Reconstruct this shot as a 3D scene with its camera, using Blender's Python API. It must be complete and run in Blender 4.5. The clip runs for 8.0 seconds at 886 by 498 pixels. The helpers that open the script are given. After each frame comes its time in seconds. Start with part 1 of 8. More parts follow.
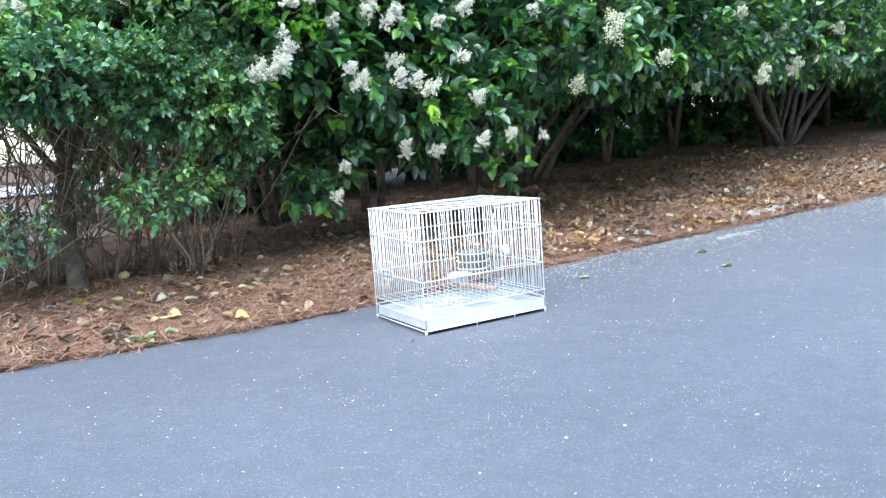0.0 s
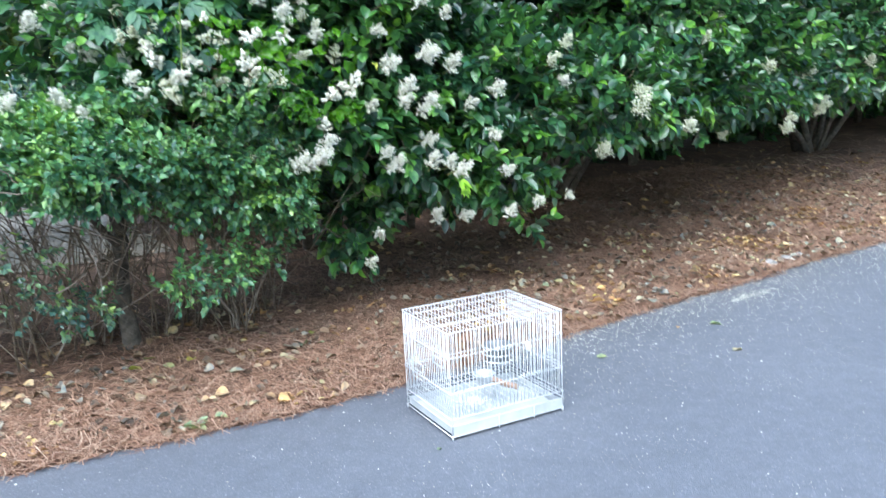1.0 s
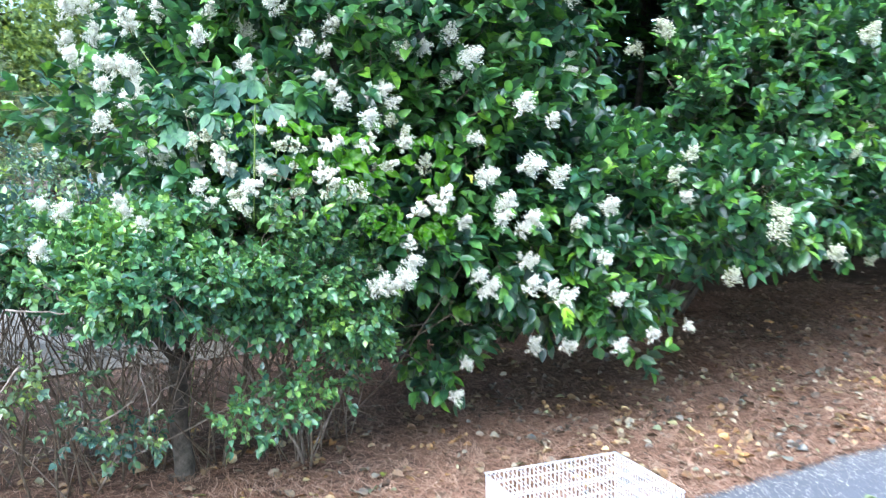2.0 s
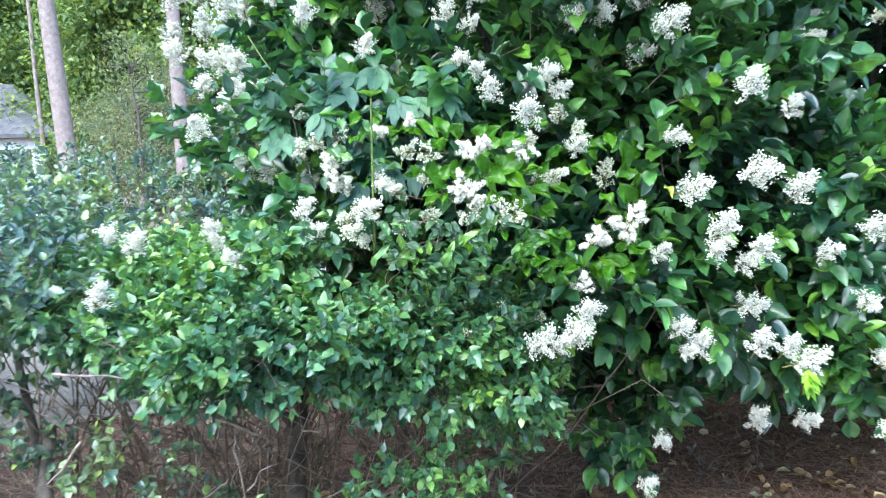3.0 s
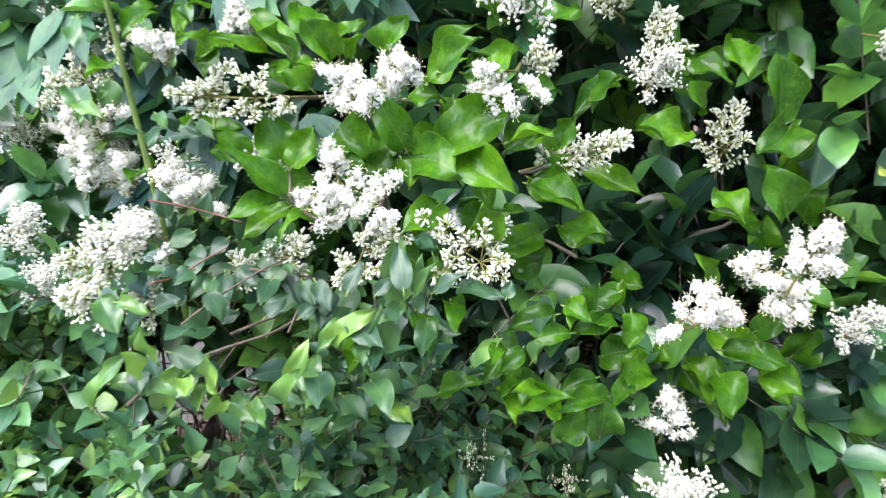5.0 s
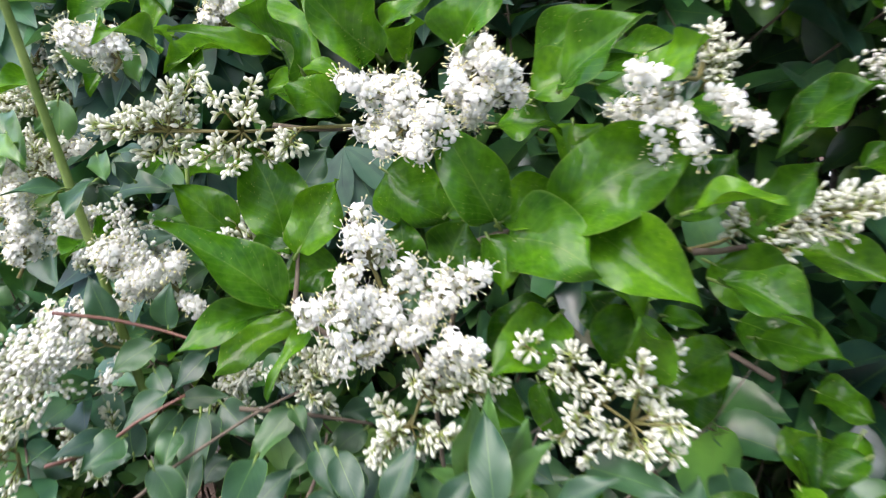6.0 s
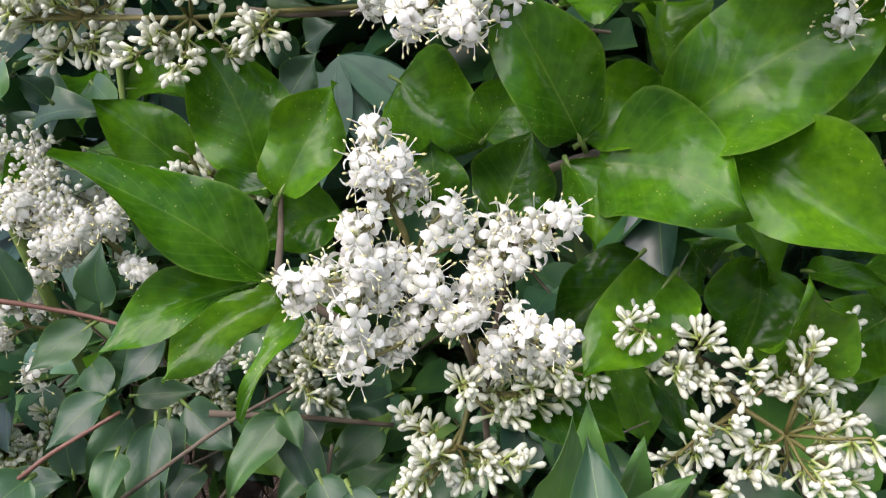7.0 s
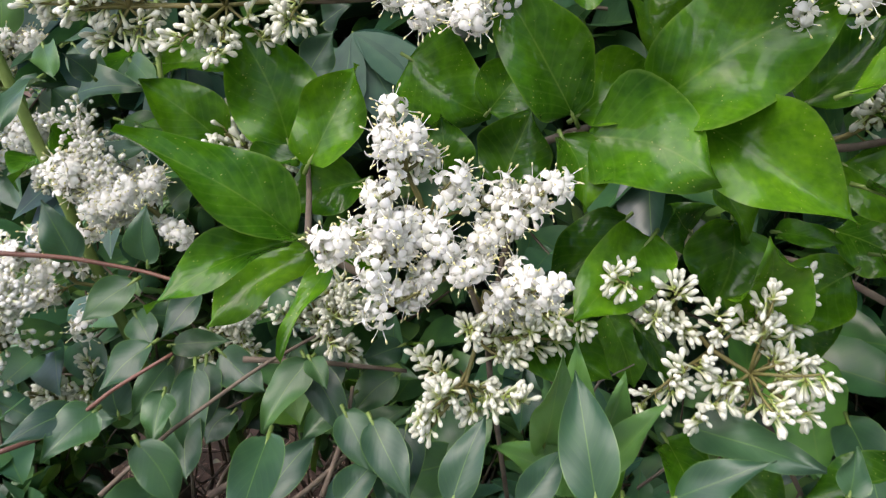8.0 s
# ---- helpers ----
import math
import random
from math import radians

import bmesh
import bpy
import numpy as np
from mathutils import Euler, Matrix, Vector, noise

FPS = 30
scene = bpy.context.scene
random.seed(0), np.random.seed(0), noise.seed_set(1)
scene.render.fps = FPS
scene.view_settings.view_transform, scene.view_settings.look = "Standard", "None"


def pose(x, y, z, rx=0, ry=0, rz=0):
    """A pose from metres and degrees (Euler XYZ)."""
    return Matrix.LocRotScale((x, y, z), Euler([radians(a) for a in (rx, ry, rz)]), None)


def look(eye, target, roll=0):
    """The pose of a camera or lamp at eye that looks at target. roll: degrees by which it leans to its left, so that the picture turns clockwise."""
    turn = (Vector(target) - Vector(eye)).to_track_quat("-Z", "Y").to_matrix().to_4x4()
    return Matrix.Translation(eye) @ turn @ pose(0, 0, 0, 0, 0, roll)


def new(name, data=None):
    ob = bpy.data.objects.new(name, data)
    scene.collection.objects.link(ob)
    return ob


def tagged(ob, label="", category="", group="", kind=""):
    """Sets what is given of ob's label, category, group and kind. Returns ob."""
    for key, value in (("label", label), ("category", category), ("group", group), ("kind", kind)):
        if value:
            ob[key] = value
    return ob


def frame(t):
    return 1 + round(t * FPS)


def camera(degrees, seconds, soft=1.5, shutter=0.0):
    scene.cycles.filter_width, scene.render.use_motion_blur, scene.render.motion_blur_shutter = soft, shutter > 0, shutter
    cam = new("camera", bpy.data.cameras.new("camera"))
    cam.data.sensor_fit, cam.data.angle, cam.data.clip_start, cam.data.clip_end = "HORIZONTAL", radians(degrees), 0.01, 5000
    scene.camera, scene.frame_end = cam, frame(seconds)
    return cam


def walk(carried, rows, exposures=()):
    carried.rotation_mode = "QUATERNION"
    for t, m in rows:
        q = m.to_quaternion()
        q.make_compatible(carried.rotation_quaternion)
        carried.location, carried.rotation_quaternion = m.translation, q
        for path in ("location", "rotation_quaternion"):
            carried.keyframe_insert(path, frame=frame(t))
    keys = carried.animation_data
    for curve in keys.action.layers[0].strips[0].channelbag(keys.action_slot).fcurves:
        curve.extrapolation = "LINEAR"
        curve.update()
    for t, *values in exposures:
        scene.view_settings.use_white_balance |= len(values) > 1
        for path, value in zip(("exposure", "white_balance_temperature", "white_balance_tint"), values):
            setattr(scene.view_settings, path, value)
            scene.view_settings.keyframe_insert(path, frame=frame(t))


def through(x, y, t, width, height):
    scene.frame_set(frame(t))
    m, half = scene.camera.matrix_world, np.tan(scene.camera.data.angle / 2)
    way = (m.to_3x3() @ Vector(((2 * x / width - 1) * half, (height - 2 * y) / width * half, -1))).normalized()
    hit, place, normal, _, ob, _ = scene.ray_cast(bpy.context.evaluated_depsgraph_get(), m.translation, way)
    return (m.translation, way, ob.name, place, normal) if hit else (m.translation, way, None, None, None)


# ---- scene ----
cam = camera(57.0, 8.0, soft=1.15, shutter=0.36)
PATH = [
    (0, (0.502, 0.331, 0.621), (0.281, 2.3, 0.346), -4.2),
    (0.5, (0.52, 0.288, 0.922), (0.267, 2.227, 0.501), -3.4),
    (1, (0.532, 0.214, 1.232), (0.247, 2.15, 0.822), -2.8),
    (1.2, (0.503, 0.265, 1.289), (0.159, 2.201, 0.922), -1.6),
    (2.3, (0.436, 0.927, 1.332), (-0.205, 2.814, 1.159), -0.2),
    (2.5, (0.38, 1.084, 1.323), (-0.386, 2.923, 1.137), 0.8),
    (2.8, (0.304, 1.32, 1.349), (-0.628, 3.081, 1.179), -0.9),
    (3, (0.232, 1.482, 1.35), (-0.688, 3.249, 1.181), -2.2),
    (3.5, (0.092, 1.853, 1.375), (-0.851, 3.604, 1.161), -2.0),
    (4, (-0.023, 2.191, 1.37), (-0.994, 3.92, 1.109), -2.1),
    (4.2, (-0.076, 2.322, 1.387), (-1.039, 4.058, 1.144), -2.1),
    (5.3, (-0.186, 2.827, 1.402), (-1.338, 4.423, 1.05), -3.4),
    (5.5, (-0.229, 2.877, 1.411), (-1.393, 4.466, 1.06), -3.5),
    (6, (-0.365, 3.009, 1.417), (-1.624, 4.532, 1.11), -3.8),
    (6.5, (-0.456, 3.08, 1.405), (-1.721, 4.59, 1.056), -4.8),
    (7, (-0.477, 3.107, 1.394), (-1.71, 4.616, 0.943), -5.3),
    (7.5, (-0.471, 3.1, 1.397), (-1.706, 4.598, 0.916), -5.4),
    (8, (-0.453, 3.073, 1.403), (-1.684, 4.557, 0.87), -5.4),
]
EXPOSURES = [(0.0, 2.06, 6150, 5), (0.5, 2.0, 6150, 5), (1.0, 1.96, 6100, 4), (1.2, 2.0, 6050, 5), (2.3, 2.5, 5900, 8), (3.0, 2.4, 5950, 8), (3.5, 2.3, 5950, 9), (4.2, 2.38, 6150, 13), (5.4, 2.14, 6750, 18), (6.0, 1.76, 6900, 18), (6.5, 1.45, 7050, 19), (8.0, 1.36, 7150, 19)]
walk(cam, [(t, look(eye, target, roll)) for t, eye, target, roll in PATH], EXPOSURES)

# ---- light: bright overcast sky ----
world = bpy.data.worlds.new("sky")
scene.world = world
world.use_nodes = True
wn = world.node_tree.nodes
sky = wn.new("ShaderNodeTexSky")
sky.sky_type, sky.sun_disc = "NISHITA", False
sky.sun_elevation, sky.sun_rotation = radians(52), radians(200)
sky.air_density, sky.dust_density = 1.0, 1.5
world.node_tree.links.new(sky.outputs[0], wn["Background"].inputs[0])
wn["Background"].inputs[1].default_value = 0.15
sun = new("sun", bpy.data.lights.new("sun", "SUN"))
sun.data.energy, sun.data.angle, sun.data.color = 1.5, radians(60), (0.95, 0.98, 1.0)
sun.matrix_world = look((0, 0, 20), (-3.6, 9.9, 20 - 13.5))

# ---- plan: s runs along the drive's edge, n into the planting bed ----
K = 1.15
ORIGIN, ALONG, INTO = np.array([-0.3346, 2.7830]), np.array([0.72551, 0.68821]), np.array([-0.68821, 0.72551])


def H(s, n, z=0.0):
    """World place of a plan place."""
    p = (ORIGIN + s * ALONG + n * INTO) * K
    return Vector((p[0], p[1], z * K))


def HA(a):
    """The same for an array of plan places."""
    xy = (ORIGIN + a[:, :1] * ALONG + a[:, 1:2] * INTO) * K
    return np.concatenate([xy, a[:, 2:3] * K], 1)


def HD(a):
    """Plan directions into world directions."""
    return np.concatenate([a[:, :1] * ALONG + a[:, 1:2] * INTO, a[:, 2:3]], 1)


def unit(a):
    return a / np.maximum(np.linalg.norm(a, axis=-1, keepdims=True), 1e-9)


EDGE = -0.05  # where the bed meets the asphalt


def drive_bow(s):
    """How far the drive's edge swings into the bed at either end."""
    return 0.17 * np.clip(-s, 0, 1.4) + 0.04 * np.clip(-s - 1.4, 0, 5) + 0.0008 * np.clip(s - 4, 0, 30) ** 2


def bed_height(s, n):
    """Height of the planting bed over the drive, in plan units."""
    n = np.maximum(n - EDGE - drive_bow(s), 0)
    rise = np.clip(n / 1.2, 0, 1)
    base = 0.07 * rise * (2 - rise) + 0.02 * np.clip(n - 1.2, 0, 20)
    wob = 0.012 * np.sin(2.3 * s + 1.3 * n) * np.sin(3.1 * n - 0.7 * s) + 0.006 * np.sin(9 * s) * np.sin(8 * n + 1)
    right = 0.03 * np.clip(s - 2.0, 0, 7) * (np.clip(n, 0, 1.5) / 1.5) ** 1.5
    return base + wob * np.clip(n * 4, 0, 1) + right


# ---- materials ----
def material(name):
    m = bpy.data.materials.new(name)
    m.use_nodes = True
    t = m.node_tree
    return m, t.nodes, t.links, t.nodes["Principled BSDF"]


def ramp(nodes, stops):
    r = nodes.new("ShaderNodeValToRGB")
    e = r.color_ramp.elements
    while len(e) < len(stops):
        e.new(0.5)
    for k, (p, c) in enumerate(stops):
        e[k].position, e[k].color = p, (*c, 1)
    return r


def noise_tex(nodes, links, scale, detail=4.0, coords=None):
    n = nodes.new("ShaderNodeTexNoise")
    n.inputs["Scale"].default_value, n.inputs["Detail"].default_value = scale, detail
    if coords is not None:
        links.new(coords, n.inputs["Vector"])
    return n


def mix(nodes, links, a, b, fac, kind="MIX"):
    m = nodes.new("ShaderNodeMix")
    m.data_type, m.blend_type = "RGBA", kind
    for sock, v in ((m.inputs[6], a), (m.inputs[7], b), (m.inputs[0], fac)):
        if isinstance(v, (int, float)):
            sock.default_value = v
        elif isinstance(v, tuple):
            sock.default_value = (*v, 1)
        else:
            links.new(v, sock)
    return m.outputs[2]


def maths(nodes, links, op, a, b=0.0):
    m = nodes.new("ShaderNodeMath")
    m.operation = op
    for sock, v in ((m.inputs[0], a), (m.inputs[1], b)):
        if isinstance(v, (int, float)):
            sock.default_value = v
        else:
            links.new(v, sock)
    return m.outputs[0]


def bump(nodes, links, bsdf, height, strength, distance):
    b = nodes.new("ShaderNodeBump")
    b.inputs["Strength"].default_value, b.inputs["Distance"].default_value = strength, distance
    links.new(height, b.inputs["Height"])
    links.new(b.outputs[0], bsdf.inputs["Normal"])


def leaf_material(name, stops, rough=0.3, through=0.22, per_object=False, rib=(0.16, 0.3, 0.06), spec=0.5, near=False):
    """Leaf with a pale midrib, faint side veins, blotches and its own shade of green. UV: along, across."""
    m, nd, lk, bs = material(name)
    if per_object:
        rnd = nd.new("ShaderNodeObjectInfo").outputs["Random"]
    else:
        rnd = nd.new("ShaderNodeNewGeometry").outputs["Random Per Island"]
    shade = ramp(nd, stops)
    lk.new(rnd, shade.inputs[0])
    uv = nd.new("ShaderNodeUVMap")
    sep = nd.new("ShaderNodeSeparateXYZ")
    lk.new(uv.outputs[0], sep.inputs[0])
    geo = nd.new("ShaderNodeTexCoord")
    spots = noise_tex(nd, lk, 38.0, 2.0, geo.outputs["Object"])
    blot = ramp(nd, [(0.32, (0.45, 0.55, 0.6)), (0.68, (1.45, 1.32, 1.0))])
    lk.new(spots.outputs[0], blot.inputs[0])
    col = mix(nd, lk, shade.outputs[0], blot.outputs[0], 0.8, "MULTIPLY")
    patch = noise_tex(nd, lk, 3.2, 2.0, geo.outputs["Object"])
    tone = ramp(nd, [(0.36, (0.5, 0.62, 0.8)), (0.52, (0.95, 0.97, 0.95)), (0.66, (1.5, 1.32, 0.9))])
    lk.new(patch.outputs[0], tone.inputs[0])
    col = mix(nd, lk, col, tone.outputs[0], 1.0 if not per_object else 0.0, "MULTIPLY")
    off = maths(nd, lk, "ABSOLUTE", maths(nd, lk, "SUBTRACT", sep.outputs[1], 0.5))
    ribs = ramp(nd, [(0.0, (0.5, 0.5, 0.5)), (0.018, (0.0, 0.0, 0.0)), (0.47, (0.0, 0.0, 0.0)), (0.5, (0.55, 0.55, 0.55))])
    lk.new(off, ribs.inputs[0])
    col = mix(nd, lk, col, rib, ribs.outputs[0])
    wave = maths(nd, lk, "SINE", maths(nd, lk, "ADD", maths(nd, lk, "MULTIPLY", sep.outputs[0], 58.0), maths(nd, lk, "MULTIPLY", off, -42.0)))
    vein = ramp(nd, [(0.8, (0.0, 0.0, 0.0)), (1.0, (0.05, 0.05, 0.05))])
    lk.new(wave, vein.inputs[0])
    col = mix(nd, lk, col, rib, vein.outputs[0])
    relief = maths(nd, lk, "ADD", spots.outputs[0], maths(nd, lk, "MULTIPLY", wave, 0.025))
    if near:
        fine = noise_tex(nd, lk, 240.0, 5.0, geo.outputs["Object"])
        grain = ramp(nd, [(0.3, (0.72, 0.78, 0.8)), (0.7, (1.3, 1.2, 1.0))])
        lk.new(fine.outputs[0], grain.inputs[0])
        col = mix(nd, lk, col, grain.outputs[0], 0.9, "MULTIPLY")
        cells = noise_tex(nd, lk, 70.0, 3.0, geo.outputs["Object"])
        mottle = ramp(nd, [(0.34, (0.76, 0.84, 0.86)), (0.5, (1.0, 1.0, 1.0)), (0.66, (1.28, 1.18, 0.95))])
        lk.new(cells.outputs[0], mottle.inputs[0])
        col = mix(nd, lk, col, mottle.outputs[0], 0.85, "MULTIPLY")
        net = ramp(nd, [(0.72, (0.0, 0.0, 0.0)), (1.0, (0.09, 0.09, 0.09))])
        lk.new(wave, net.inputs[0])
        col = mix(nd, lk, col, rib, net.outputs[0])
        relief = maths(nd, lk, "ADD", relief, maths(nd, lk, "MULTIPLY", fine.outputs[0], 0.22))
        # pollen specks, and a blade that swells between its veins
        dust = nd.new("ShaderNodeTexVoronoi")
        dust.inputs["Scale"].default_value = 420.0
        lk.new(geo.outputs["Object"], dust.inputs["Vector"])
        where = noise_tex(nd, lk, 45.0, 2.0, geo.outputs["Object"])
        speck = ramp(nd, [(0.08, (1.0, 1.0, 1.0)), (0.14, (0.0, 0.0, 0.0))])
        lk.new(dust.outputs["Distance"], speck.inputs[0])
        few = ramp(nd, [(0.5, (0.0, 0.0, 0.0)), (0.62, (0.75, 0.75, 0.75))])
        lk.new(where.outputs[0], few.inputs[0])
        col = mix(nd, lk, col, (0.5, 0.5, 0.14), mix(nd, lk, speck.outputs[0], few.outputs[0], 1.0, "MULTIPLY"))
        swell = noise_tex(nd, lk, 55.0, 1.5, geo.outputs["Object"])
        relief = maths(nd, lk, "ADD", relief, maths(nd, lk, "MULTIPLY", swell.outputs[0], 0.6))
        sheen = ramp(nd, [(0.35, (rough * 0.9,) * 3), (0.65, (rough * 1.4,) * 3)])
        lk.new(where.outputs[0], sheen.inputs[0])
        lk.new(sheen.outputs[0], bs.inputs["Roughness"])
    lk.new(col, bs.inputs["Base Color"])
    bs.inputs["Roughness"].default_value = rough
    bs.inputs["Specular IOR Level"].default_value = spec
    bump(nd, lk, bs, relief, 0.35 if not near else 0.75, 0.0012)
    tr = nd.new("ShaderNodeBsdfTranslucent")
    lk.new(mix(nd, lk, col, (1.6, 1.5, 0.5), 0.5, "MULTIPLY"), tr.inputs[0])
    ms = nd.new("ShaderNodeMixShader")
    ms.inputs[0].default_value = through
    lk.new(bs.outputs[0], ms.inputs[1])
    lk.new(tr.outputs[0], ms.inputs[2])
    lk.new(ms.outputs[0], nd["Material Output"].inputs[0])
    return m


def two_tone(name, a, b, scale, rough=0.7, strength=0.3, distance=0.004, metal=0.0, spec=0.5, fine=0.0):
    m, nd, lk, bs = material(name)
    tc = nd.new("ShaderNodeTexCoord")
    n = noise_tex(nd, lk, scale, 8.0, tc.outputs["Object"])
    r = ramp(nd, [(0.32, a), (0.68, b)])
    lk.new(n.outputs[0], r.inputs[0])
    col = r.outputs[0]
    if fine:
        f = noise_tex(nd, lk, fine, 3.0, tc.outputs["Object"])
        r2 = ramp(nd, [(0.3, (0.6, 0.6, 0.6)), (0.7, (1.3, 1.3, 1.3))])
        lk.new(f.outputs[0], r2.inputs[0])
        col = mix(nd, lk, col, r2.outputs[0], 0.8, "MULTIPLY")
    lk.new(col, bs.inputs["Base Color"])
    bs.inputs["Roughness"].default_value, bs.inputs["Metallic"].default_value = rough, metal
    bs.inputs["Specular IOR Level"].default_value = spec
    if strength:
        bump(nd, lk, bs, n.outputs[0], strength, distance)
    return m


def island_tone(name, stops, rough=0.6, through=0.0, per_object=False):
    """Small pieces, each with a shade of its own."""
    m, nd, lk, bs = material(name)
    if per_object:
        rnd = nd.new("ShaderNodeObjectInfo").outputs["Random"]
    else:
        rnd = nd.new("ShaderNodeNewGeometry").outputs["Random Per Island"]
    r = ramp(nd, stops)
    lk.new(rnd, r.inputs[0])
    tc = nd.new("ShaderNodeTexCoord")
    f = noise_tex(nd, lk, 120.0, 3.0, tc.outputs["Object"])
    r2 = ramp(nd, [(0.3, (0.75, 0.75, 0.75)), (0.7, (1.2, 1.2, 1.2))])
    lk.new(f.outputs[0], r2.inputs[0])
    col = mix(nd, lk, r.outputs[0], r2.outputs[0], 0.7, "MULTIPLY")
    lk.new(col, bs.inputs["Base Color"])
    bs.inputs["Roughness"].default_value = rough
    if through:
        tr = nd.new("ShaderNodeBsdfTranslucent")
        lk.new(col, tr.inputs[0])
        ms = nd.new("ShaderNodeMixShader")
        ms.inputs[0].default_value = through
        lk.new(bs.outputs[0], ms.inputs[1])
        lk.new(tr.outputs[0], ms.inputs[2])
        lk.new(ms.outputs[0], nd["Material Output"].inputs[0])
    return m


def floret_material(name, base, tip):
    """Waxy petals: UV runs from the calyx to the tip."""
    m, nd, lk, bs = material(name)
    uv = nd.new("ShaderNodeUVMap")
    sep = nd.new("ShaderNodeSeparateXYZ")
    lk.new(uv.outputs[0], sep.inputs[0])
    r = ramp(nd, [(0.12, base), (0.66, tip)])
    lk.new(sep.outputs[0], r.inputs[0])
    rnd = nd.new("ShaderNodeNewGeometry").outputs["Random Per Island"]
    r2 = ramp(nd, [(0.0, (0.88, 0.88, 0.82)), (0.5, (1.0, 1.0, 0.98))])
    lk.new(rnd, r2.inputs[0])
    col = mix(nd, lk, r.outputs[0], r2.outputs[0], 1.0, "MULTIPLY")
    lk.new(col, bs.inputs["Base Color"])
    bs.inputs["Roughness"].default_value = 0.45
    tr = nd.new("ShaderNodeBsdfTranslucent")
    lk.new(col, tr.inputs[0])
    ms = nd.new("ShaderNodeMixShader")
    ms.inputs[0].default_value = 0.25
    lk.new(bs.outputs[0], ms.inputs[1])
    lk.new(tr.outputs[0], ms.inputs[2])
    lk.new(ms.outputs[0], nd["Material Output"].inputs[0])
    return m


def asphalt_material():
    m, nd, lk, bs = material("asphalt")
    tc = nd.new("ShaderNodeTexCoord")
    big = noise_tex(nd, lk, 0.9, 6.0, tc.outputs["Object"])
    r = ramp(nd, [(0.3, (0.12, 0.13, 0.155)), (0.7, (0.148, 0.158, 0.186))])
    lk.new(big.outputs[0], r.inputs[0])
    vor = nd.new("ShaderNodeTexVoronoi")
    vor.inputs["Scale"].default_value = 240.0
    lk.new(tc.outputs["Object"], vor.inputs["Vector"])
    grit = ramp(nd, [(0.0, (0.82, 0.82, 0.82)), (0.7, (1.0, 1.0, 1.0)), (0.95, (1.2, 1.2, 1.2)), (1.0, (1.8, 1.8, 1.75))])
    sep = nd.new("ShaderNodeSeparateColor")
    lk.new(vor.outputs["Color"], sep.inputs[0])
    lk.new(sep.outputs[0], grit.inputs[0])
    col = mix(nd, lk, r.outputs[0], grit.outputs[0], 0.9, "MULTIPLY")
    mid = noise_tex(nd, lk, 14.0, 5.0, tc.outputs["Object"])
    r3 = ramp(nd, [(0.35, (0.93, 0.93, 0.93)), (0.65, (1.05, 1.05, 1.05))])
    lk.new(mid.outputs[0], r3.inputs[0])
    col = mix(nd, lk, col, r3.outputs[0], 1.0, "MULTIPLY")
    lk.new(col, bs.inputs["Base Color"])
    bs.inputs["Roughness"].default_value = 0.72
    bump(nd, lk, bs, vor.outputs["Distance"], 0.6, 0.002)
    return m


GREEN = [(0.0, (0.022, 0.066, 0.046)), (0.3, (0.038, 0.115, 0.066)), (0.65, (0.066, 0.2, 0.076)), (0.9, (0.11, 0.3, 0.068)), (1.0, (0.18, 0.4, 0.06))]
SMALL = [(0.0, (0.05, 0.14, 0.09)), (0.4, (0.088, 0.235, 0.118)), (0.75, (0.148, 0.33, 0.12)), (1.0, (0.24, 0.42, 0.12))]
HEDGE = [(0.0, (0.085, 0.15, 0.15)), (0.5, (0.13, 0.225, 0.195)), (0.85, (0.19, 0.33, 0.2)), (1.0, (0.27, 0.43, 0.16))]
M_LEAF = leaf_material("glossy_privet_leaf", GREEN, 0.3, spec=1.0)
M_HERO = leaf_material("glossy_privet_leaf_near", [(0.0, (0.026, 0.096, 0.009)), (0.5, (0.042, 0.15, 0.009)), (1.0, (0.075, 0.215, 0.011))], 0.16, 0.26, True, (0.13, 0.24, 0.04), 0.3, True)
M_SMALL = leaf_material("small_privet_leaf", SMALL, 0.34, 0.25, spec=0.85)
# Darker copy of M_SMALL for the nearest shoots, their shade put into the colour.
M_SMALL_SHADED = leaf_material("small_privet_leaf_shaded", [(0.0, (0.022, 0.066, 0.04)), (0.6, (0.034, 0.1, 0.05)), (1.0, (0.06, 0.155, 0.05))], 0.4, 0.2, True, spec=0.6)
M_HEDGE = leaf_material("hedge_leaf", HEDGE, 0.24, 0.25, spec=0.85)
M_YOUNG_NEAR = leaf_material("young_privet_leaf", [(0.0, (0.06, 0.16, 0.05)), (0.6, (0.1, 0.24, 0.06)), (1.0, (0.18, 0.34, 0.06))], 0.3, 0.25, True, spec=0.8)
M_CREEPER = leaf_material("creeper_leaf", [(0.0, (0.04, 0.125, 0.088)), (1.0, (0.066, 0.18, 0.118))], 0.5, 0.25, False, (0.12, 0.28, 0.12))
M_WOODS = leaf_material("woodland_leaf", [(0.0, (0.15, 0.235, 0.105)), (0.5, (0.21, 0.32, 0.13)), (1.0, (0.32, 0.43, 0.18))], 0.6, 0.45)
M_FEATHER = leaf_material("feathery_grey_leaf", [(0.0, (0.16, 0.21, 0.13)), (1.0, (0.34, 0.38, 0.27))], 0.6, 0.35)
M_DEADWOOD = two_tone("bleached_dead_twig", (0.16, 0.125, 0.1), (0.32, 0.27, 0.23), 50.0, 0.85, 0.4, 0.001)
M_FLOWERSTEM = two_tone("brown_flower_stalk", (0.11, 0.115, 0.03), (0.22, 0.18, 0.06), 90.0, 0.6, 0.2, 0.0004)
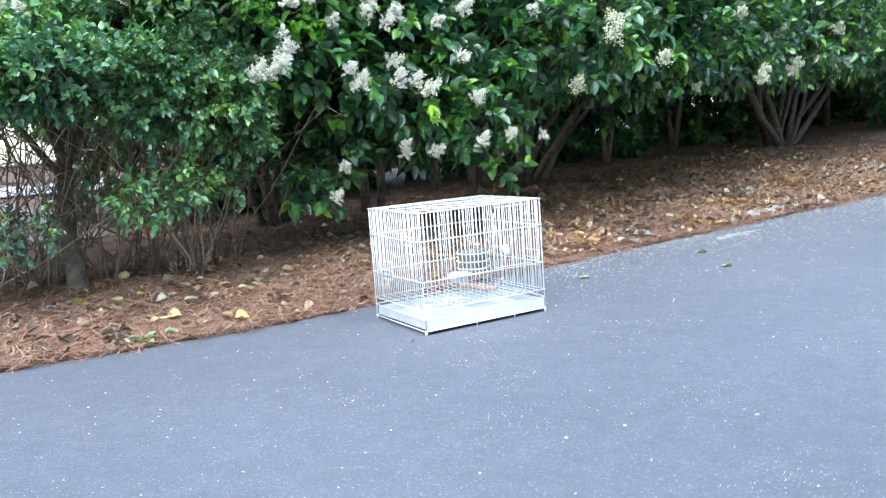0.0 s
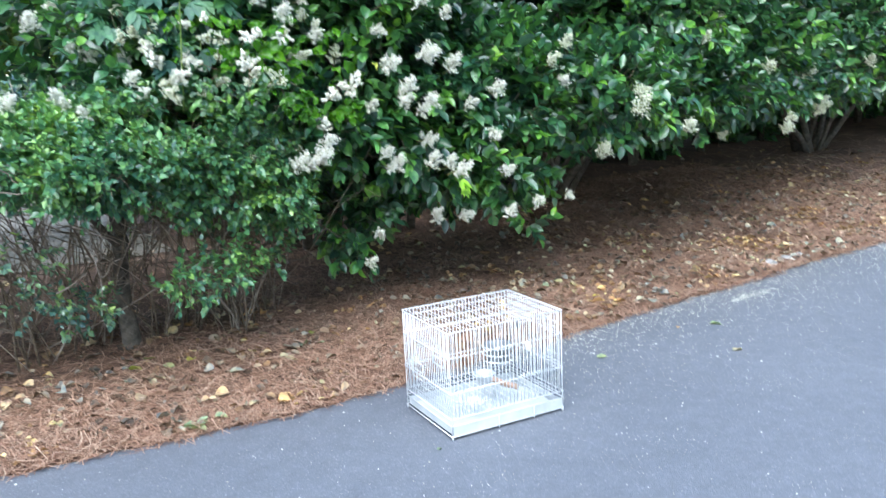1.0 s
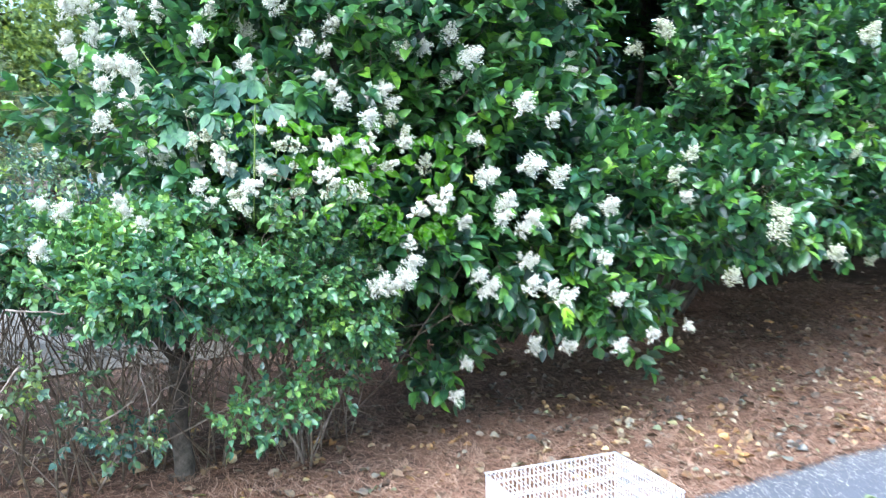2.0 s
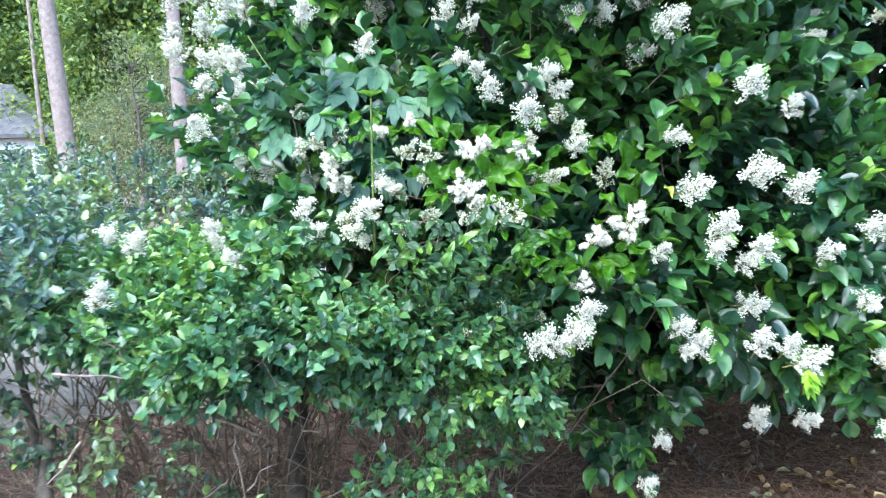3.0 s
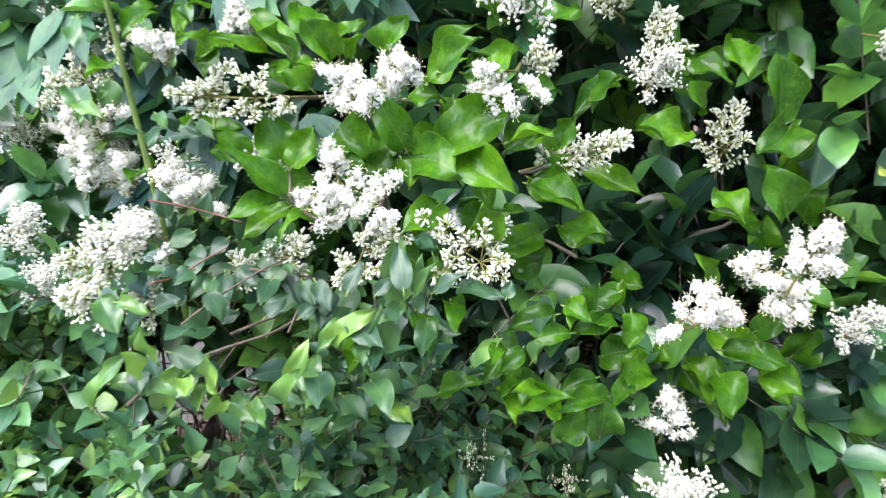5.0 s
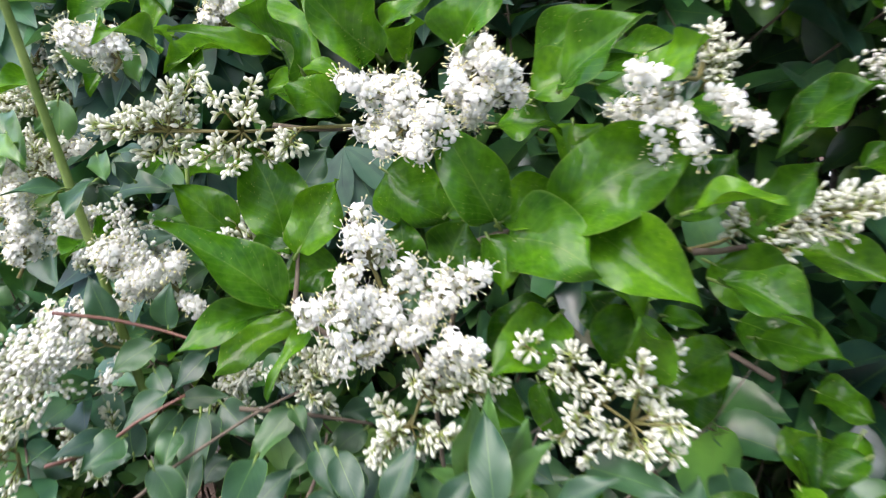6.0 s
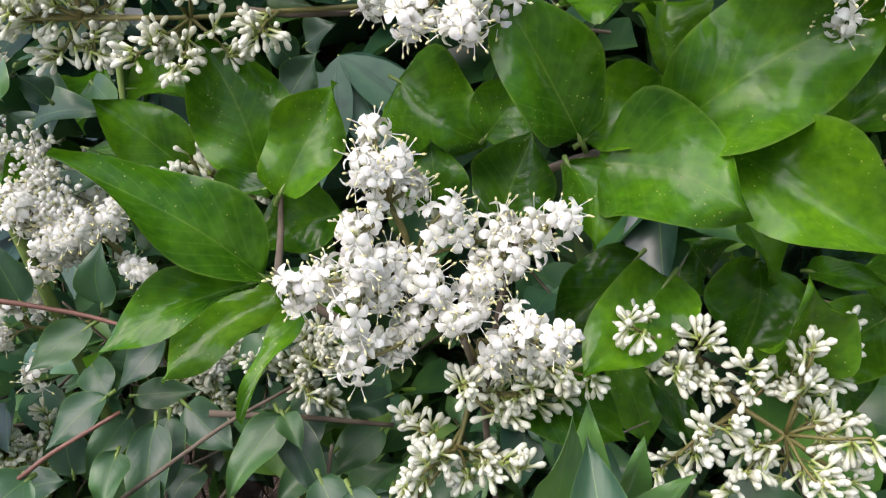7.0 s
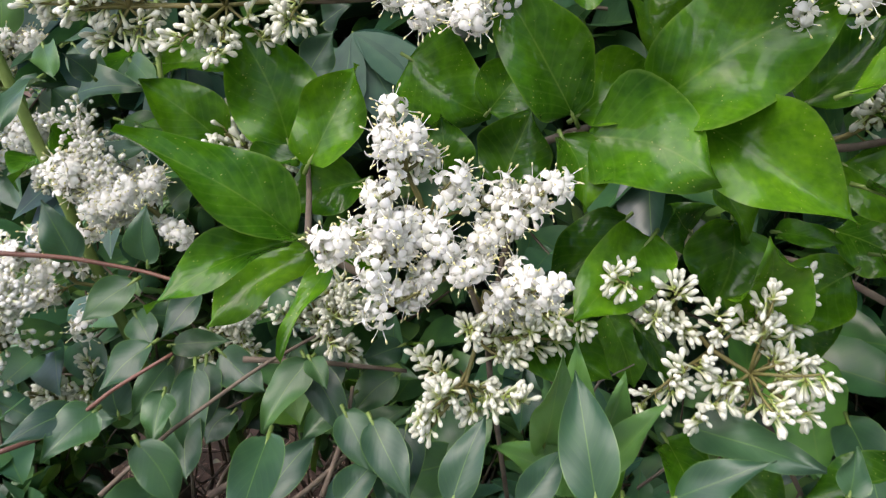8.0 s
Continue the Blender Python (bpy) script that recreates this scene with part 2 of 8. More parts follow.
M_LITTER = leaf_material("fallen_leaf", [(0.0, (0.13, 0.075, 0.05)), (0.4, (0.24, 0.155, 0.115)), (0.7, (0.35, 0.26, 0.2)), (0.93, (0.48, 0.41, 0.34)), (1.0, (0.42, 0.4, 0.22))], 0.7, 0.1, False, (0.4, 0.3, 0.2), 0.3)
M_TWIG = two_tone("twig_bark", (0.075, 0.052, 0.038), (0.19, 0.15, 0.11), 60.0, 0.8, 0.4, 0.001)
M_GREENSTEM = two_tone("green_stem", (0.1, 0.17, 0.03), (0.2, 0.28, 0.07), 50.0, 0.55, 0.2, 0.0006)
M_REDSTEM = two_tone("red_stem", (0.1, 0.04, 0.03), (0.19, 0.085, 0.055), 40.0, 0.5, 0.2, 0.0006)
M_BARK = two_tone("grey_bark", (0.05, 0.042, 0.036), (0.14, 0.12, 0.1), 26.0, 0.9, 0.8, 0.01, fine=140.0)
M_PINE = two_tone("pine_bark", (0.19, 0.15, 0.138), (0.29, 0.245, 0.228), 9.0, 0.9, 0.9, 0.03, fine=50.0)
M_FLOWER = floret_material("white_floret", (0.52, 0.57, 0.29), (0.93, 0.915, 0.885))
M_BUD = floret_material("cream_bud", (0.38, 0.47, 0.12), (0.87, 0.87, 0.76))
M_ANTHER = two_tone("pale_yellow_anther", (0.72, 0.66, 0.3), (0.8, 0.76, 0.45), 400.0, 0.6, 0.0)
M_ASPHALT = asphalt_material()
M_SOIL = two_tone("bed_soil", (0.075, 0.044, 0.031), (0.16, 0.096, 0.066), 7.0, 0.95, 0.6, 0.02, fine=90.0)
M_YELLOW = leaf_material("yellowed_leaf", [(0.0, (0.42, 0.44, 0.07)), (1.0, (0.5, 0.51, 0.1))], 0.45, 0.25)
M_DRY = leaf_material("dry_leaf", [(0.0, (0.4, 0.34, 0.25)), (1.0, (0.5, 0.44, 0.34))], 0.7, 0.15)
M_PALE = leaf_material("pale_green_leaf", [(0.0, (0.28, 0.36, 0.2)), (1.0, (0.42, 0.48, 0.32))], 0.5, 0.25)
M_STONE = two_tone("pale_stone", (0.2, 0.185, 0.18), (0.36, 0.335, 0.32), 30.0, 0.85, 0.5, 0.004, fine=160.0)
M_NEEDLE = island_tone("pine_needle", [(0.0, (0.16, 0.08, 0.052)), (0.4, (0.34, 0.185, 0.122)), (0.8, (0.51, 0.32, 0.225)), (1.0, (0.66, 0.5, 0.38))], 0.65)
M_PETAL = island_tone("fallen_petal", [(0.0, (0.5, 0.47, 0.36)), (0.5, (0.75, 0.73, 0.62)), (1.0, (0.85, 0.85, 0.8))], 0.6)


# ---- mesh helpers ----
def mesh_from(name, verts, tris, mats, uv=None, index=None, smooth=True):
    """A mesh from arrays: corners, triangles, materials, one UV pair for each corner and a slot for each triangle."""
    me = bpy.data.meshes.new(name)
    verts, tris = np.asarray(verts, np.float32), np.asarray(tris, np.int32)
    me.vertices.add(len(verts))
    me.vertices.foreach_set("co", verts.ravel())
    me.loops.add(tris.size)
    me.loops.foreach_set("vertex_index", tris.ravel())
    me.polygons.add(len(tris))
    me.polygons.foreach_set("loop_start", np.arange(0, tris.size, 3, dtype=np.int32))
    if smooth:
        me.polygons.foreach_set("use_smooth", np.ones(len(tris), bool))
    for m in mats:
        me.materials.append(m)
    if index is not None:
        me.polygons.foreach_set("material_index", np.asarray(index, np.int32))
    if uv is not None:
        layer = me.uv_layers.new(name="UVMap")
        layer.data.foreach_set("uv", np.asarray(uv, np.float32)[tris.ravel()].ravel())
    me.update(calc_edges=True)
    me.validate()
    return me


def part_mesh(name, me, parent=None, label="", kind="", world_space=True):
    ob = new(name, me)
    if parent is not None:
        ob.parent = parent
        if world_space:
            ob.matrix_parent_inverse = parent.matrix_basis.inverted()
    return tagged(ob, label, kind=kind)


def part(name, bm, mat, parent=None, label="", smooth=False, kind="", world_space=False):
    me = bpy.data.meshes.new(name)
    bm.to_mesh(me)
    bm.free()
    me.materials.append(mat)
    if smooth:
        me.polygons.foreach_set("use_smooth", np.ones(len(me.polygons), bool))
    return part_mesh(name, me, parent, label, kind, world_space)


class Heap:
    """Collects arrays of corners and triangles for one mesh."""

    def __init__(self):
        self.v, self.t, self.u, self.i, self.n = [], [], [], [], 0

    def add(self, v, t, uv=None, slot=0):
        v = np.asarray(v, float)
        self.v.append(v)
        self.t.append(np.asarray(t, int) + self.n)
        self.u.append(np.zeros((len(v), 2)) if uv is None else np.asarray(uv, float))
        self.i.append(np.full(len(t), slot))
        self.n += len(v)
        return self

    def mesh(self, name, mats, smooth=True):
        return mesh_from(name, np.concatenate(self.v), np.concatenate(self.t), mats, np.concatenate(self.u), np.concatenate(self.i), smooth)


def tube(points, radii, sides=6, cap=True):
    """A round stem along points, as corners and triangles."""
    p = np.asarray(points, float)
    r = np.asarray(radii, float) * np.ones(len(p))
    d = unit(np.gradient(p, axis=0))
    ref = np.array([0.31, 0.22, 0.92]) if abs(d[0][2]) < 0.8 else np.array([0.95, 0.2, 0.1])
    a = unit(np.cross(d, ref))
    b = np.cross(d, a)
    ang = np.linspace(0, 2 * np.pi, sides, endpoint=False)
    v = (p[:, None] + r[:, None, None] * (np.cos(ang)[None, :, None] * a[:, None] + np.sin(ang)[None, :, None] * b[:, None])).reshape(-1, 3)
    t = []
    for k in range(len(p) - 1):
        for j in range(sides):
            q = (j + 1) % sides
            t += [(k * sides + j, k * sides + q, (k + 1) * sides + q), (k * sides + j, (k + 1) * sides + q, (k + 1) * sides + j)]
    if cap:
        e = (len(p) - 1) * sides
        t += [(e, e + j, e + j + 1) for j in range(1, sides - 1)] + [(0, j + 1, j) for j in range(1, sides - 1)]
    return v, t


def bent(a, b, sag, rng, steps=6, wobble=0.02):
    """Points of a crooked line from a to b."""
    a, b = np.asarray(a, float), np.asarray(b, float)
    u = np.linspace(0, 1, steps)[:, None]
    w = np.cumsum(rng.normal(0, wobble, (steps, 3)), 0) * np.sin(np.pi * u)
    return a + (b - a) * u + np.array([0, 0, sag]) * np.sin(np.pi * u) + w


# Leaf outlines: place along, half width, for a pointed oval blade.
def leaf_template(stations, widths, fold, curl, wave):
    """Base, rows of three corners, tip."""
    v = [(0, 0, 0)]
    for x, w in zip(stations, widths):
        z = -curl * x * x
        v += [(x, w, z + fold * w + wave * math.sin(9 * x)), (x, 0, z), (x, -w, z + fold * w - wave * math.sin(8 * x + 1))]
    v.append((1, 0, -curl * 1.05))
    t = [(0, 2, 1), (0, 3, 2)]
    last = 3 * len(stations) - 2
    for k in range(1, last, 3):
        t += [(k, k + 1, k + 4), (k, k + 4, k + 3), (k + 1, k + 2, k + 5), (k + 1, k + 5, k + 4)]
    t += [(last, last + 1, last + 3), (last + 1, last + 2, last + 3)]
    v = np.array(v, float)
    uv = np.stack([v[:, 0], 0.5 + v[:, 1] * 0.5], 1)
    return v, np.array(t), uv


SHAPES = ((0.25, 0.12, 0.02), (0.4, 0.2, 0.05), (0.15, 0.05, -0.04), (0.3, 0.3, 0.06))
OVAL = [leaf_template((0.2, 0.45, 0.75), (0.82, 1.0, 0.76), *q) for q in SHAPES]
OVAL_LOW = [leaf_template((0.26, 0.68), (0.92, 0.86), *q) for q in SHAPES]
LANCE_LOW = [leaf_template((0.26, 0.64), (0.92, 0.78), *q) for q in SHAPES[:3]]
OVAL_MID = [leaf_template((0.1, 0.26, 0.48, 0.7, 0.88), (0.52, 0.86, 1.0, 0.8, 0.4), *q) for q in SHAPES]
OVAL_FINE = [leaf_template((0.07, 0.18, 0.32, 0.48, 0.64, 0.8, 0.92), (0.42, 0.74, 0.95, 1.0, 0.9, 0.62, 0.27), *q) for q in SHAPES]
LANCE = [leaf_template((0.2, 0.45, 0.75), (0.78, 1.0, 0.58), *q) for q in SHAPES[:3]]
LANCE_FINE = [leaf_template((0.07, 0.18, 0.32, 0.48, 0.64, 0.8, 0.92), (0.45, 0.8, 1.0, 0.96, 0.78, 0.46, 0.18), *q) for q in SHAPES[:3]]
SIMPLE = [(np.array([(0, 0, 0), (0.45, 1.0, 0.25), (1, 0, -0.15), (0.45, -1.0, 0.25)], float), np.array([(0, 2, 1), (0, 3, 2)]), np.array([(0, 0.5), (0.45, 1.0), (1, 0.5), (0.45, 0.0)]))]


def leaf_heap(heap, P, D, N, length, width, templates, rng, slot=0):
    """Adds a leaf at every place P, along D, facing N."""
    D = unit(D)
    S = unit(np.cross(N, D))
    N = np.cross(D, S)
    pick = rng.integers(0, len(templates), len(P))
    for k, (v, t, uv) in enumerate(templates):
        i = np.where(pick == k)[0]
        if not len(i):
            continue
        L, W = length[i][:, None, None], width[i][:, None, None]
        co = P[i][:, None] + L * v[None, :, :1] * D[i][:, None] + W * v[None, :, 1:2] * S[i][:, None] + W * v[None, :, 2:] * N[i][:, None] * 2
        tt = (t[None] + (np.arange(len(i)) * len(v))[:, None, None]).reshape(-1, 3)
        heap.add(co.reshape(-1, 3), tt, np.tile(uv, (len(i), 1)), slot)


def prisms(heap, A, B, r, slot):
    """Thin three-sided stems from A to B."""
    d = unit(B - A)
    a = unit(np.cross(d, np.array([0.3, 0.5, 0.8])))
    b = np.cross(d, a)
    ring = [a, -0.5 * a + 0.87 * b, -0.5 * a - 0.87 * b]
    v = np.stack([A + r * q for q in ring] + [B + 0.6 * r * q for q in ring], 1)
    t = np.array([(0, 1, 4), (0, 4, 3), (1, 2, 5), (1, 5, 4), (2, 0, 3), (2, 3, 5)])
    tt = (t[None] + (np.arange(len(A)) * 6)[:, None, None]).reshape(-1, 3)
    heap.add(v.reshape(-1, 3), tt, None, slot)


def sprigs(heap, P, O, stem, pairs, length, width, templates, rng, angle=0.75, leaf_slot=0, stem_slot=1, up=0.6):
    """Short shoots at P growing along O with opposite leaves, each pair turned a quarter from the last."""
    O = unit(O)
    k = len(P)
    ell = stem * rng.uniform(0.65, 1.25, k)
    side = unit(np.cross(O, unit(rng.normal(size=(k, 3)))))
    other = np.cross(O, side)
    tip = P + O * ell[:, None]
    prisms(heap, P - O * 0.4 * ell[:, None], tip, 0.0016, stem_slot)
    for j in range(pairs):
        f = (j + 0.6) / pairs
        ax = side if j % 2 == 0 else other
        for sg in (1, -1):
            a = angle * rng.uniform(0.7, 1.25, k) * (1.25 - 0.55 * f)
            D = np.sin(a)[:, None] * sg * ax + np.cos(a)[:, None] * O + rng.normal(0, 0.16, (k, 3)) + np.array([0, 0, -0.12])
            N = np.array([0, 0, up]) + 0.6 * O + rng.normal(0, 0.28, (k, 3))
            base = P + O * (ell * f)[:, None]
            size = rng.uniform(0.7, 1.2, k) * (1.0 - 0.25 * abs(f - 0.55))
            keep = rng.random(k) > 0.08
            leaf_heap(heap, base[keep], D[keep], N[keep], (length * size)[keep], (width * size * rng.uniform(0.85, 1.15, k))[keep], templates, rng, leaf_slot)


def blob_points(blobs, count, rng, inner=0.3, back=0.4, lump=0.12):
    """Places on the lumpy skin of a heap of rounded masses (plan places and radii), with their outward ways."""
    B = np.array(blobs, float)
    area = (B[:, 3] * B[:, 4] + B[:, 3] * B[:, 5] + B[:, 4] * B[:, 5])
    out_p, out_n = [], []
    have = 0
    while have < count:
        m = count * 2
        w = rng.choice(len(B), m, p=area / area.sum())
        q = unit(rng.normal(size=(m, 3)))
        wav = 1 + lump * np.sin(5 * q[:, 0] + 2.1 * w) * np.sin(6 * q[:, 2] + w) + lump * 0.6 * np.sin(11 * q[:, 1] + 3 * w) * np.sin(9 * q[:, 2] - w)
        r = wav * (1 - np.abs(rng.normal(0, inner, m)).clip(0, 0.75))
        p = B[w, :3] + q * B[w, 3:] * r[:, None]
        ok = (q[:, 1] < 0.35) | (rng.random(m) < back)
        for b in B:
            rel = np.linalg.norm((p - b[:3]) / b[3:], axis=1)
            ok &= rel > 0.55 * (np.linalg.norm((p - B[w, :3]) / B[w, 3:], axis=1).clip(0.5, 1))
        nrm = unit(q / B[w, 3:])
        out_p.append(p[ok])
        out_n.append(nrm[ok])
        have += ok.sum()
    return np.concatenate(out_p)[:count], np.concatenate(out_n)[:count]


def box(bm, x0, y0, z0, x1, y1, z1):
    v = [bm.verts.new(c) for c in ((x0, y0, z0), (x1, y0, z0), (x1, y1, z0), (x0, y1, z0), (x0, y0, z1), (x1, y0, z1), (x1, y1, z1), (x0, y1, z1))]
    for f in ((3, 2, 1, 0), (4, 5, 6, 7), (0, 1, 5, 4), (1, 2, 6, 5), (2, 3, 7, 6), (3, 0, 4, 7)):
        bm.faces.new([v[i] for i in f])


def empty(name, at, label, category, group=""):
    ob = new(name)
    ob.empty_display_size = 0.1
    ob.location = at
    return tagged(ob, label, category, group)


# ---- ground, drive, far lane ----
def grid_mesh(name, ss, nn, height, mat):
    S, N = np.meshgrid(ss, nn, indexing="ij")
    a = np.stack([S.ravel(), N.ravel(), height(S.ravel(), N.ravel())], 1)
    w = len(nn)
    i = (np.arange(len(ss) - 1)[:, None] * w + np.arange(w - 1)[None]).ravel()
    t = np.concatenate([np.stack([i, i + w, i + w + 1], 1), np.stack([i, i + w + 1, i + 1], 1)])
    return mesh_from(name, HA(a), t, [mat])


def spread(edges):
    return np.unique(np.concatenate([np.linspace(a, b, k) for a, b, k in edges]))


ground = new("ground", grid_mesh("ground", spread([(-900, -40, 14), (-40, -6, 30), (-6, 8, 180), (8, 40, 30), (40, 900, 14)]),
                                 spread([(-900, -20, 10), (-20, -0.1, 8), (-0.1, 2.5, 70), (2.5, 20, 50), (20, 900, 16)]),
                                 lambda s, n: np.where(n > EDGE + drive_bow(s) + 0.02, bed_height(s, np.clip(n, EDGE, 30)), -0.03), M_SOIL))
tagged(ground, "brown planting bed soil under pine straw", "ground", kind="structure")


def edge_of_drive(s):
    return EDGE + drive_bow(s) + 0.006 * np.sin(5 * s) + 0.006 * np.sin(17 * s + 1) + 0.005 * np.sin(41 * s) + 0.003 * np.sin(97 * s)


def build_drive():
    ss = spread([(-30, -4, 40), (-4, 8, 400), (8, 60, 60)])
    e = edge_of_drive(ss)
    prof = [(0.012, -0.03), (0.0, -0.006), (-0.02, 0.0), (-0.4, 0.0), (-1.5, 0.0), (-3.0, 0.0), (-4.6, 0.0), (-4.62, -0.03)]
    a = np.concatenate([np.stack([ss, e + dn if k < 3 else np.full_like(ss, dn), np.full_like(ss, z)], 1) for k, (dn, z) in enumerate(prof)])
    w = len(ss)
    t = []
    for k in range(len(prof) - 1):
        i = k * w + np.arange(w - 1)
        t += [np.stack([i, i + w + 1, i + 1], 1), np.stack([i, i + w, i + w + 1], 1)]
    ob = new("road", mesh_from("road", HA(a), np.concatenate(t), [M_ASPHALT]))
    return tagged(ob, "worn grey asphalt drive scattered with fallen petals", "road", kind="structure")


build_drive()
M_LAWN = two_tone("dry_lawn", (0.12, 0.11, 0.09), (0.24, 0.215, 0.18), 3.0, 0.95, 0.5, 0.02, fine=60.0)
lawn = new("lawn", grid_mesh("lawn", np.linspace(-14, 0.3, 30), np.linspace(2.6, 7.2, 18), lambda s, n: bed_height(s, n) + 0.012, M_LAWN))
tagged(lawn, "bare pale dry lawn behind the hedge", "lawn", kind="structure")
M_LANE = two_tone("pale_concrete", (0.3, 0.3, 0.31), (0.42, 0.41, 0.42), 2.0, 0.85, 0.3, 0.004, fine=70.0)
lane = new("pavement", grid_mesh("pavement", np.linspace(-16, 12, 40), np.linspace(7.4, 10.2, 8), lambda s, n: bed_height(s, n) + 0.025, M_LANE))
tagged(lane, "pale grey lane beyond the lawn", "pavement", kind="structure")


# ---- pine straw, fallen leaves and petals ----
def build_straw():
    rng = np.random.default_rng(5)
    k = 104000
    s = np.concatenate([rng.uniform(-2.3, 2.2, int(k * 0.6)), -2.3 - np.abs(rng.normal(0, 1.6, int(k * 0.08))), rng.uniform(2.2, 7.5, k - int(k * 0.6) - int(k * 0.08))])
    n = edge_of_drive(s) - 0.03 + np.abs(rng.normal(0, 0.7, k)) * (0.6 + 0.3 * rng.random(k)) * np.where(rng.random(k) < 0.3, 2.6, 1.0) + 0.01 * rng.normal(size=k)
    far = slice(0, 24000)
    s[far], n[far] = rng.uniform(0.4, 5.0, 24000), rng.uniform(0.6, 2.4, 24000)
    z = bed_height(s, np.clip(n, EDGE, None)) + rng.uniform(0.002, 0.02, k) * (1 + 0.6 * np.sin(6 * s) * np.sin(7 * n))
    a = rng.uniform(0, 2 * np.pi, k)
    ln = rng.uniform(0.05, 0.13, k) * np.where(s > 2.2, 1.25, 1.0)
    tilt = rng.normal(0, 0.16, k)
    D = np.stack([np.cos(a), np.sin(a), tilt], 1)
    P = HA(np.stack([s, n, z], 1))
    S = np.stack([-np.sin(a), np.cos(a), np.zeros(k)], 1)
    bow = rng.normal(0, 0.12, k)
    w = rng.uniform(0.0009, 0.0016, k) * np.where(s > 2.2, 1.7, 1.0)
    pts = []
    for u in (0, 0.5, 1):
        c = P + D * (ln * (u - 0.5))[:, None] + S * (bow * ln * (4 * u * (1 - u)))[:, None]
        pts += [c + S * w[:, None], c - S * w[:, None]]
    v = np.stack(pts, 1)
    t = np.array([(0, 1, 3), (0, 3, 2), (2, 3, 5), (2, 5, 4)])
    tt = (t[None] + (np.arange(k) * 6)[:, None, None]).reshape(-1, 3)
    me = mesh_from("pine_straw", v.reshape(-1, 3), tt, [M_NEEDLE], smooth=False)
    tagged(new("pine_straw", me), "red-brown pine straw mulch over the bed", "pine straw", kind="stuff")


def build_litter():
    rng = np.random.default_rng(6)
    k = 4800
    s = np.concatenate([rng.uniform(-2.4, 6.5, 3400), rng.uniform(0.8, 5.5, 1400)])
    n = edge_of_drive(s) + np.abs(rng.normal(0.0, 0.95, k)) + rng.normal(0, 0.02, k)
    z = bed_height(s, np.clip(n, EDGE, None)) + 0.014 + rng.uniform(0, 0.012, k)
    a = rng.uniform(0, 2 * np.pi, k)
    D = np.stack([np.cos(a), np.sin(a), rng.normal(0, 0.2, k)], 1)
    N = np.array([0, 0, 1.0]) + rng.normal(0, 0.35, (k, 3))
    L = rng.uniform(0.018, 0.06, k)
    h = Heap()
    leaf_heap(h, HA(np.stack([s, n, z], 1)), D, N, L, L * rng.uniform(0.24, 0.46, k), OVAL, rng)
    tagged(new("leaf_litter", h.mesh("leaf_litter", [M_LITTER])), "scattered tan and yellow fallen leaves", "fallen leaves", kind="stuff")


SMEAR = ((2.043, -0.232), (2.196, -0.241))  # chalky patches where petals have washed together


def build_petals():
    rng = np.random.default_rng(7)
    many = (6200, 1900, 320, 120, 3200, 2600)
    k = sum(many)
    clump = np.array([(rng.uniform(-1.0, 2.2), -rng.uniform(0.7, 1.9)) for _ in range(34)])[rng.integers(0, 34, many[5])] + rng.normal(0, 0.055, (many[5], 2))
    s = np.concatenate([rng.uniform(0.4, 5.5, many[0]), rng.uniform(-2.5, 6, many[1]), rng.normal(SMEAR[0][0], 0.07, many[2]), rng.normal(SMEAR[1][0], 0.05, many[3]), rng.uniform(0.3, 5.0, many[4]), clump[:, 0]])
    edge = edge_of_drive(s) - 0.01
    n = np.concatenate([-np.abs(rng.normal(0, 0.3, many[0])), -np.abs(rng.normal(0, 1.0, many[1])), rng.normal(SMEAR[0][1], 0.02, many[2]), rng.normal(SMEAR[1][1], 0.015, many[3]), -np.abs(rng.normal(0, 0.09, many[4])), clump[:, 1]])
    mid = many[0] + many[1]
    n[:mid] += edge[:mid]
    n[mid + many[2] + many[3]:-many[5]] += edge[mid + many[2] + many[3]:-many[5]]
    r = rng.uniform(0.0014, 0.0036, k) * (1 + 0.9 * (rng.random(k) > 0.94))
    r[-many[5]:] = rng.uniform(0.0006, 0.0013, many[5])
    P = HA(np.stack([s, n, np.full(k, 0.002)], 1))
    a = rng.uniform(0, 6.28, k)
    pts = []
    for j, q in enumerate((0, 1.4, 3.0, 4.6)):
        rr = r * rng.uniform(0.6, 1.3, k)
        pts.append(P + np.stack([rr * np.cos(a + q), rr * np.sin(a + q), rng.uniform(0, 0.0025, k)], 1))
    v = np.stack(pts, 1)
    tt = (np.array([(0, 1, 2), (0, 2, 3)])[None] + (np.arange(k) * 4)[:, None, None]).reshape(-1, 3)
    tagged(new("fallen_petals", mesh_from("fallen_petals", v.reshape(-1, 3), tt, [M_PETAL], smooth=False)), "tiny white petals and grit strewn on asphalt", "petals", kind="stuff")


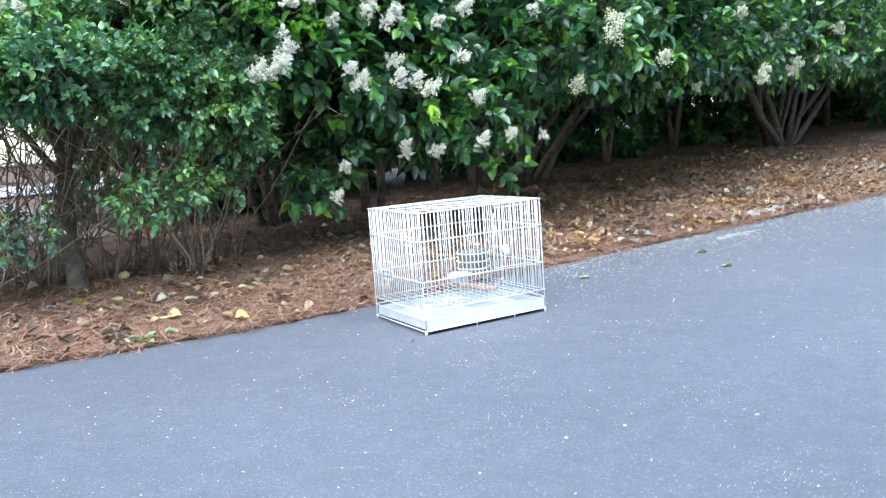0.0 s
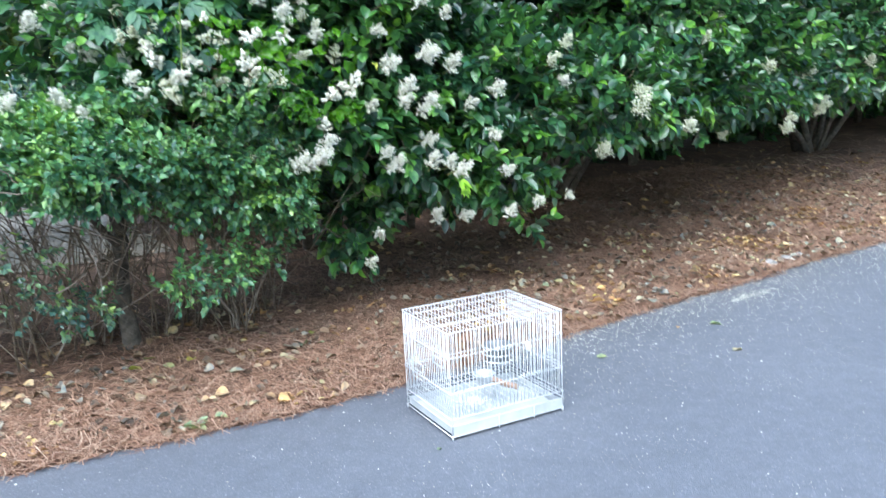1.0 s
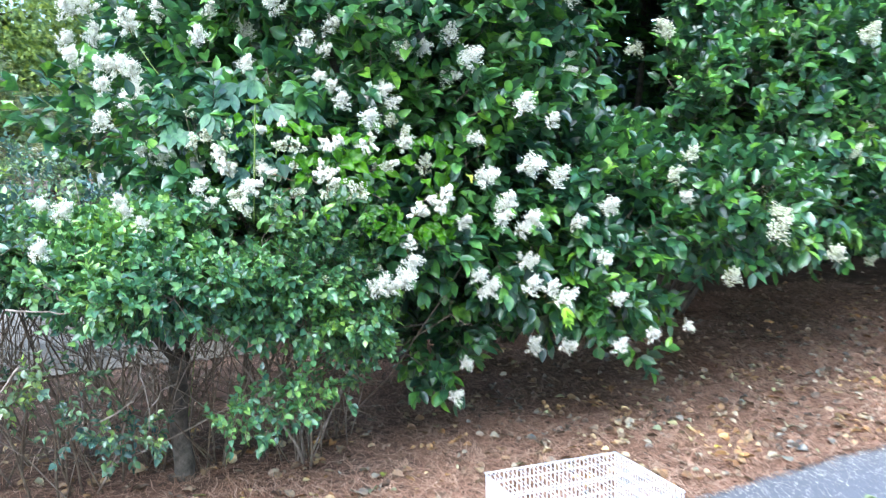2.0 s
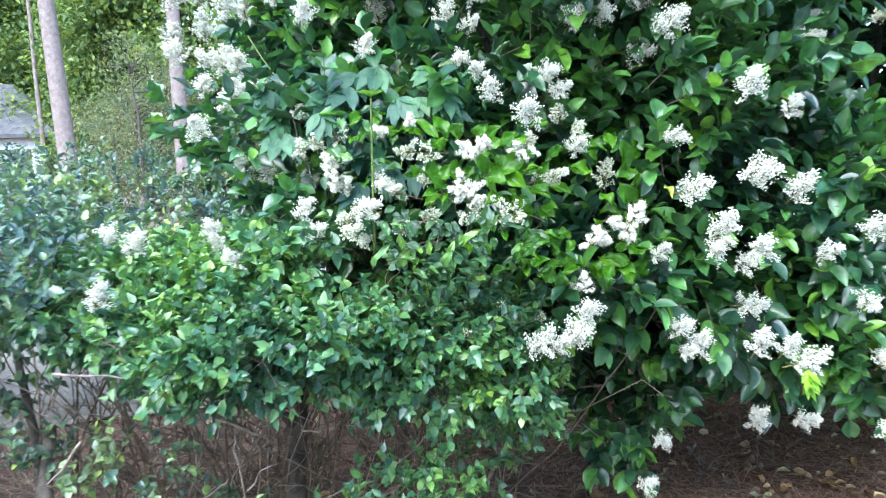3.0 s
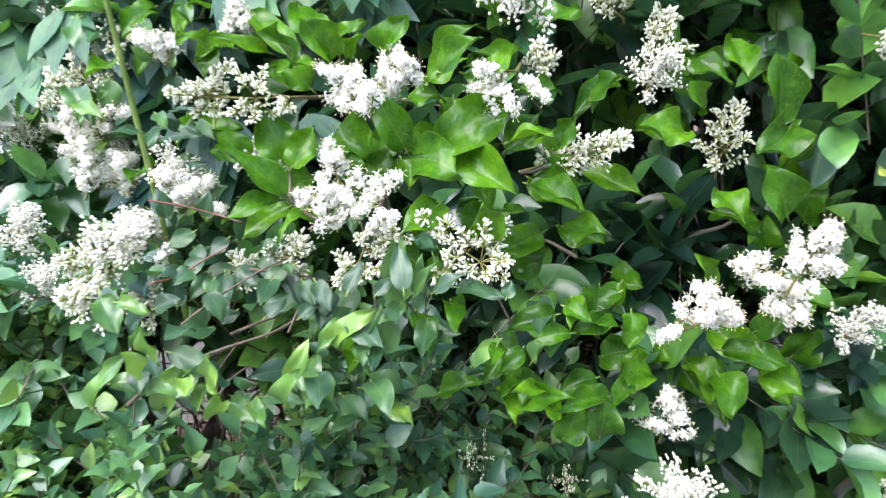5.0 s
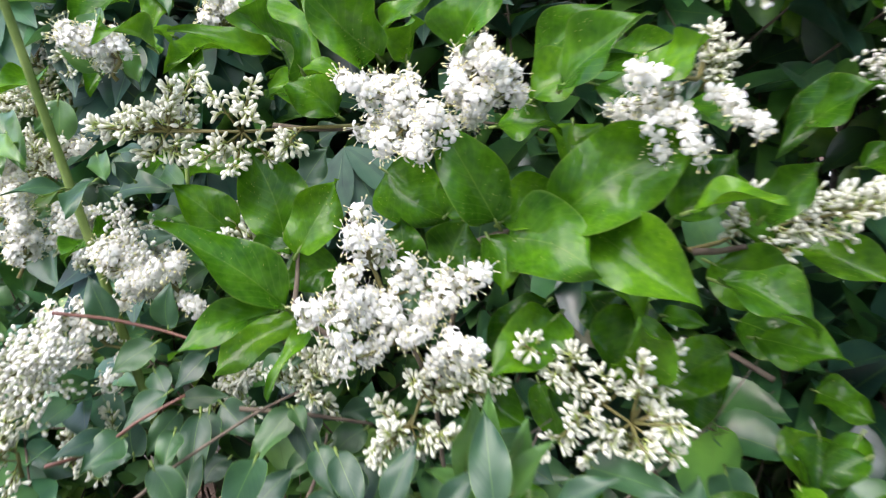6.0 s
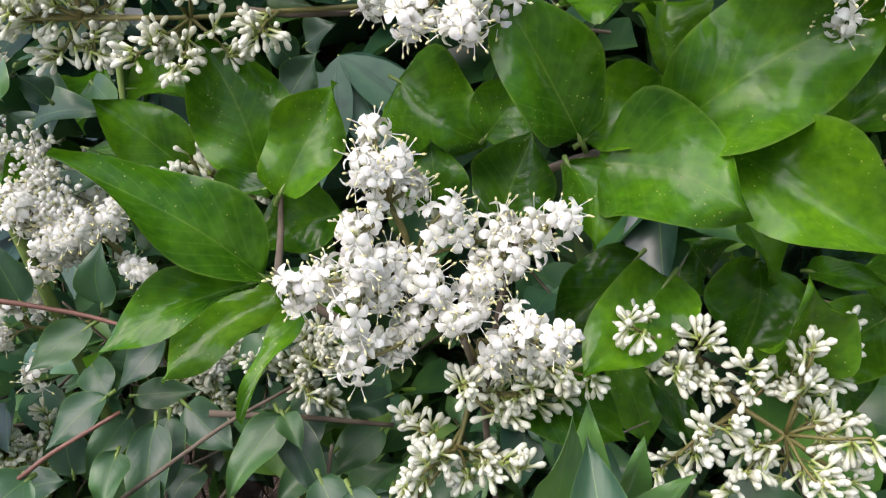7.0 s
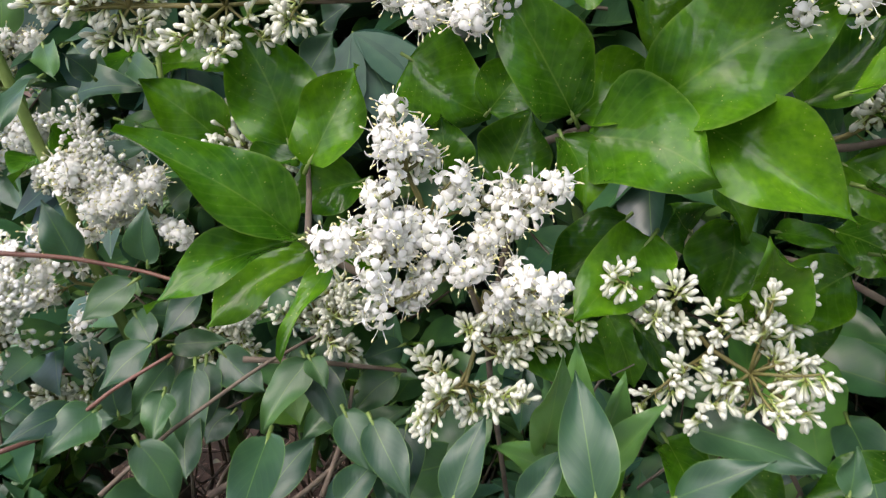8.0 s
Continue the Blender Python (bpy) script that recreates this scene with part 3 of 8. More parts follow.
def build_strays():
    """Single leaves that show on the asphalt and on the straw: plan place, length, turn, leaf, colour."""
    rng = np.random.default_rng(8)
    for s, n, L, turn, mat, colour in (
            (0.950, -0.342, 0.050, 10, M_PALE, "pale green"),
            (1.371, -0.647, 0.055, 40, M_DRY, "curled brown"),
            (1.595, -0.375, 0.060, 0, M_PALE, "pale green"),
            (1.450, -0.323, 0.030, 70, M_LITTER, "small brown"),
            (0.033, -0.590, 0.022, 60, M_PALE, "small pale green"),
            (-0.468, 0.058, 0.050, 20, M_LITTER, "brown"),
            (1.593, 0.025, 0.070, 30, M_DRY, "tan"),
            (2.151, 0.364, 0.060, 100, M_DRY, "tan"),
            (2.169, 0.123, 0.055, 150, M_DRY, "tan"),
            (1.967, 0.154, 0.050, 60, M_DRY, "tan"),
            (1.460, 0.168, 0.050, 45, M_YELLOW, "yellow"),
            (2.854, 0.431, 0.070, 120, M_PALE, "pale green"),
            (1.954, 0.026, 0.035, 10, M_DRY, "tan"),
            (-0.320, 0.550, 0.060, 80, M_YELLOW, "yellow"),
            (-0.375, 0.540, 0.065, 160, M_PALE, "pale green"),
            (-0.448, 0.685, 0.055, 20, M_PALE, "pale green"),
            (-0.517, 0.630, 0.060, 10, M_YELLOW, "yellow"),
            (-0.231, 0.352, 0.060, 30, M_DRY, "tan"),
            (0.178, 0.505, 0.055, 100, M_YELLOW, "yellow"),
            (0.005, 0.316, 0.055, 150, M_DRY, "tan"),
            (-0.027, 0.360, 0.050, 60, M_DRY, "tan"),
            (-0.271, 0.078, 0.050, 60, M_DRY, "tan"),
            (-0.398, 0.066, 0.050, 20, M_PALE, "pale green"),
            (-0.493, 0.082, 0.050, 120, M_DRY, "tan"),
    ):
        on_drive = n < float(edge_of_drive(np.array(s)))
        z = 0.004 if on_drive else float(bed_height(np.array(s), np.array(n))) + 0.016
        h = Heap()
        a = radians(turn)
        tilt = np.array([[rng.normal(0, 0.15), rng.normal(0, 0.15), 1.0]])
        leaf_heap(h, np.array([H(s, n, z)]), np.array([[math.cos(a), math.sin(a), 0.05]]), tilt, np.array([L]), np.array([L * rng.uniform(0.27, 0.38)]), OVAL_FINE, rng)
        label = colour + (" fallen leaf lying on the grey asphalt" if on_drive else " fallen leaf lying on the pine straw")
        tagged(new("fallen_leaf", h.mesh("fallen_leaf", [mat])), label, "leaf", "leaves on the drive" if on_drive else "leaves on the straw")


def build_stone(s, n, size, seed):
    """A pale stone with broken faces, half sunk in the straw at the drive's edge."""
    rng = np.random.default_rng(seed)
    bm = bmesh.new()
    bmesh.ops.create_icosphere(bm, subdivisions=2, radius=size)
    for v in bm.verts:
        c = v.co
        f = 1 + 0.16 * math.sin(70 * c.x + seed) * math.sin(55 * c.y) + rng.normal(0, 0.07)
        v.co = Vector((c.x * 1.25, c.y * 0.9, c.z * 0.62)) * f
    ob = part("stone", bm, M_STONE)
    ob.matrix_basis = Matrix.Translation(H(s, n, float(bed_height(np.array(s), np.array(max(n, EDGE)))) + 0.2 * size)) @ pose(0, 0, 0, 0, 0, rng.uniform(0, 360))
    tagged(ob, "pale broken stone at the drive edge", "stone", "stones at the drive edge")


def build_weed(s, n):
    """A small green weed in the straw at the edge of the asphalt."""
    rng = np.random.default_rng(12)
    at = np.array(H(s, n, 0.004))
    weed = empty("weed", tuple(at), "small green weed at the edge of the asphalt", "weed")
    for k in range(9):
        a = 0.7 * k + rng.normal(0, 0.2)
        out = np.array([math.cos(a), math.sin(a), rng.uniform(0.25, 0.8)])
        h = Heap()
        root = at + out * 0.012
        L = rng.uniform(0.028, 0.05)
        leaf_heap(h, root[None], out[None], np.array([[-0.5 * out[0], -0.5 * out[1], 1.0]]), np.array([L]), np.array([L * 0.34]), OVAL_FINE, rng)
        h.add(*tube([at, root + out * 0.004], [0.0011, 0.0008], 5), None, 1)
        part_mesh("leaf", h.mesh("leaf", [M_PALE, M_GREENSTEM]), weed)


build_strays()
build_stone(2.648, 0.036, 0.045, 31)
build_stone(2.807, 0.024, 0.040, 32)
build_stone(2.724, 0.025, 0.025, 33)
build_stone(2.930, 0.026, 0.035, 34)
build_weed(-0.464, 0.049)
build_straw()
build_litter()
build_petals()


# ---- flower heads ----
def revolve(profile, sides):
    """Corners, triangles and UV of a small turned form: rows of height and radius."""
    v, uv = [], []
    top = max(z for z, _ in profile)
    for z, r in profile:
        for j in range(sides):
            a = 2 * math.pi * j / sides
            v.append((r * math.cos(a), r * math.sin(a), z))
            uv.append((z / top, 0.5))
    t = []
    for k in range(len(profile) - 1):
        for j in range(sides):
            q = (j + 1) % sides
            t += [(k * sides + j, k * sides + q, (k + 1) * sides + q), (k * sides + j, (k + 1) * sides + q, (k + 1) * sides + j)]
    e = (len(profile) - 1) * sides
    t += [(e, e + j, e + j + 1) for j in range(1, sides - 1)]
    return np.array(v), np.array(t), np.array(uv)


def open_floret():
    """Tube, four bent-back lobes and two stamens; slot 1 holds the anthers."""
    h = Heap()
    h.add(*revolve([(0.0, 0.07), (0.12, 0.1), (0.2, 0.07), (0.5, 0.11)], 5), 0)
    for j in range(4):
        c, s = math.cos(j * math.pi / 2 + 0.4), math.sin(j * math.pi / 2 + 0.4)
        prof = [(0.08, 0.5, 0.1), (0.27, 0.62, 0.2), (0.45, 0.56, 0.2), (0.58, 0.4, 0.07)]
        v = []
        for r, z, w in prof:
            v += [(c * r - s * w, s * r + c * w, z - 0.05), (c * r, s * r, z + 0.02), (c * r + s * w, s * r - c * w, z - 0.05)]
        t = []
        for k in range(3):
            b = k * 3
            t += [(b, b + 1, b + 4), (b, b + 4, b + 3), (b + 1, b + 2, b + 5), (b + 1, b + 5, b + 4)]
        h.add(v, t, [(0.5 + 0.1 * k, 0.5) for k in range(4) for _ in range(3)], 0)
    for a in (0.9, 4.1):
        x, y = math.cos(a), math.sin(a)
        v, t = tube([(0.05 * x, 0.05 * y, 0.5), (0.16 * x, 0.16 * y, 0.8), (0.3 * x, 0.3 * y, 1.08)], [0.022, 0.02, 0.018], 3, False)
        h.add(v, t, np.full((len(v), 2), 0.7), 0)
        v, t = tube([(0.27 * x, 0.27 * y, 1.02), (0.31 * x, 0.31 * y, 1.12), (0.34 * x, 0.34 * y, 1.2)], [0.03, 0.055, 0.02], 4)
        h.add(v, t, None, 1)
    return h


def floret_parts(kind):
    """(corners, triangles, uv, slots) for one floret of unit length."""
    if kind == "open":
        h = open_floret()
        return np.concatenate(h.v), np.concatenate(h.t), np.concatenate(h.u), np.concatenate(h.i)
    if kind == "bud":
        v, t, u = revolve([(0.0, 0.07), (0.2, 0.065), (0.48, 0.085), (0.7, 0.15), (0.88, 0.15), (1.0, 0.05)], 5)
    elif kind == "mid":
        v, t, u = revolve([(0.0, 0.09), (0.62, 0.35), (0.95, 0.22)], 4)
    else:
        v, t, u = revolve([(0.0, 0.08), (0.65, 0.38), (1.0, 0.1)], 3)
    return v, t, u, np.zeros(len(t), int)


FLORETS = {k: floret_parts(k) for k in ("open", "bud", "mid", "far")}


def place_florets(heap, kind, P, D, size, rng):
    v, t, uv, slot = FLORETS[kind]
    D = unit(D)
    A = unit(np.cross(D, unit(rng.normal(size=D.shape))))
    B = np.cross(D, A)
    co = P[:, None] + size[:, None, None] * (v[None, :, :1] * A[:, None] + v[None, :, 1:2] * B[:, None] + v[None, :, 2:] * D[:, None])
    for sl in np.unique(slot):
        tt = t[slot == sl]
        heap.add(co.reshape(-1, 3), (tt[None] + (np.arange(len(P)) * len(v))[:, None, None]).reshape(-1, 3), np.tile(uv, (len(P), 1)), sl)


def panicle(name, seed, length, kind, size, levels=8, nodes=4, tuft=4, spread_out=0.45, ways=2, loose=0.35):
    """A privet flower head along +z: a stalk, opposite side branches that shorten to the tip, florets in tufts."""
    rng = np.random.default_rng(seed)
    h = Heap()
    rach = bent((0, 0, -0.12 * length), (0.06 * length * rng.normal(), 0.06 * length * rng.normal(), length), 0, rng, 7, 0.004)
    v, t = tube(rach, np.linspace(0.0017, 0.0008, 7), 5)
    h.add(v, t, None, 2)
    P, D, A0, B0 = [], [], [], []
    turn = rng.uniform(0, 6.28)
    for k in range(levels):
        f = 0.1 + 0.86 * k / (levels - 1)
        c = np.array([np.interp(f * length, rach[:, 2], rach[:, j]) for j in range(3)])
        reach = spread_out * length * (1 - f) ** 0.75 + 0.05 * length
        for sg in [2 * math.pi * w / ways for w in range(ways)]:
            az = turn + sg + k * math.pi / 2 + rng.normal(0, 0.25)
            el = 0.45 + 0.5 * f + rng.normal(0, 0.15)
            b = np.array([math.cos(az) * math.cos(el), math.sin(az) * math.cos(el), math.sin(el)])
            r = reach * (rng.uniform(0.75, 1.2) if loose < 1 else rng.uniform(0.5, 1.3))
            end = c + b * r
            A0.append(c), B0.append(end)
            many = max(2, int(round(nodes * (0.45 + r / (spread_out * length)))))
            for j in range(many):
                u = 0.3 + 0.7 * j / max(1, many - 1)
                q = c + b * r * u
                for _ in range(tuft):
                    off = unit(b * 0.7 + rng.normal(0, 0.62, 3))
                    foot = q + loose * size * rng.normal(0, 0.5, 3)
                    P.append(foot), D.append(off)
                    if kind in ("open", "bud"):
                        A0.append(q - b * size * 0.3), B0.append(foot + off * 0.1 * size)
    for _ in range(tuft * 2):
        P.append(rach[-1] - np.array([0, 0, 0.1 * length * rng.random()])), D.append(unit(np.array([0, 0, 1.0]) + rng.normal(0, 0.6, 3)))
    P, D = np.array(P), np.array(D)
    place_florets(h, kind, P, D, size * rng.uniform(0.8, 1.15, len(P)), rng)
    prisms(h, np.array(A0), np.array(B0), 0.0006, 2)
    return h.mesh(name, [M_FLOWER if kind in ("open", "mid") else M_BUD, M_ANTHER, M_FLOWERSTEM])


MID = [panicle("flower_head", 20 + k, 0.094, "mid", 0.0054, 10, 4, 6, 0.46, 3, 1.5) for k in range(4)]
MIDBUD = [panicle("flower_head", 30 + k, 0.085, "bud", 0.0056, 7, 3, 3, 0.42) for k in range(2)]
FAR = [panicle("flower_head", 40 + k, 0.095, "far", 0.0085, 8, 3, 5, 0.44, 3, 1.3) for k in range(4)]


def flower(parent, at, way, mesh, rng, scale=1.0, label=""):
    """Hangs a flower head on its shrub, its tip along way."""
    q = Vector(way).to_track_quat("Z", "Y").to_matrix().to_4x4()
    ob = part_mesh("flower_head", mesh, parent, label)
    ob.matrix_basis = Matrix.Translation(at) @ q @ pose(0, 0, 0, 0, 0, rng.uniform(0, 360)) @ Matrix.Diagonal((scale, scale, scale, 1))
    return ob


def crown(parent, blobs, count, seed, stem, pairs, length, width, templates, mat, inner=0.3, clear=None, back=0.4, up=0.6, angle=0.75, name="crown", droop=0.0):
    rng = np.random.default_rng(seed)
    p, nrm = blob_points(blobs, count, rng, inner, back)
    P, N = HA(p), HD(nrm)
    if clear is not None:
        ok = clear(p, rng)
        P, N = P[ok], N[ok]
    O = N * 0.75 + np.array([0, 0, 0.35 - droop]) + rng.normal(0, 0.42, P.shape)
    h = Heap()
    sprigs(h, P, O, stem, pairs, length, width, templates, rng, angle, up=up)
    return part_mesh(name, h.mesh(name, [mat, M_TWIG]), parent, kind="stuff")


def limbs(parent, base, goals, r0, r1, seed, mat, name="limb", sag=0.05, steps=8, wobble=0.02, sides=7):
    rng = np.random.default_rng(seed)
    for g in goals:
        pts = bent(base + rng.normal(0, 0.02, 3) * np.array([1, 1, 0]), g, sag, rng, steps, wobble)
        v, t = tube(pts, np.linspace(r0, r1, steps) * rng.uniform(0.75, 1.2), sides)
        part_mesh(name, Heap().add(v, t).mesh(name, [mat]), parent)


def hollow(p):
    """A dark hollow under the flowering bough."""
    return (p[:, 0] > 0.17) & (p[:, 0] < 0.62) & (p[:, 1] > 0.3) & (p[:, 1] < 0.9) & (p[:, 2] > 1.03) & (p[:, 2] < 1.18)


def near_bough(p):
    """The stretch of the face where the bough in bloom hangs, kept free of the general foliage."""
    return (np.abs(p[:, 0] + 0.03) < 0.44) & (p[:, 1] < 0.38 + 0.25 * np.abs(p[:, 0] + 0.08)) & (p[:, 2] > 0.93) & (p[:, 2] < 1.42) | hollow(p)


def upper_hollow(p):
    """A dark hollow above the creeper, between two boughs."""
    return (p[:, 0] > -0.3) & (p[:, 0] < 0.0) & (p[:, 1] < 1.0) & (p[:, 2] > 1.47) & (p[:, 2] < 1.64)


def dark_gap(p):
    """A gap low on the flank of the small bush, where its dead inner twigs show."""
    q = p - np.array([-0.126, -0.146, 1.168])
    along = q @ np.array([-0.185, 0.916, -0.356])
    off = np.linalg.norm(q - along[:, None] * np.array([-0.185, 0.916, -0.356]), axis=1)
    return (off < 0.05 + 0.1 * along) & (along > 0)


# ---- large glossy privets along the drive ----
MAIN_BLOBS = [(0.45, 1.02, 1.25, 0.9, 0.74, 0.55), (0.32, 1.12, 1.72, 0.7, 0.83, 0.74), (1.1, 1.0, 1.0, 0.75, 0.74, 0.38), (0.72, 0.98, 1.75, 0.5, 0.78, 0.7),
              (0.65, 0.86, 0.85, 0.42, 0.52, 0.26), (1.0, 0.8, 0.75, 0.32, 0.5, 0.22), (0.66, 0.95, 0.58, 0.16, 0.32, 0.2), (1.12, 0.68, 0.62, 0.18, 0.36, 0.15),
              (0.0, 1.45, 2.0, 0.5, 0.7, 0.7), (0.28, 0.68, 0.9, 0.28, 0.34, 0.16), (0.55, 0.82, 0.42, 0.12, 0.2, 0.12), (1.38, 0.6, 0.42, 0.07, 0.12, 0.11), (1.4, 0.7, 0.68, 0.2, 0.3, 0.16)]
SECOND_BLOBS = [(2.3, 0.85, 1.4, 0.72, 0.8, 0.55), (3.0, 0.95, 1.35, 0.8, 0.85, 0.55), (1.75, 0.6, 0.98, 0.5, 0.58, 0.23), (2.6, 0.75, 0.95, 0.6, 0.62, 0.23), (3.4, 0.95, 1.0, 0.6, 0.7, 0.24),
                (2.9, 1.2, 2.0, 1.1, 1.0, 0.7)]
THIRD_BLOBS = [(4.6, 1.2, 1.45, 0.9, 0.9, 0.6), (5.6, 1.3, 1.5, 0.9, 0.9, 0.62), (4.6, 1.05, 1.0, 0.7, 0.7, 0.24), (6.6, 1.4, 1.5, 0.9, 0.9, 0.6), (6.0, 1.1, 1.08, 0.8, 0.6, 0.25), (5.5, 1.5, 2.2, 1.4, 1.1, 0.7), (7.8, 1.6, 1.4, 1.0, 0.9, 0.75), (7.6, 1.3, 1.0, 0.8, 0.6, 0.3)]


def wp(s, n, z):
    return np.array(H(s, n, z))


def ground_at(s, n):
    return np.array(H(s, n, float(bed_height(np.array(s), np.array(n)))))


main_shrub = empty("privet_shrub", ground_at(0.95, 2.1), "large glossy-leaved privet in white bloom overhanging the drive", "shrub", "privets along the drive")
crown(main_shrub, MAIN_BLOBS, 4200, 101, 0.13, 4, 0.082, 0.0235, OVAL_MID, M_LEAF, 0.2, lambda p, r: ~(near_bough(p) | upper_hollow(p)))
for q, (a, b) in enumerate((((0.95, 2.1), (0.4, 1.0, 1.3)), ((1.0, 2.15), (0.9, 0.8, 1.4)), ((0.92, 2.05), (0.2, 1.1, 1.8)), ((1.02, 2.1), (1.4, 0.9, 1.6)), ((0.98, 2.2), (0.9, 1.4, 2.1)), ((0.9, 2.1), (-0.1, 1.2, 1.5)), ((1.6, 2.1), (1.45, 1.8, 2.5)), ((1.75, 2.15), (1.85, 1.8, 2.4)))):
    limbs(main_shrub, ground_at(*a) - np.array([0, 0, 0.03]), [wp(*b)], 0.034, 0.012, 200 + q, M_BARK, "trunk", 0.0, 9, 0.03)


def open_gap(p, r):
    """The dark hollow between the first and the second privet."""
    run = 1.44 + 0.9 * (p[:, 1] - 0.9)
    return ~((p[:, 0] > run - 0.1) & (p[:, 0] < run + 0.5 + 0.27 * (p[:, 1] - 0.9)) & (p[:, 2] > 1.36))


for q, (a, b) in enumerate((((2.6, 2.2), (2.5, 2.2, 2.7)), ((2.9, 2.4), (3.0, 2.3, 2.7)), ((3.2, 2.3), (3.1, 2.3, 2.7)))):
    limbs(main_shrub, ground_at(*a) - np.array([0, 0, 0.03]), [wp(*b)], 0.045, 0.025, 210 + q, M_BARK, "trunk", 0.0, 9, 0.02)
second_shrub = empty("privet_shrub", ground_at(3.0, 2.1), "glossy-leaved privet with scattered white flower heads over pine straw", "shrub", "privets along the drive")
crown(second_shrub, SECOND_BLOBS, 4200, 102, 0.14, 4, 0.08, 0.023, OVAL_LOW, M_LEAF, 0.3, open_gap)
for q, (a, b) in enumerate((((3.0, 2.1), (2.4, 1.1, 1.4)), ((3.05, 2.15), (3.3, 1.1, 1.5)), ((2.95, 2.1), (2.7, 1.4, 2.0)), ((3.1, 2.05), (3.6, 1.3, 1.6)))):
    limbs(second_shrub, ground_at(*a) - np.array([0, 0, 0.03]), [wp(*b)], 0.034, 0.012, 220 + q, M_BARK, "trunk", 0.0, 9, 0.03)
third_shrub = empty("privet_shrub", ground_at(6.35, 1.95), "dark privet with several leaning grey trunks", "shrub", "privets along the drive")
crown(third_shrub, THIRD_BLOBS, 3600, 103, 0.16, 4, 0.09, 0.023, OVAL_LOW, M_LEAF, 0.22)
for q in range(10):
    f = (q - 4.5) / 4.5
    limbs(third_shrub, ground_at(6.35 + 0.13 * f, 1.95 + 0.07 * (q % 3)) - np.array([0, 0, 0.03]), [wp(6.35 + 1.9 * f, 1.7 + 0.12 * (q % 4), 1.95 - 0.45 * abs(f))], 0.036, 0.016, 240 + q, M_BARK, "trunk", 0.0, 9, 0.025)


def shade_canopy(parent, s0, s1, seed):
    """A dense canopy added on a privet, over head height, to shade the bed behind."""
    rng = np.random.default_rng(seed)
    blobs = [(rng.uniform(s0, s1), rng.uniform(1.2, 2.9), rng.uniform(2.6, 3.3), rng.uniform(0.6, 0.9), rng.uniform(0.5, 0.8), rng.uniform(0.25, 0.4)) for _ in range(int(5 * (s1 - s0)))]
    crown(parent, blobs, int(1500 * (s1 - s0)), seed + 1, 0.16, 4, 0.11, 0.034, SIMPLE, M_LEAF, 0.25, None, 0.8, name="shade_canopy")


shade_canopy(main_shrub, 0.6, 1.9, 150)
shade_canopy(second_shrub, 1.8, 4.2, 152)
shade_canopy(third_shrub, 4.0, 8.5, 154)


def near_lane(p, r):
    return p[:, 2] > 0.02


thicket = empty("privet_thicket", ground_at(3.0, 3.0), "dense dark evergreen thicket closing the back of the bed", "thicket")
THICKET_BLOBS = [(0.0, 3.3, 1.5, 0.8, 0.5, 0.42), (0.35, 3.5, 1.75, 0.7, 0.5, 0.5)] + [(0.95 + 1.0 * k, 3.3 + 0.25 * (k % 2), 0.55 + 0.7 * (k % 3) * 0.4, 0.85, 0.55, 0.75) for k in range(16)] + [(0.6 + 1.1 * k, 2.9, 1.9, 0.95, 0.6, 0.95) for k in range(15)] + [(1.2 + 1.2 * k, 4.0, 1.25, 1.0, 0.5, 1.1) for k in range(13)] + [(10.5 + 1.2 * k, 1.6, 1.4, 0.9, 0.8, 1.3) for k in range(5)] + [(8.6 + 0.9 * k, 1.75, 1.0, 0.8, 0.5, 0.8) for k in range(4)]
crown(thicket, THICKET_BLOBS, 17000, 104, 0.2, 4, 0.15, 0.052, SIMPLE, M_LEAF, 0.2, near_lane)
for q in range(16):
    limbs(thicket, ground_at(0.7 + q, 2.8) - np.array([0, 0, 0.03]), [wp(0.6 + q, 2.7, 1.6), wp(1.0 + q, 2.9, 1.9)], 0.04, 0.012, 260 + q, M_BARK, "trunk", 0.0, 7, 0.03)

for q, (a, b) in enumerate((((0.36, 0.62, 0.9), (0.4, 0.7, 1.3)), ((0.42, 0.66, 0.9), (0.5, 0.62, 1.3)), ((0.48, 0.7, 0.9), (0.44, 0.6, 1.3)), ((0.3, 0.6, 1.0), (0.5, 0.5, 1.1)))):
    limbs(main_shrub, wp(*a), [wp(*b)], 0.004, 0.0025, 280 + q, M_DEADWOOD, "branch", 0.0, 7, 0.008, 6)

# ---- small-leaved privet bush and the low hedge beyond it ----
SMALL_BLOBS = [(-0.45, 0.55, 0.82, 0.45, 0.32, 0.08), (-0.5, 0.85, 0.9, 0.55, 0.4, 0.1), (-0.75, 0.82, 0.88, 0.35, 0.35, 0.1), (-0.15, 0.6, 0.82, 0.3, 0.35, 0.1), (-0.3, 0.82, 0.97, 0.35, 0.35, 0.08), (0.02, 0.55, 0.7, 0.15, 0.28, 0.08),
               (-0.14, 0.42, 0.7, 0.2, 0.14, 0.05), (0.08, 0.48, 0.62, 0.09, 0.13, 0.06), (-0.6, 0.42, 0.8, 0.18, 0.18, 0.06)]
LOW_BLOBS = [(-0.28, 0.36, 0.41, 0.15, 0.1, 0.03), (-0.15, 0.42, 0.42, 0.12, 0.1, 0.025), (0.0, 0.53, 0.42, 0.11, 0.08, 0.02), (0.1, 0.6, 0.45, 0.08, 0.06, 0.015), (-0.3, 0.42, 0.36, 0.11, 0.1, 0.02), (-0.2, 0.38, 0.46, 0.12, 0.08, 0.02)]
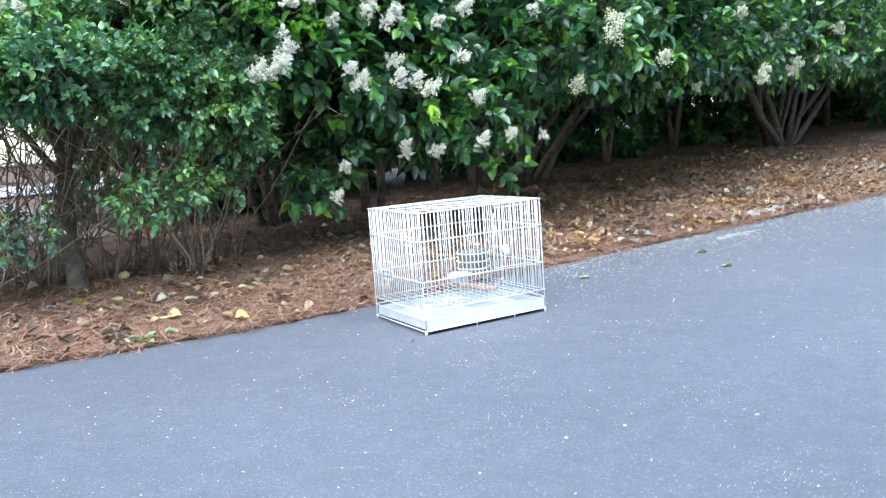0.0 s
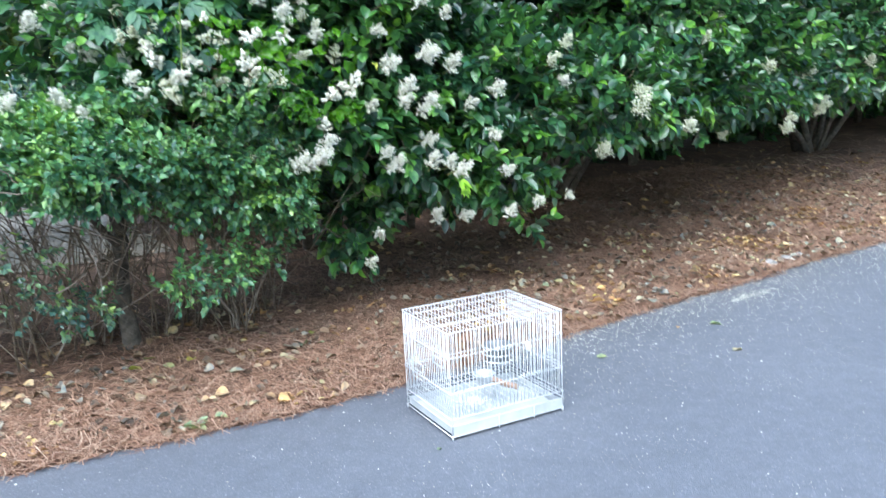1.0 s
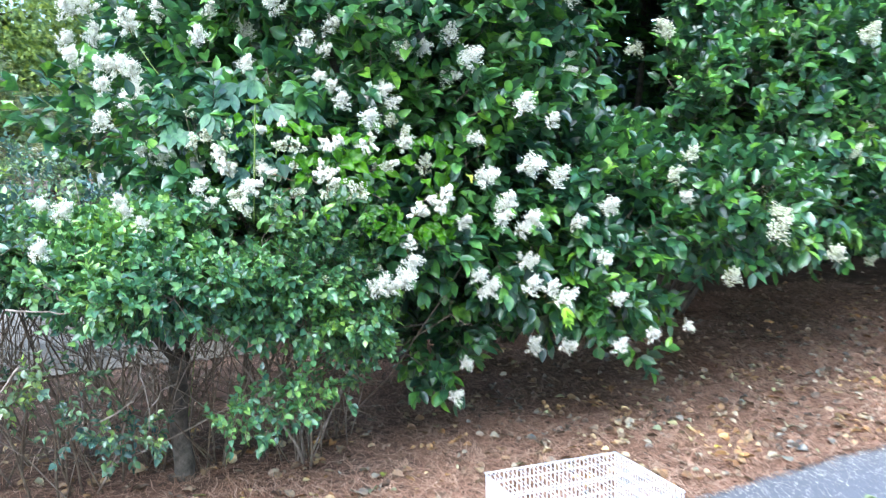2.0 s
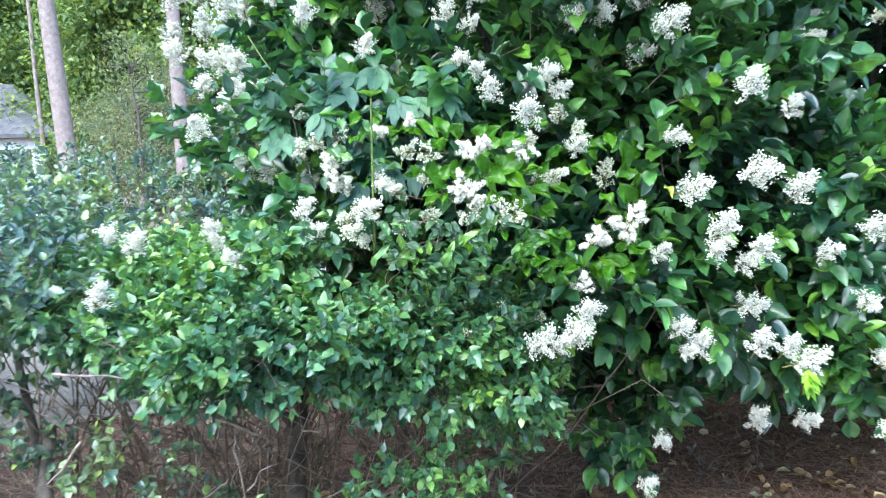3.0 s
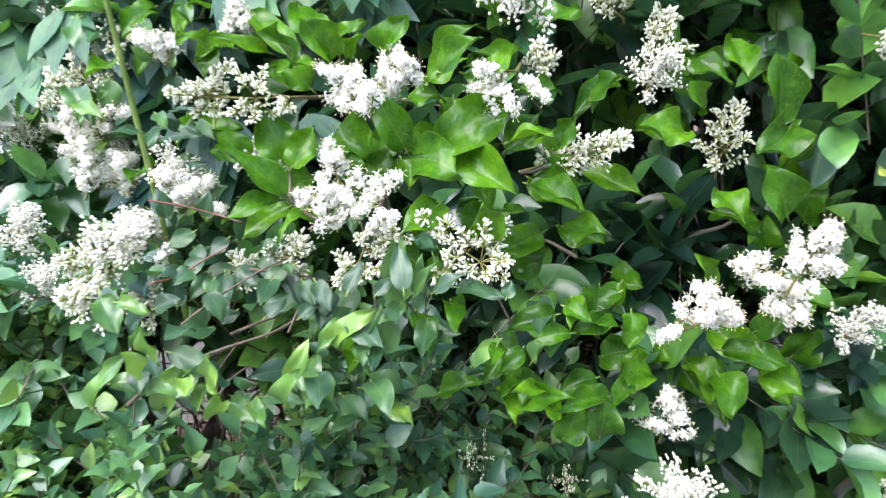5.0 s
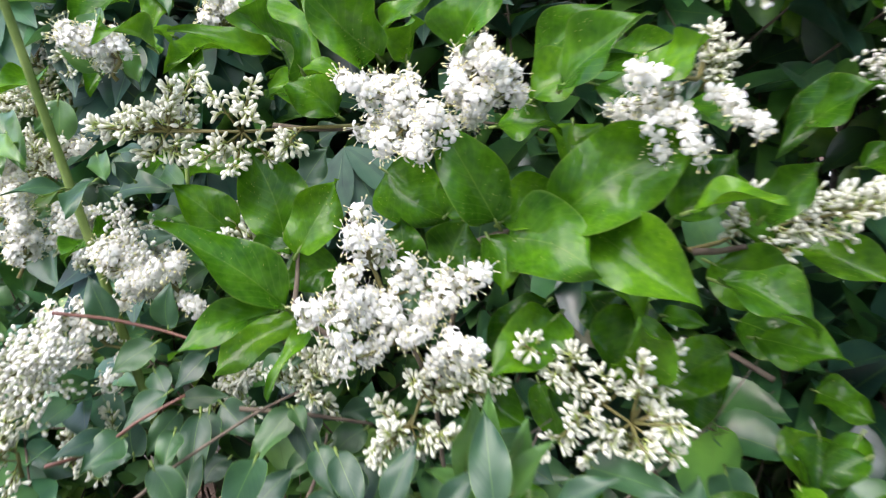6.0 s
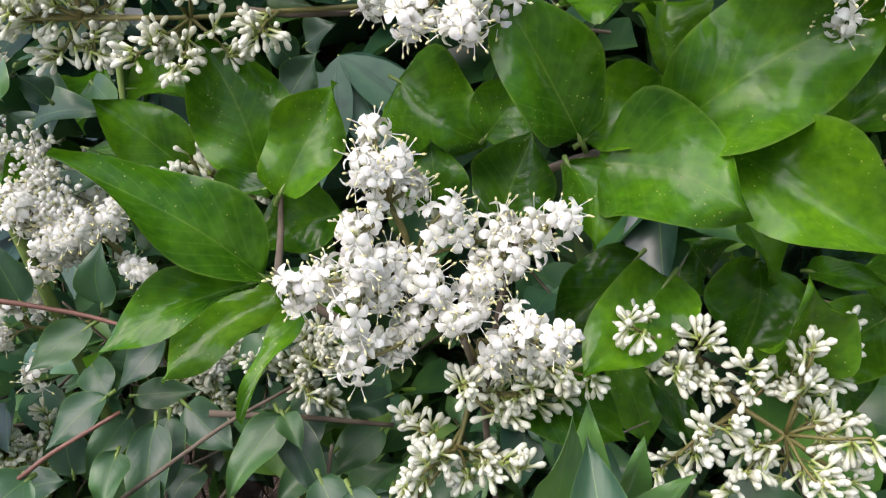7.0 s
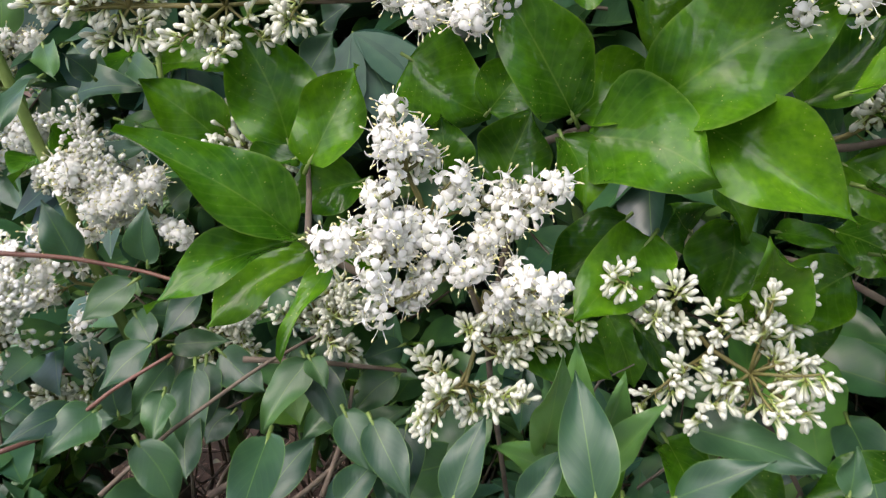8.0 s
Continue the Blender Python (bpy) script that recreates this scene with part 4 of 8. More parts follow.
TRAIL_BLOBS = [(-0.68, 0.62, 0.34, 0.1, 0.1, 0.03), (-0.6, 0.66, 0.31, 0.08, 0.08, 0.03), (-0.78, 0.6, 0.38, 0.1, 0.1, 0.025), (-1.0, 0.76, 0.5, 0.12, 0.12, 0.05), (-0.86, 0.6, 0.53, 0.1, 0.1, 0.03), (-1.15, 0.65, 0.5, 0.12, 0.12, 0.04), (-1.25, 0.8, 0.66, 0.14, 0.16, 0.06)]
small_bush = empty("privet_bush", ground_at(-0.42, 0.9), "small-leaved light green privet bush with bare stems below", "bush")
crown(small_bush, SMALL_BLOBS, 5000, 111, 0.1, 5, 0.035, 0.0118, LANCE, M_SMALL, 0.22, lambda p, r: ~(near_bough(p) | dark_gap(p)), 0.6, 0.5, 0.85)
crown(small_bush, LOW_BLOBS, 80, 113, 0.09, 5, 0.034, 0.0115, LANCE, M_SMALL, 0.3, None, 0.9, 0.8, 0.85, "low_spray", 0.1)
crown(small_bush, TRAIL_BLOBS, 105, 114, 0.1, 5, 0.034, 0.0115, LANCE, M_HEDGE, 0.3, None, 0.9, 0.7, 0.85, "trailing_spray", 0.2)
limbs(small_bush, ground_at(-0.42, 0.9) - np.array([0, 0, 0.03]), [wp(-0.42, 0.9, 0.52)], 0.042, 0.03, 301, M_BARK, "trunk", 0, 8, 0.005, 10)
limbs(small_bush, wp(-0.42, 0.9, 0.49), [wp(-0.6, 0.9, 1.0), wp(-0.42, 1.0, 1.05), wp(-0.2, 0.85, 1.0), wp(-0.75, 0.7, 0.85)], 0.02, 0.008, 311, M_BARK, "branch", 0, 8, 0.012, 7)
limbs(small_bush, wp(-0.3, 0.72, 0.3), [wp(-0.1, 0.42, 0.44), wp(-0.28, 0.36, 0.42), wp(0.12, 0.6, 0.46)], 0.006, 0.002, 312, M_TWIG, "branch", 0.03, 7, 0.006, 5)

limbs(small_bush, wp(0.02, 0.85, 0.3), [wp(0.45, 1.0, 0.58)], 0.012, 0.008, 314, M_TWIG, "branch", -0.02, 8, 0.008, 7)
limbs(small_bush, ground_at(-1.04, 0.7) - np.array([0, 0, 0.03]), [wp(-1.05, 0.75, 0.6), wp(-1.15, 0.9, 0.8)], 0.026, 0.014, 313, M_BARK, "trunk", 0, 8, 0.012, 9)


def build_stems(bush, feet, seed, reach, n_top, top, r, fan=0.3):
    """Bare crooked stems that fan out from a few stools, some of them dead and bleached."""
    rng = np.random.default_rng(seed)
    for s0, n0, many in feet:
        for _ in range(many):
            s, n = s0 + rng.normal(0, 0.045), n0 + rng.normal(0, 0.045)
            a = ground_at(s, n) - np.array([0, 0, 0.02])
            b = wp(s + rng.normal(0, fan), n_top + rng.normal(0, reach), top * rng.uniform(0.8, 1.15))
            pts = bent(a, b, 0, rng, 8, 0.016)
            rr = r * rng.uniform(0.4, 1.1)
            h = Heap().add(*tube(pts, np.linspace(rr, rr * 0.5, 8), 5))
            for _ in range(4):
                k = rng.integers(2, 8)
                e = pts[k] + rng.normal(0, 0.13, 3) + np.array([0, 0, 0.07])
                mid = bent(pts[k], e, 0, rng, 4, 0.012)
                h.add(*tube(mid, np.linspace(rr * 0.5, rr * 0.22, 4), 4))
                h.add(*tube(bent(mid[2], mid[2] + rng.normal(0, 0.06, 3), 0, rng, 3, 0.006), np.linspace(rr * 0.28, rr * 0.15, 3), 3))
            part_mesh("stem", h.mesh("stem", [M_DEADWOOD if rng.random() < 0.35 else M_TWIG]), bush)


build_stems(small_bush, [(-0.02, 0.8, 16), (-0.14, 1.0, 13), (0.16, 0.95, 11), (-0.55, 1.0, 11), (-0.8, 0.9, 10), (-0.3, 0.95, 10), (-1.0, 1.1, 8)], 302, 0.12, 0.75, 0.8, 0.0058, 0.17)
build_stems(small_bush, [(-0.45, 1.15, 9), (-0.7, 1.2, 9), (-0.2, 1.2, 8), (0.05, 1.1, 7), (-0.9, 1.25, 7)], 303, 0.3, 1.0, 0.62, 0.0045, 0.38)
build_stems(small_bush, [(-0.75, 1.5, 7), (-0.5, 1.7, 8), (-0.3, 1.95, 8), (-0.6, 2.1, 7), (-0.1, 2.2, 7), (-0.95, 1.75, 6)], 304, 0.3, 1.7, 0.85, 0.0055, 0.4)
DEAD = [((-0.99, 0.35, 0.81), (-0.78, 0.35, 0.78)), ((-0.66, 0.5, 0.64), (-0.52, 0.5, 0.56)), ((-0.61, 0.5, 0.45), (-0.51, 0.5, 0.51)), ((-0.76, 0.55, 0.41), (-0.63, 0.55, 0.47)), ((-0.62, 0.5, 0.58), (-0.6, 0.5, 0.38)), ((-0.44, 0.5, 0.58), (-0.37, 0.5, 0.64)), ((-0.88, 0.4, 0.86), (-0.78, 0.4, 0.79)), ((-0.65, 0.6, 0.73), (-0.41, 0.6, 0.57)), ((-0.95, 0.5, 0.62), (-1.02, 0.5, 0.53)), ((0.0, 0.5, 0.51), (0.08, 0.5, 0.56))]
for k, (a, b) in enumerate(DEAD):
    limbs(small_bush, wp(*a), [wp(*b)], 0.0036, 0.0016, 320 + k, M_DEADWOOD, "dead_twig", 0, 7, 0.007, 6)

hedge = empty("low_hedge", ground_at(-2.2, 1.5), "low dense small-leaved hedge with bare lower stems", "hedge")
HEDGE_BLOBS = [(-1.25, 2.9, 1.06, 0.75, 0.5, 0.28), (-2.3, 3.1, 1.08, 0.9, 0.6, 0.3), (-3.5, 3.1, 1.1, 1.0, 0.6, 0.3), (-4.8, 2.6, 1.08, 1.0, 0.6, 0.3), (-1.35, 1.3, 0.95, 0.5, 0.6, 0.26), (-1.0, 1.6, 0.95, 0.5, 0.5, 0.22), (-2.0, 1.4, 0.97, 0.6, 0.65, 0.26), (-2.8, 1.5, 1.0, 0.7, 0.7, 0.26), (-1.7, 2.1, 1.0, 0.8, 0.6, 0.22), (-3.9, 1.6, 1.03, 0.9, 0.75, 0.26), (-1.2, 0.9, 0.95, 0.32, 0.38, 0.14), (-1.6, 0.8, 0.6, 0.2, 0.2, 0.08), (-1.05, 0.75, 0.96, 0.25, 0.3, 0.1), (-1.24, 0.85, 0.74, 0.1, 0.15, 0.1)]
crown(hedge, HEDGE_BLOBS, 5600, 112, 0.115, 5, 0.041, 0.0128, LANCE_LOW, M_HEDGE, 0.22, None, 0.7, 0.5, 0.85)
build_stems(hedge, [(-1.2 - 0.32 * k, 1.3 + 0.25 * (k % 3), 6) for k in range(8)], 308, 0.2, 1.4, 0.8, 0.0065, 0.22)
build_stems(hedge, [(-1.0 - 0.5 * k, 2.7 + 0.2 * (k % 3), 4) for k in range(6)], 307, 0.2, 2.8, 0.95, 0.009, 0.25)


# ---- flower heads on the shrubs ----
def bloom(parent, rows, meshes, seed, lift=0.5):
    rng = np.random.default_rng(seed)
    for s, n, z, size in rows:
        way = HD(np.array([[rng.normal(0, 0.45), -0.8, lift + rng.normal(0, 0.35)]]))[0]
        at = H(s, n, z) - Vector(unit(way)) * 0.045 * size
        flower(parent, at, way, meshes[rng.integers(0, len(meshes))], rng, 0.82 * size)


UPPER = [(0.05, 0.219, 1.319, 1.2), (0.153, 0.355, 1.416, 1.1), (0.18, 0.34, 1.375, 0.9), (0.223, 0.35, 1.55, 1.3), (0.3, 0.35, 1.565, 1.1), (0.421, 0.25, 1.52, 1.5), (0.426, 0.4, 1.47, 1.1), (0.013, 0.5, 1.558, 0.9), (-0.046, 0.55, 1.59, 1.2),
         (0.205, 0.3, 1.238, 0.9), (0.012, 0.35, 1.382, 1.0), (-0.011, 0.4, 1.43, 0.9), (0.45, 0.28, 1.256, 1.0), (0.851, 0.3, 1.5, 1.0), (0.893, 0.35, 1.55, 1.0)]
LOWER = [(0.551, 0.126, 1.36, 1.3), (0.65, 0.13, 1.316, 0.9), (0.6, 0.16, 1.165, 1.6), (0.69, 0.14, 1.13, 1.3), (0.449, 0.208, 1.139, 1.35), (0.48, 0.143, 1.05, 1.4), (0.465, 0.15, 0.995, 1.1), (0.583, 0.14, 0.995, 1.3), (0.545, 0.15, 0.965, 1.0),
         (0.647, 0.265, 0.836, 1.3), (0.479, 0.233, 0.764, 1.25), (0.43, 0.23, 0.8, 1.0), (0.45, 0.24, 0.745, 0.8), (0.598, 0.174, 0.762, 1.2), (0.699, 0.123, 0.724, 1.4), (0.655, 0.14, 0.755, 1.0), (0.504, 0.461, 0.45, 1.0), (0.404, 0.278, 0.979, 1.0),
         (0.77, 0.41, 0.48, 1.1), (0.75, 0.38, 0.52, 0.9), (0.9, 0.37, 0.48, 1.2), (0.463, 0.45, 0.336, 1.0), (0.91, 0.137, 1.02, 1.3), (0.897, 0.15, 0.84, 1.1), (0.788, 0.16, 0.972, 1.0), (1.326, 0.2, 1.038, 1.1), (0.975, 0.156, 0.511, 1.1),
         (1.046, 0.254, 0.679, 1.0), (1.157, 0.184, 0.526, 1.0), (1.45, 0.306, 0.508, 0.9), (0.957, 0.15, 0.687, 1.0)]
LEFT = [(0.146, 0.208, 0.82, 1.5), (0.165, 0.2, 0.865, 1.2), (0.068, 0.242, 0.801, 1.4), (0.11, 0.22, 0.79, 1.1)]
LEFT_BUDS = [(0.054, 0.336, 0.735, 1.1), (0.011, 0.315, 0.871, 0.9), (-0.096, 0.262, 0.831, 0.7), (0.1, 0.3, 0.84, 0.8)]
bloom(main_shrub, UPPER, MID, 51)
bloom(main_shrub, LOWER, MID, 52)
bloom(main_shrub, LEFT, MID, 53)
bloom(main_shrub, LEFT_BUDS, MIDBUD, 58)
TOPLEFT = [(-0.64, 1.34, 1.8, 1.5), (-0.5, 1.14, 1.72, 1.3), (-0.62, 1.24, 1.68, 1.5), (-0.6, 1.04, 1.55, 1.6), (-0.52, 0.94, 1.52, 1.3), (-0.54, 0.84, 1.44, 1.1), (-0.42, 1.04, 1.75, 1.2), (-0.3, 0.74, 1.7, 1.0), (0.05, 0.54, 1.65, 1.2), (-0.55, 1.19, 1.95, 1.2),
           (-0.7, 1.2, 1.76, 1.6), (-0.7, 1.1, 1.57, 1.4), (-0.56, 0.8, 1.66, 1.5), (-0.57, 1.0, 1.55, 1.4), (-0.65, 0.8, 1.33, 1.3), (-0.4, 0.5, 1.58, 1.2), (-0.56, 0.8, 1.4, 1.3), (-0.66, 1.15, 1.86, 1.5), (-0.48, 0.85, 1.78, 1.3), (-0.62, 0.95, 1.46, 1.1), (-0.72, 1.25, 1.66, 1.3), (-0.25, 0.5, 1.5, 1.0)]
bloom(main_shrub, TOPLEFT, MID, 54)
SIDE = [(-0.371, 0.696, 1.203, 1.1), (-0.545, 0.715, 1.226, 1.2), (-0.49, 0.7, 1.22, 1.0), (-0.799, 0.522, 1.064, 1.2), (-0.86, 0.53, 1.08, 1.0), (-0.596, 0.451, 1.016, 0.9), (-0.637, 0.632, 1.084, 1.0), (-0.62, 0.56, 1.05, 0.8), (-0.364, 0.695, 1.301, 1.0), (-0.87, 0.4, 0.96, 1.1),
        (-0.304, 0.311, 1.117, 1.1), (-0.42, 0.45, 1.12, 1.0), (-0.4, 0.42, 1.07, 0.8), (-0.25, 0.36, 1.17, 0.9)]
bloom(small_bush, SIDE, MID, 55)
RIGHT = [(1.551, 0.174, 0.719, 1.3), (1.556, -0.041, 0.92, 1.5), (1.58, -0.02, 0.98, 1.0), (1.868, -0.051, 0.808, 1.3), (2.884, 0.099, 0.723, 1.3), (2.95, 0.12, 0.77, 1.1), (2.585, 0.29, 0.7, 0.9), (1.2, 0.12, 1.12, 1.0), (1.3, 0.15, 1.2, 1.0), (2.1, 0.05, 1.2, 1.0), (2.7, 0.1, 1.05, 1.2)]
bloom(second_shrub, RIGHT, FAR, 56)
bloom(third_shrub, [(3.578, 0.31, 0.787, 1.6), (3.62, 0.33, 0.83, 1.1), (3.4, 0.3, 1.0, 1.4), (4.3, 0.4, 1.05, 1.4), (5.2, 0.5, 1.05, 1.4)], FAR, 57)


def scatter_bloom(parent, blobs, count, seed, meshes, zmin):
    rng = np.random.default_rng(seed)
    p, nrm = blob_points(blobs, count * 4, rng, 0.02, 0.3)
    ok = (p[:, 2] > zmin) & ~near_bough(p)
    p, nrm = p[ok][:count], nrm[ok][:count]
    for a, w in zip(HA(p), HD(nrm)):
        flower(parent, Vector(a), w + np.array([0, 0, 0.3]), meshes[rng.integers(0, len(meshes))], rng, rng.uniform(0.7, 1.3))


scatter_bloom(main_shrub, MAIN_BLOBS[:4], 26, 61, MID, 1.45)
scatter_bloom(second_shrub, SECOND_BLOBS, 26, 62, FAR, 1.0)
scatter_bloom(third_shrub, THIRD_BLOBS, 14, 63, FAR, 1.2)


# ---- the bough in bloom that hangs nearest the drive ----
FACE = np.array([0.625, -0.757, 0.19])


def blade(parent, base, tip, half, facing, mat, label=""):
    """One full leaf: folded along the rib, arched, with a slightly wavy margin."""
    rng = np.random.default_rng(int(abs(base[0] * 7919 + base[1] * 104729 + tip[2] * 1299709) * 1000) % 100000)
    base, tip = np.array(base), np.array(tip)
    D = tip - base
    L = np.linalg.norm(D)
    D = D / L
    N = unit(facing * FACE + (1 - facing) * np.array([0, 0, 1.0]) + rng.normal(0, 0.12, 3))
    S = unit(np.cross(N, D))
    N = np.cross(D, S)
    nx, ny = 17, 9
    small = mat is M_SMALL_SHADED
    fold, arch, wav = rng.uniform(0.15, 0.42), rng.uniform(0.04, 0.14), rng.uniform(0.28, 0.52)
    if small:
        fold, wav = fold * 0.45, wav * 0.6
    side, ph = rng.normal(0, 0.04), rng.uniform(0, 6.28)
    v, uv = [], []
    for i in range(nx):
        x = i / (nx - 1)
        w = math.sin(math.pi * x ** (0.74 if small else 0.82)) ** ((0.7 if small else 0.54) + 0.9 * max(0.0, x - 0.5)) * (1 - 0.12 * x) * 1.06 if 0 < x < 1 else 0.012
        if x > 0.86:
            w *= 1 - 2.2 * (x - 0.86)
        for j in range(ny):
            y = 2 * j / (ny - 1) - 1
            z = fold * half * abs(y) ** 1.3 * w * 1.6 + arch * L * 4 * x * (1 - x) * 0.5 - arch * L * 0.9 * x * x
            z += wav * half * math.sin(8 * x + ph + (2.1 if y > 0 else 0)) * abs(y) ** 2 + 0.12 * half * math.sin(6 * x + 4 * y + ph) * (1 - x) * x * 2
            z += 0.02 * half * math.sin(30 * x - 8 * abs(y)) * (1 - abs(y)) * abs(y) * 2
            p = base + D * (L * x) + S * (half * (w * y + side * math.sin(math.pi * x) * 3)) + N * z
            v.append(p)
            uv.append((x, 0.5 + 0.5 * y))
    v = np.array(v) + N * (base - np.array(v[ny // 2])) @ N
    t = []
    for i in range(nx - 1):
        for j in range(ny - 1):
            a = i * ny + j
            t += [(a, a + ny, a + ny + 1), (a, a + ny + 1, a + 1)]
    stalk = base - D * 0.1 * L
    h = Heap().add(v, t, uv, 0)
    h.add(*tube([stalk - N * 0.02 * L, base, base + D * 0.15 * L + N * 0.0], [0.0011, 0.001, 0.0006], 5), None, 1)
    return part_mesh("leaf", h.mesh("leaf", [mat, M_GREENSTEM]), parent, label)


def runner(parent, points, r, mat):
    p = np.array(points)
    u = np.linspace(0, len(p) - 1, 4 * len(p))
    q = np.stack([np.interp(u, np.arange(len(p)), p[:, j]) for j in range(3)], 1)
    q[1:-1] = 0.25 * q[:-2] + 0.5 * q[1:-1] + 0.25 * q[2:]
    return part_mesh("twig", Heap().add(*tube(q, np.linspace(r * 1.15, r * 0.75, len(q)), 7)).mesh("twig", [mat]), parent)


def head(parent, kind, base, tip, spin, wide, seed):
    """A flower head from its stalk to its tip, about 0.1 wide times wide."""
    way = Vector(tip) - Vector(base)
    long = max(way.length, 0.035)
    levels = int(min(12, max(5, long / 0.0115)))
    reach = 0.05 * wide / long
    nodes = (3 if kind == "bud" else 4) + (2 if wide > 1.2 else 0)
    me = panicle("flower_head", seed, long, kind, 0.0092, levels, nodes, 6 if kind == "bud" else (2 if wide > 1.2 else 3), reach, 3 if kind == "bud" or wide > 1.2 else 2)
    ob = part_mesh("flower_head", me, parent)
    ob.matrix_basis = Matrix.Translation(base) @ way.to_track_quat("Z", "Y").to_matrix().to_4x4() @ pose(0, 0, 0, 0, 0, spin)
    return ob



def spray(parent, kind, stalk, arms, thick, seed, gap=0.0058, whorl=3):
    """An open flower head: a stalk, its arms, and short branchlets that end in tufts of florets."""
    rng = np.random.default_rng(seed)
    size = 0.0084 if kind == "open" else 0.0082
    tuft = 2 if kind == "open" else 5
    h = Heap()
    stalk = np.array(stalk)
    u = np.linspace(0, len(stalk) - 1, 4 * len(stalk))
    line = np.stack([np.interp(u, np.arange(len(stalk)), stalk[:, j]) for j in range(3)], 1)
    h.add(*tube(line, np.linspace(0.0013, 0.0008, len(line)), 6), None, 2)
    P, D, A0, B0 = [], [], [], []
    lines = [(np.array(a), np.array(b)) for a, b in arms] + [(line[len(line) // 2], line[-1])]
    for a, b in lines:
        L = np.linalg.norm(b - a)
        d = (b - a) / L
        h.add(*tube(bent(a, b, 0, rng, 5, 0.0006), np.linspace(0.0009, 0.0005, 5), 5), None, 2)
        steps = max(3, int(L / gap))
        for k in range(steps):
            f = 0.22 + 0.78 * (k + 1) / steps
            q = a + (b - a) * f
            for w in range(whorl):
                out = unit(unit(np.cross(d, rng.normal(size=3))) * (1.15 - 0.5 * f) + d * 0.55 + rng.normal(0, 0.12, 3))
                end = q + out * thick * rng.uniform(0.35, 1.0) * (1.2 - 0.75 * f)
                A0.append(q), B0.append(end)
                for _ in range(tuft if k < steps - 1 else tuft + 1):
                    way = unit(out * 0.85 + rng.normal(0, 0.55, 3))
                    P.append(end - out * 0.1 * size + rng.normal(0, 0.12 * size, 3)), D.append(way)
    P, D = np.array(P), np.array(D)
    if kind == "open":
        part_open = rng.random(len(P)) < 0.82
        place_florets(h, "open", P[part_open], D[part_open], size * rng.uniform(0.85, 1.15, part_open.sum()), rng)
        place_florets(h, "bud", P[~part_open], D[~part_open], 0.85 * size * rng.uniform(0.85, 1.15, (~part_open).sum()), rng)
    else:
        place_florets(h, "bud", P, D, size * rng.uniform(0.7, 1.15, len(P)), rng)
    prisms(h, np.array(A0), np.array(B0), 0.0005, 2)
    return part_mesh("flower_head", h.mesh("flower_head", [M_FLOWER if kind == "open" else M_BUD, M_ANTHER, M_FLOWERSTEM]), parent)


blade(small_bush, (-0.8086, 3.2918, 1.2432), (-0.7858, 3.2680, 1.2040), 0.0101, 0.8, M_SMALL_SHADED)
blade(small_bush, (-0.7703, 3.2155, 1.2633), (-0.7686, 3.1785, 1.2648), 0.0066, 0.5, M_SMALL_SHADED)
blade(small_bush, (-0.7637, 3.2159, 1.2635), (-0.7615, 3.1897, 1.2556), 0.0092, 0.7, M_SMALL_SHADED)
blade(small_bush, (-0.6130, 3.2569, 1.2450), (-0.6090, 3.2746, 1.2725), 0.0071, 0.6, M_SMALL_SHADED)
blade(small_bush, (-0.5717, 3.2834, 1.2437), (-0.5856, 3.2974, 1.2848), 0.0099, 0.7, M_SMALL_SHADED)
blade(small_bush, (-0.5964, 3.2745, 1.2404), (-0.5888, 3.2924, 1.2566), 0.0064, 0.6, M_SMALL_SHADED)
blade(small_bush, (-0.5543, 3.3037, 1.2405), (-0.5246, 3.3118, 1.2609), 0.0071, 0.5, M_SMALL_SHADED)
blade(small_bush, (-0.5102, 3.3539, 1.2274), (-0.5097, 3.3639, 1.2431), 0.0064, 0.7, M_SMALL_SHADED)
blade(small_bush, (-0.7587, 3.3235, 1.2451), (-0.7291, 3.3196, 1.2069), 0.0091, 0.7, M_SMALL_SHADED)
blade(small_bush, (-0.7196, 3.2586, 1.2124), (-0.7139, 3.2867, 1.2314), 0.0086, 0.6, M_SMALL_SHADED)
blade(small_bush, (-0.6903, 3.2739, 1.2107), (-0.6837, 3.2957, 1.2249), 0.0079, 0.6, M_SMALL_SHADED)
blade(small_bush, (-0.7949, 3.2644, 1.2437), (-0.7816, 3.2466, 1.2287), 0.0080, 0.7, M_SMALL_SHADED)
blade(main_shrub, (-0.5674, 3.3508, 1.4303), (-0.5247, 3.3451, 1.4598), 0.0151, 0.62, M_HERO)
blade(main_shrub, (-0.5542, 3.4176, 1.4344), (-0.5187, 3.4086, 1.4501), 0.0138, 0.62, M_HERO)
blade(main_shrub, (-0.5248, 3.3941, 1.3654), (-0.4790, 3.3930, 1.3750), 0.0114, 0.62, M_HERO)
blade(main_shrub, (-0.5092, 3.4531, 1.3541), (-0.4773, 3.4412, 1.3852), 0.0139, 0.62, M_HERO)
blade(main_shrub, (-0.5086, 3.5434, 1.4012), (-0.4682, 3.5320, 1.4246), 0.0157, 0.62, M_HERO)
blade(main_shrub, (-0.5110, 3.6901, 1.3625), (-0.4509, 3.6857, 1.3651), 0.0227, 0.62, M_HERO)
blade(main_shrub, (-0.4710, 3.8306, 1.3857), (-0.4845, 3.7991, 1.4279), 0.0202, 0.62, M_HERO)
blade(main_shrub, (-0.5026, 3.8218, 1.4541), (-0.4272, 3.8210, 1.4265), 0.0211, 0.62, M_HERO)
blade(main_shrub, (-0.5211, 3.7477, 1.4980), (-0.4735, 3.7451, 1.4609), 0.0176, 0.62, M_HERO)
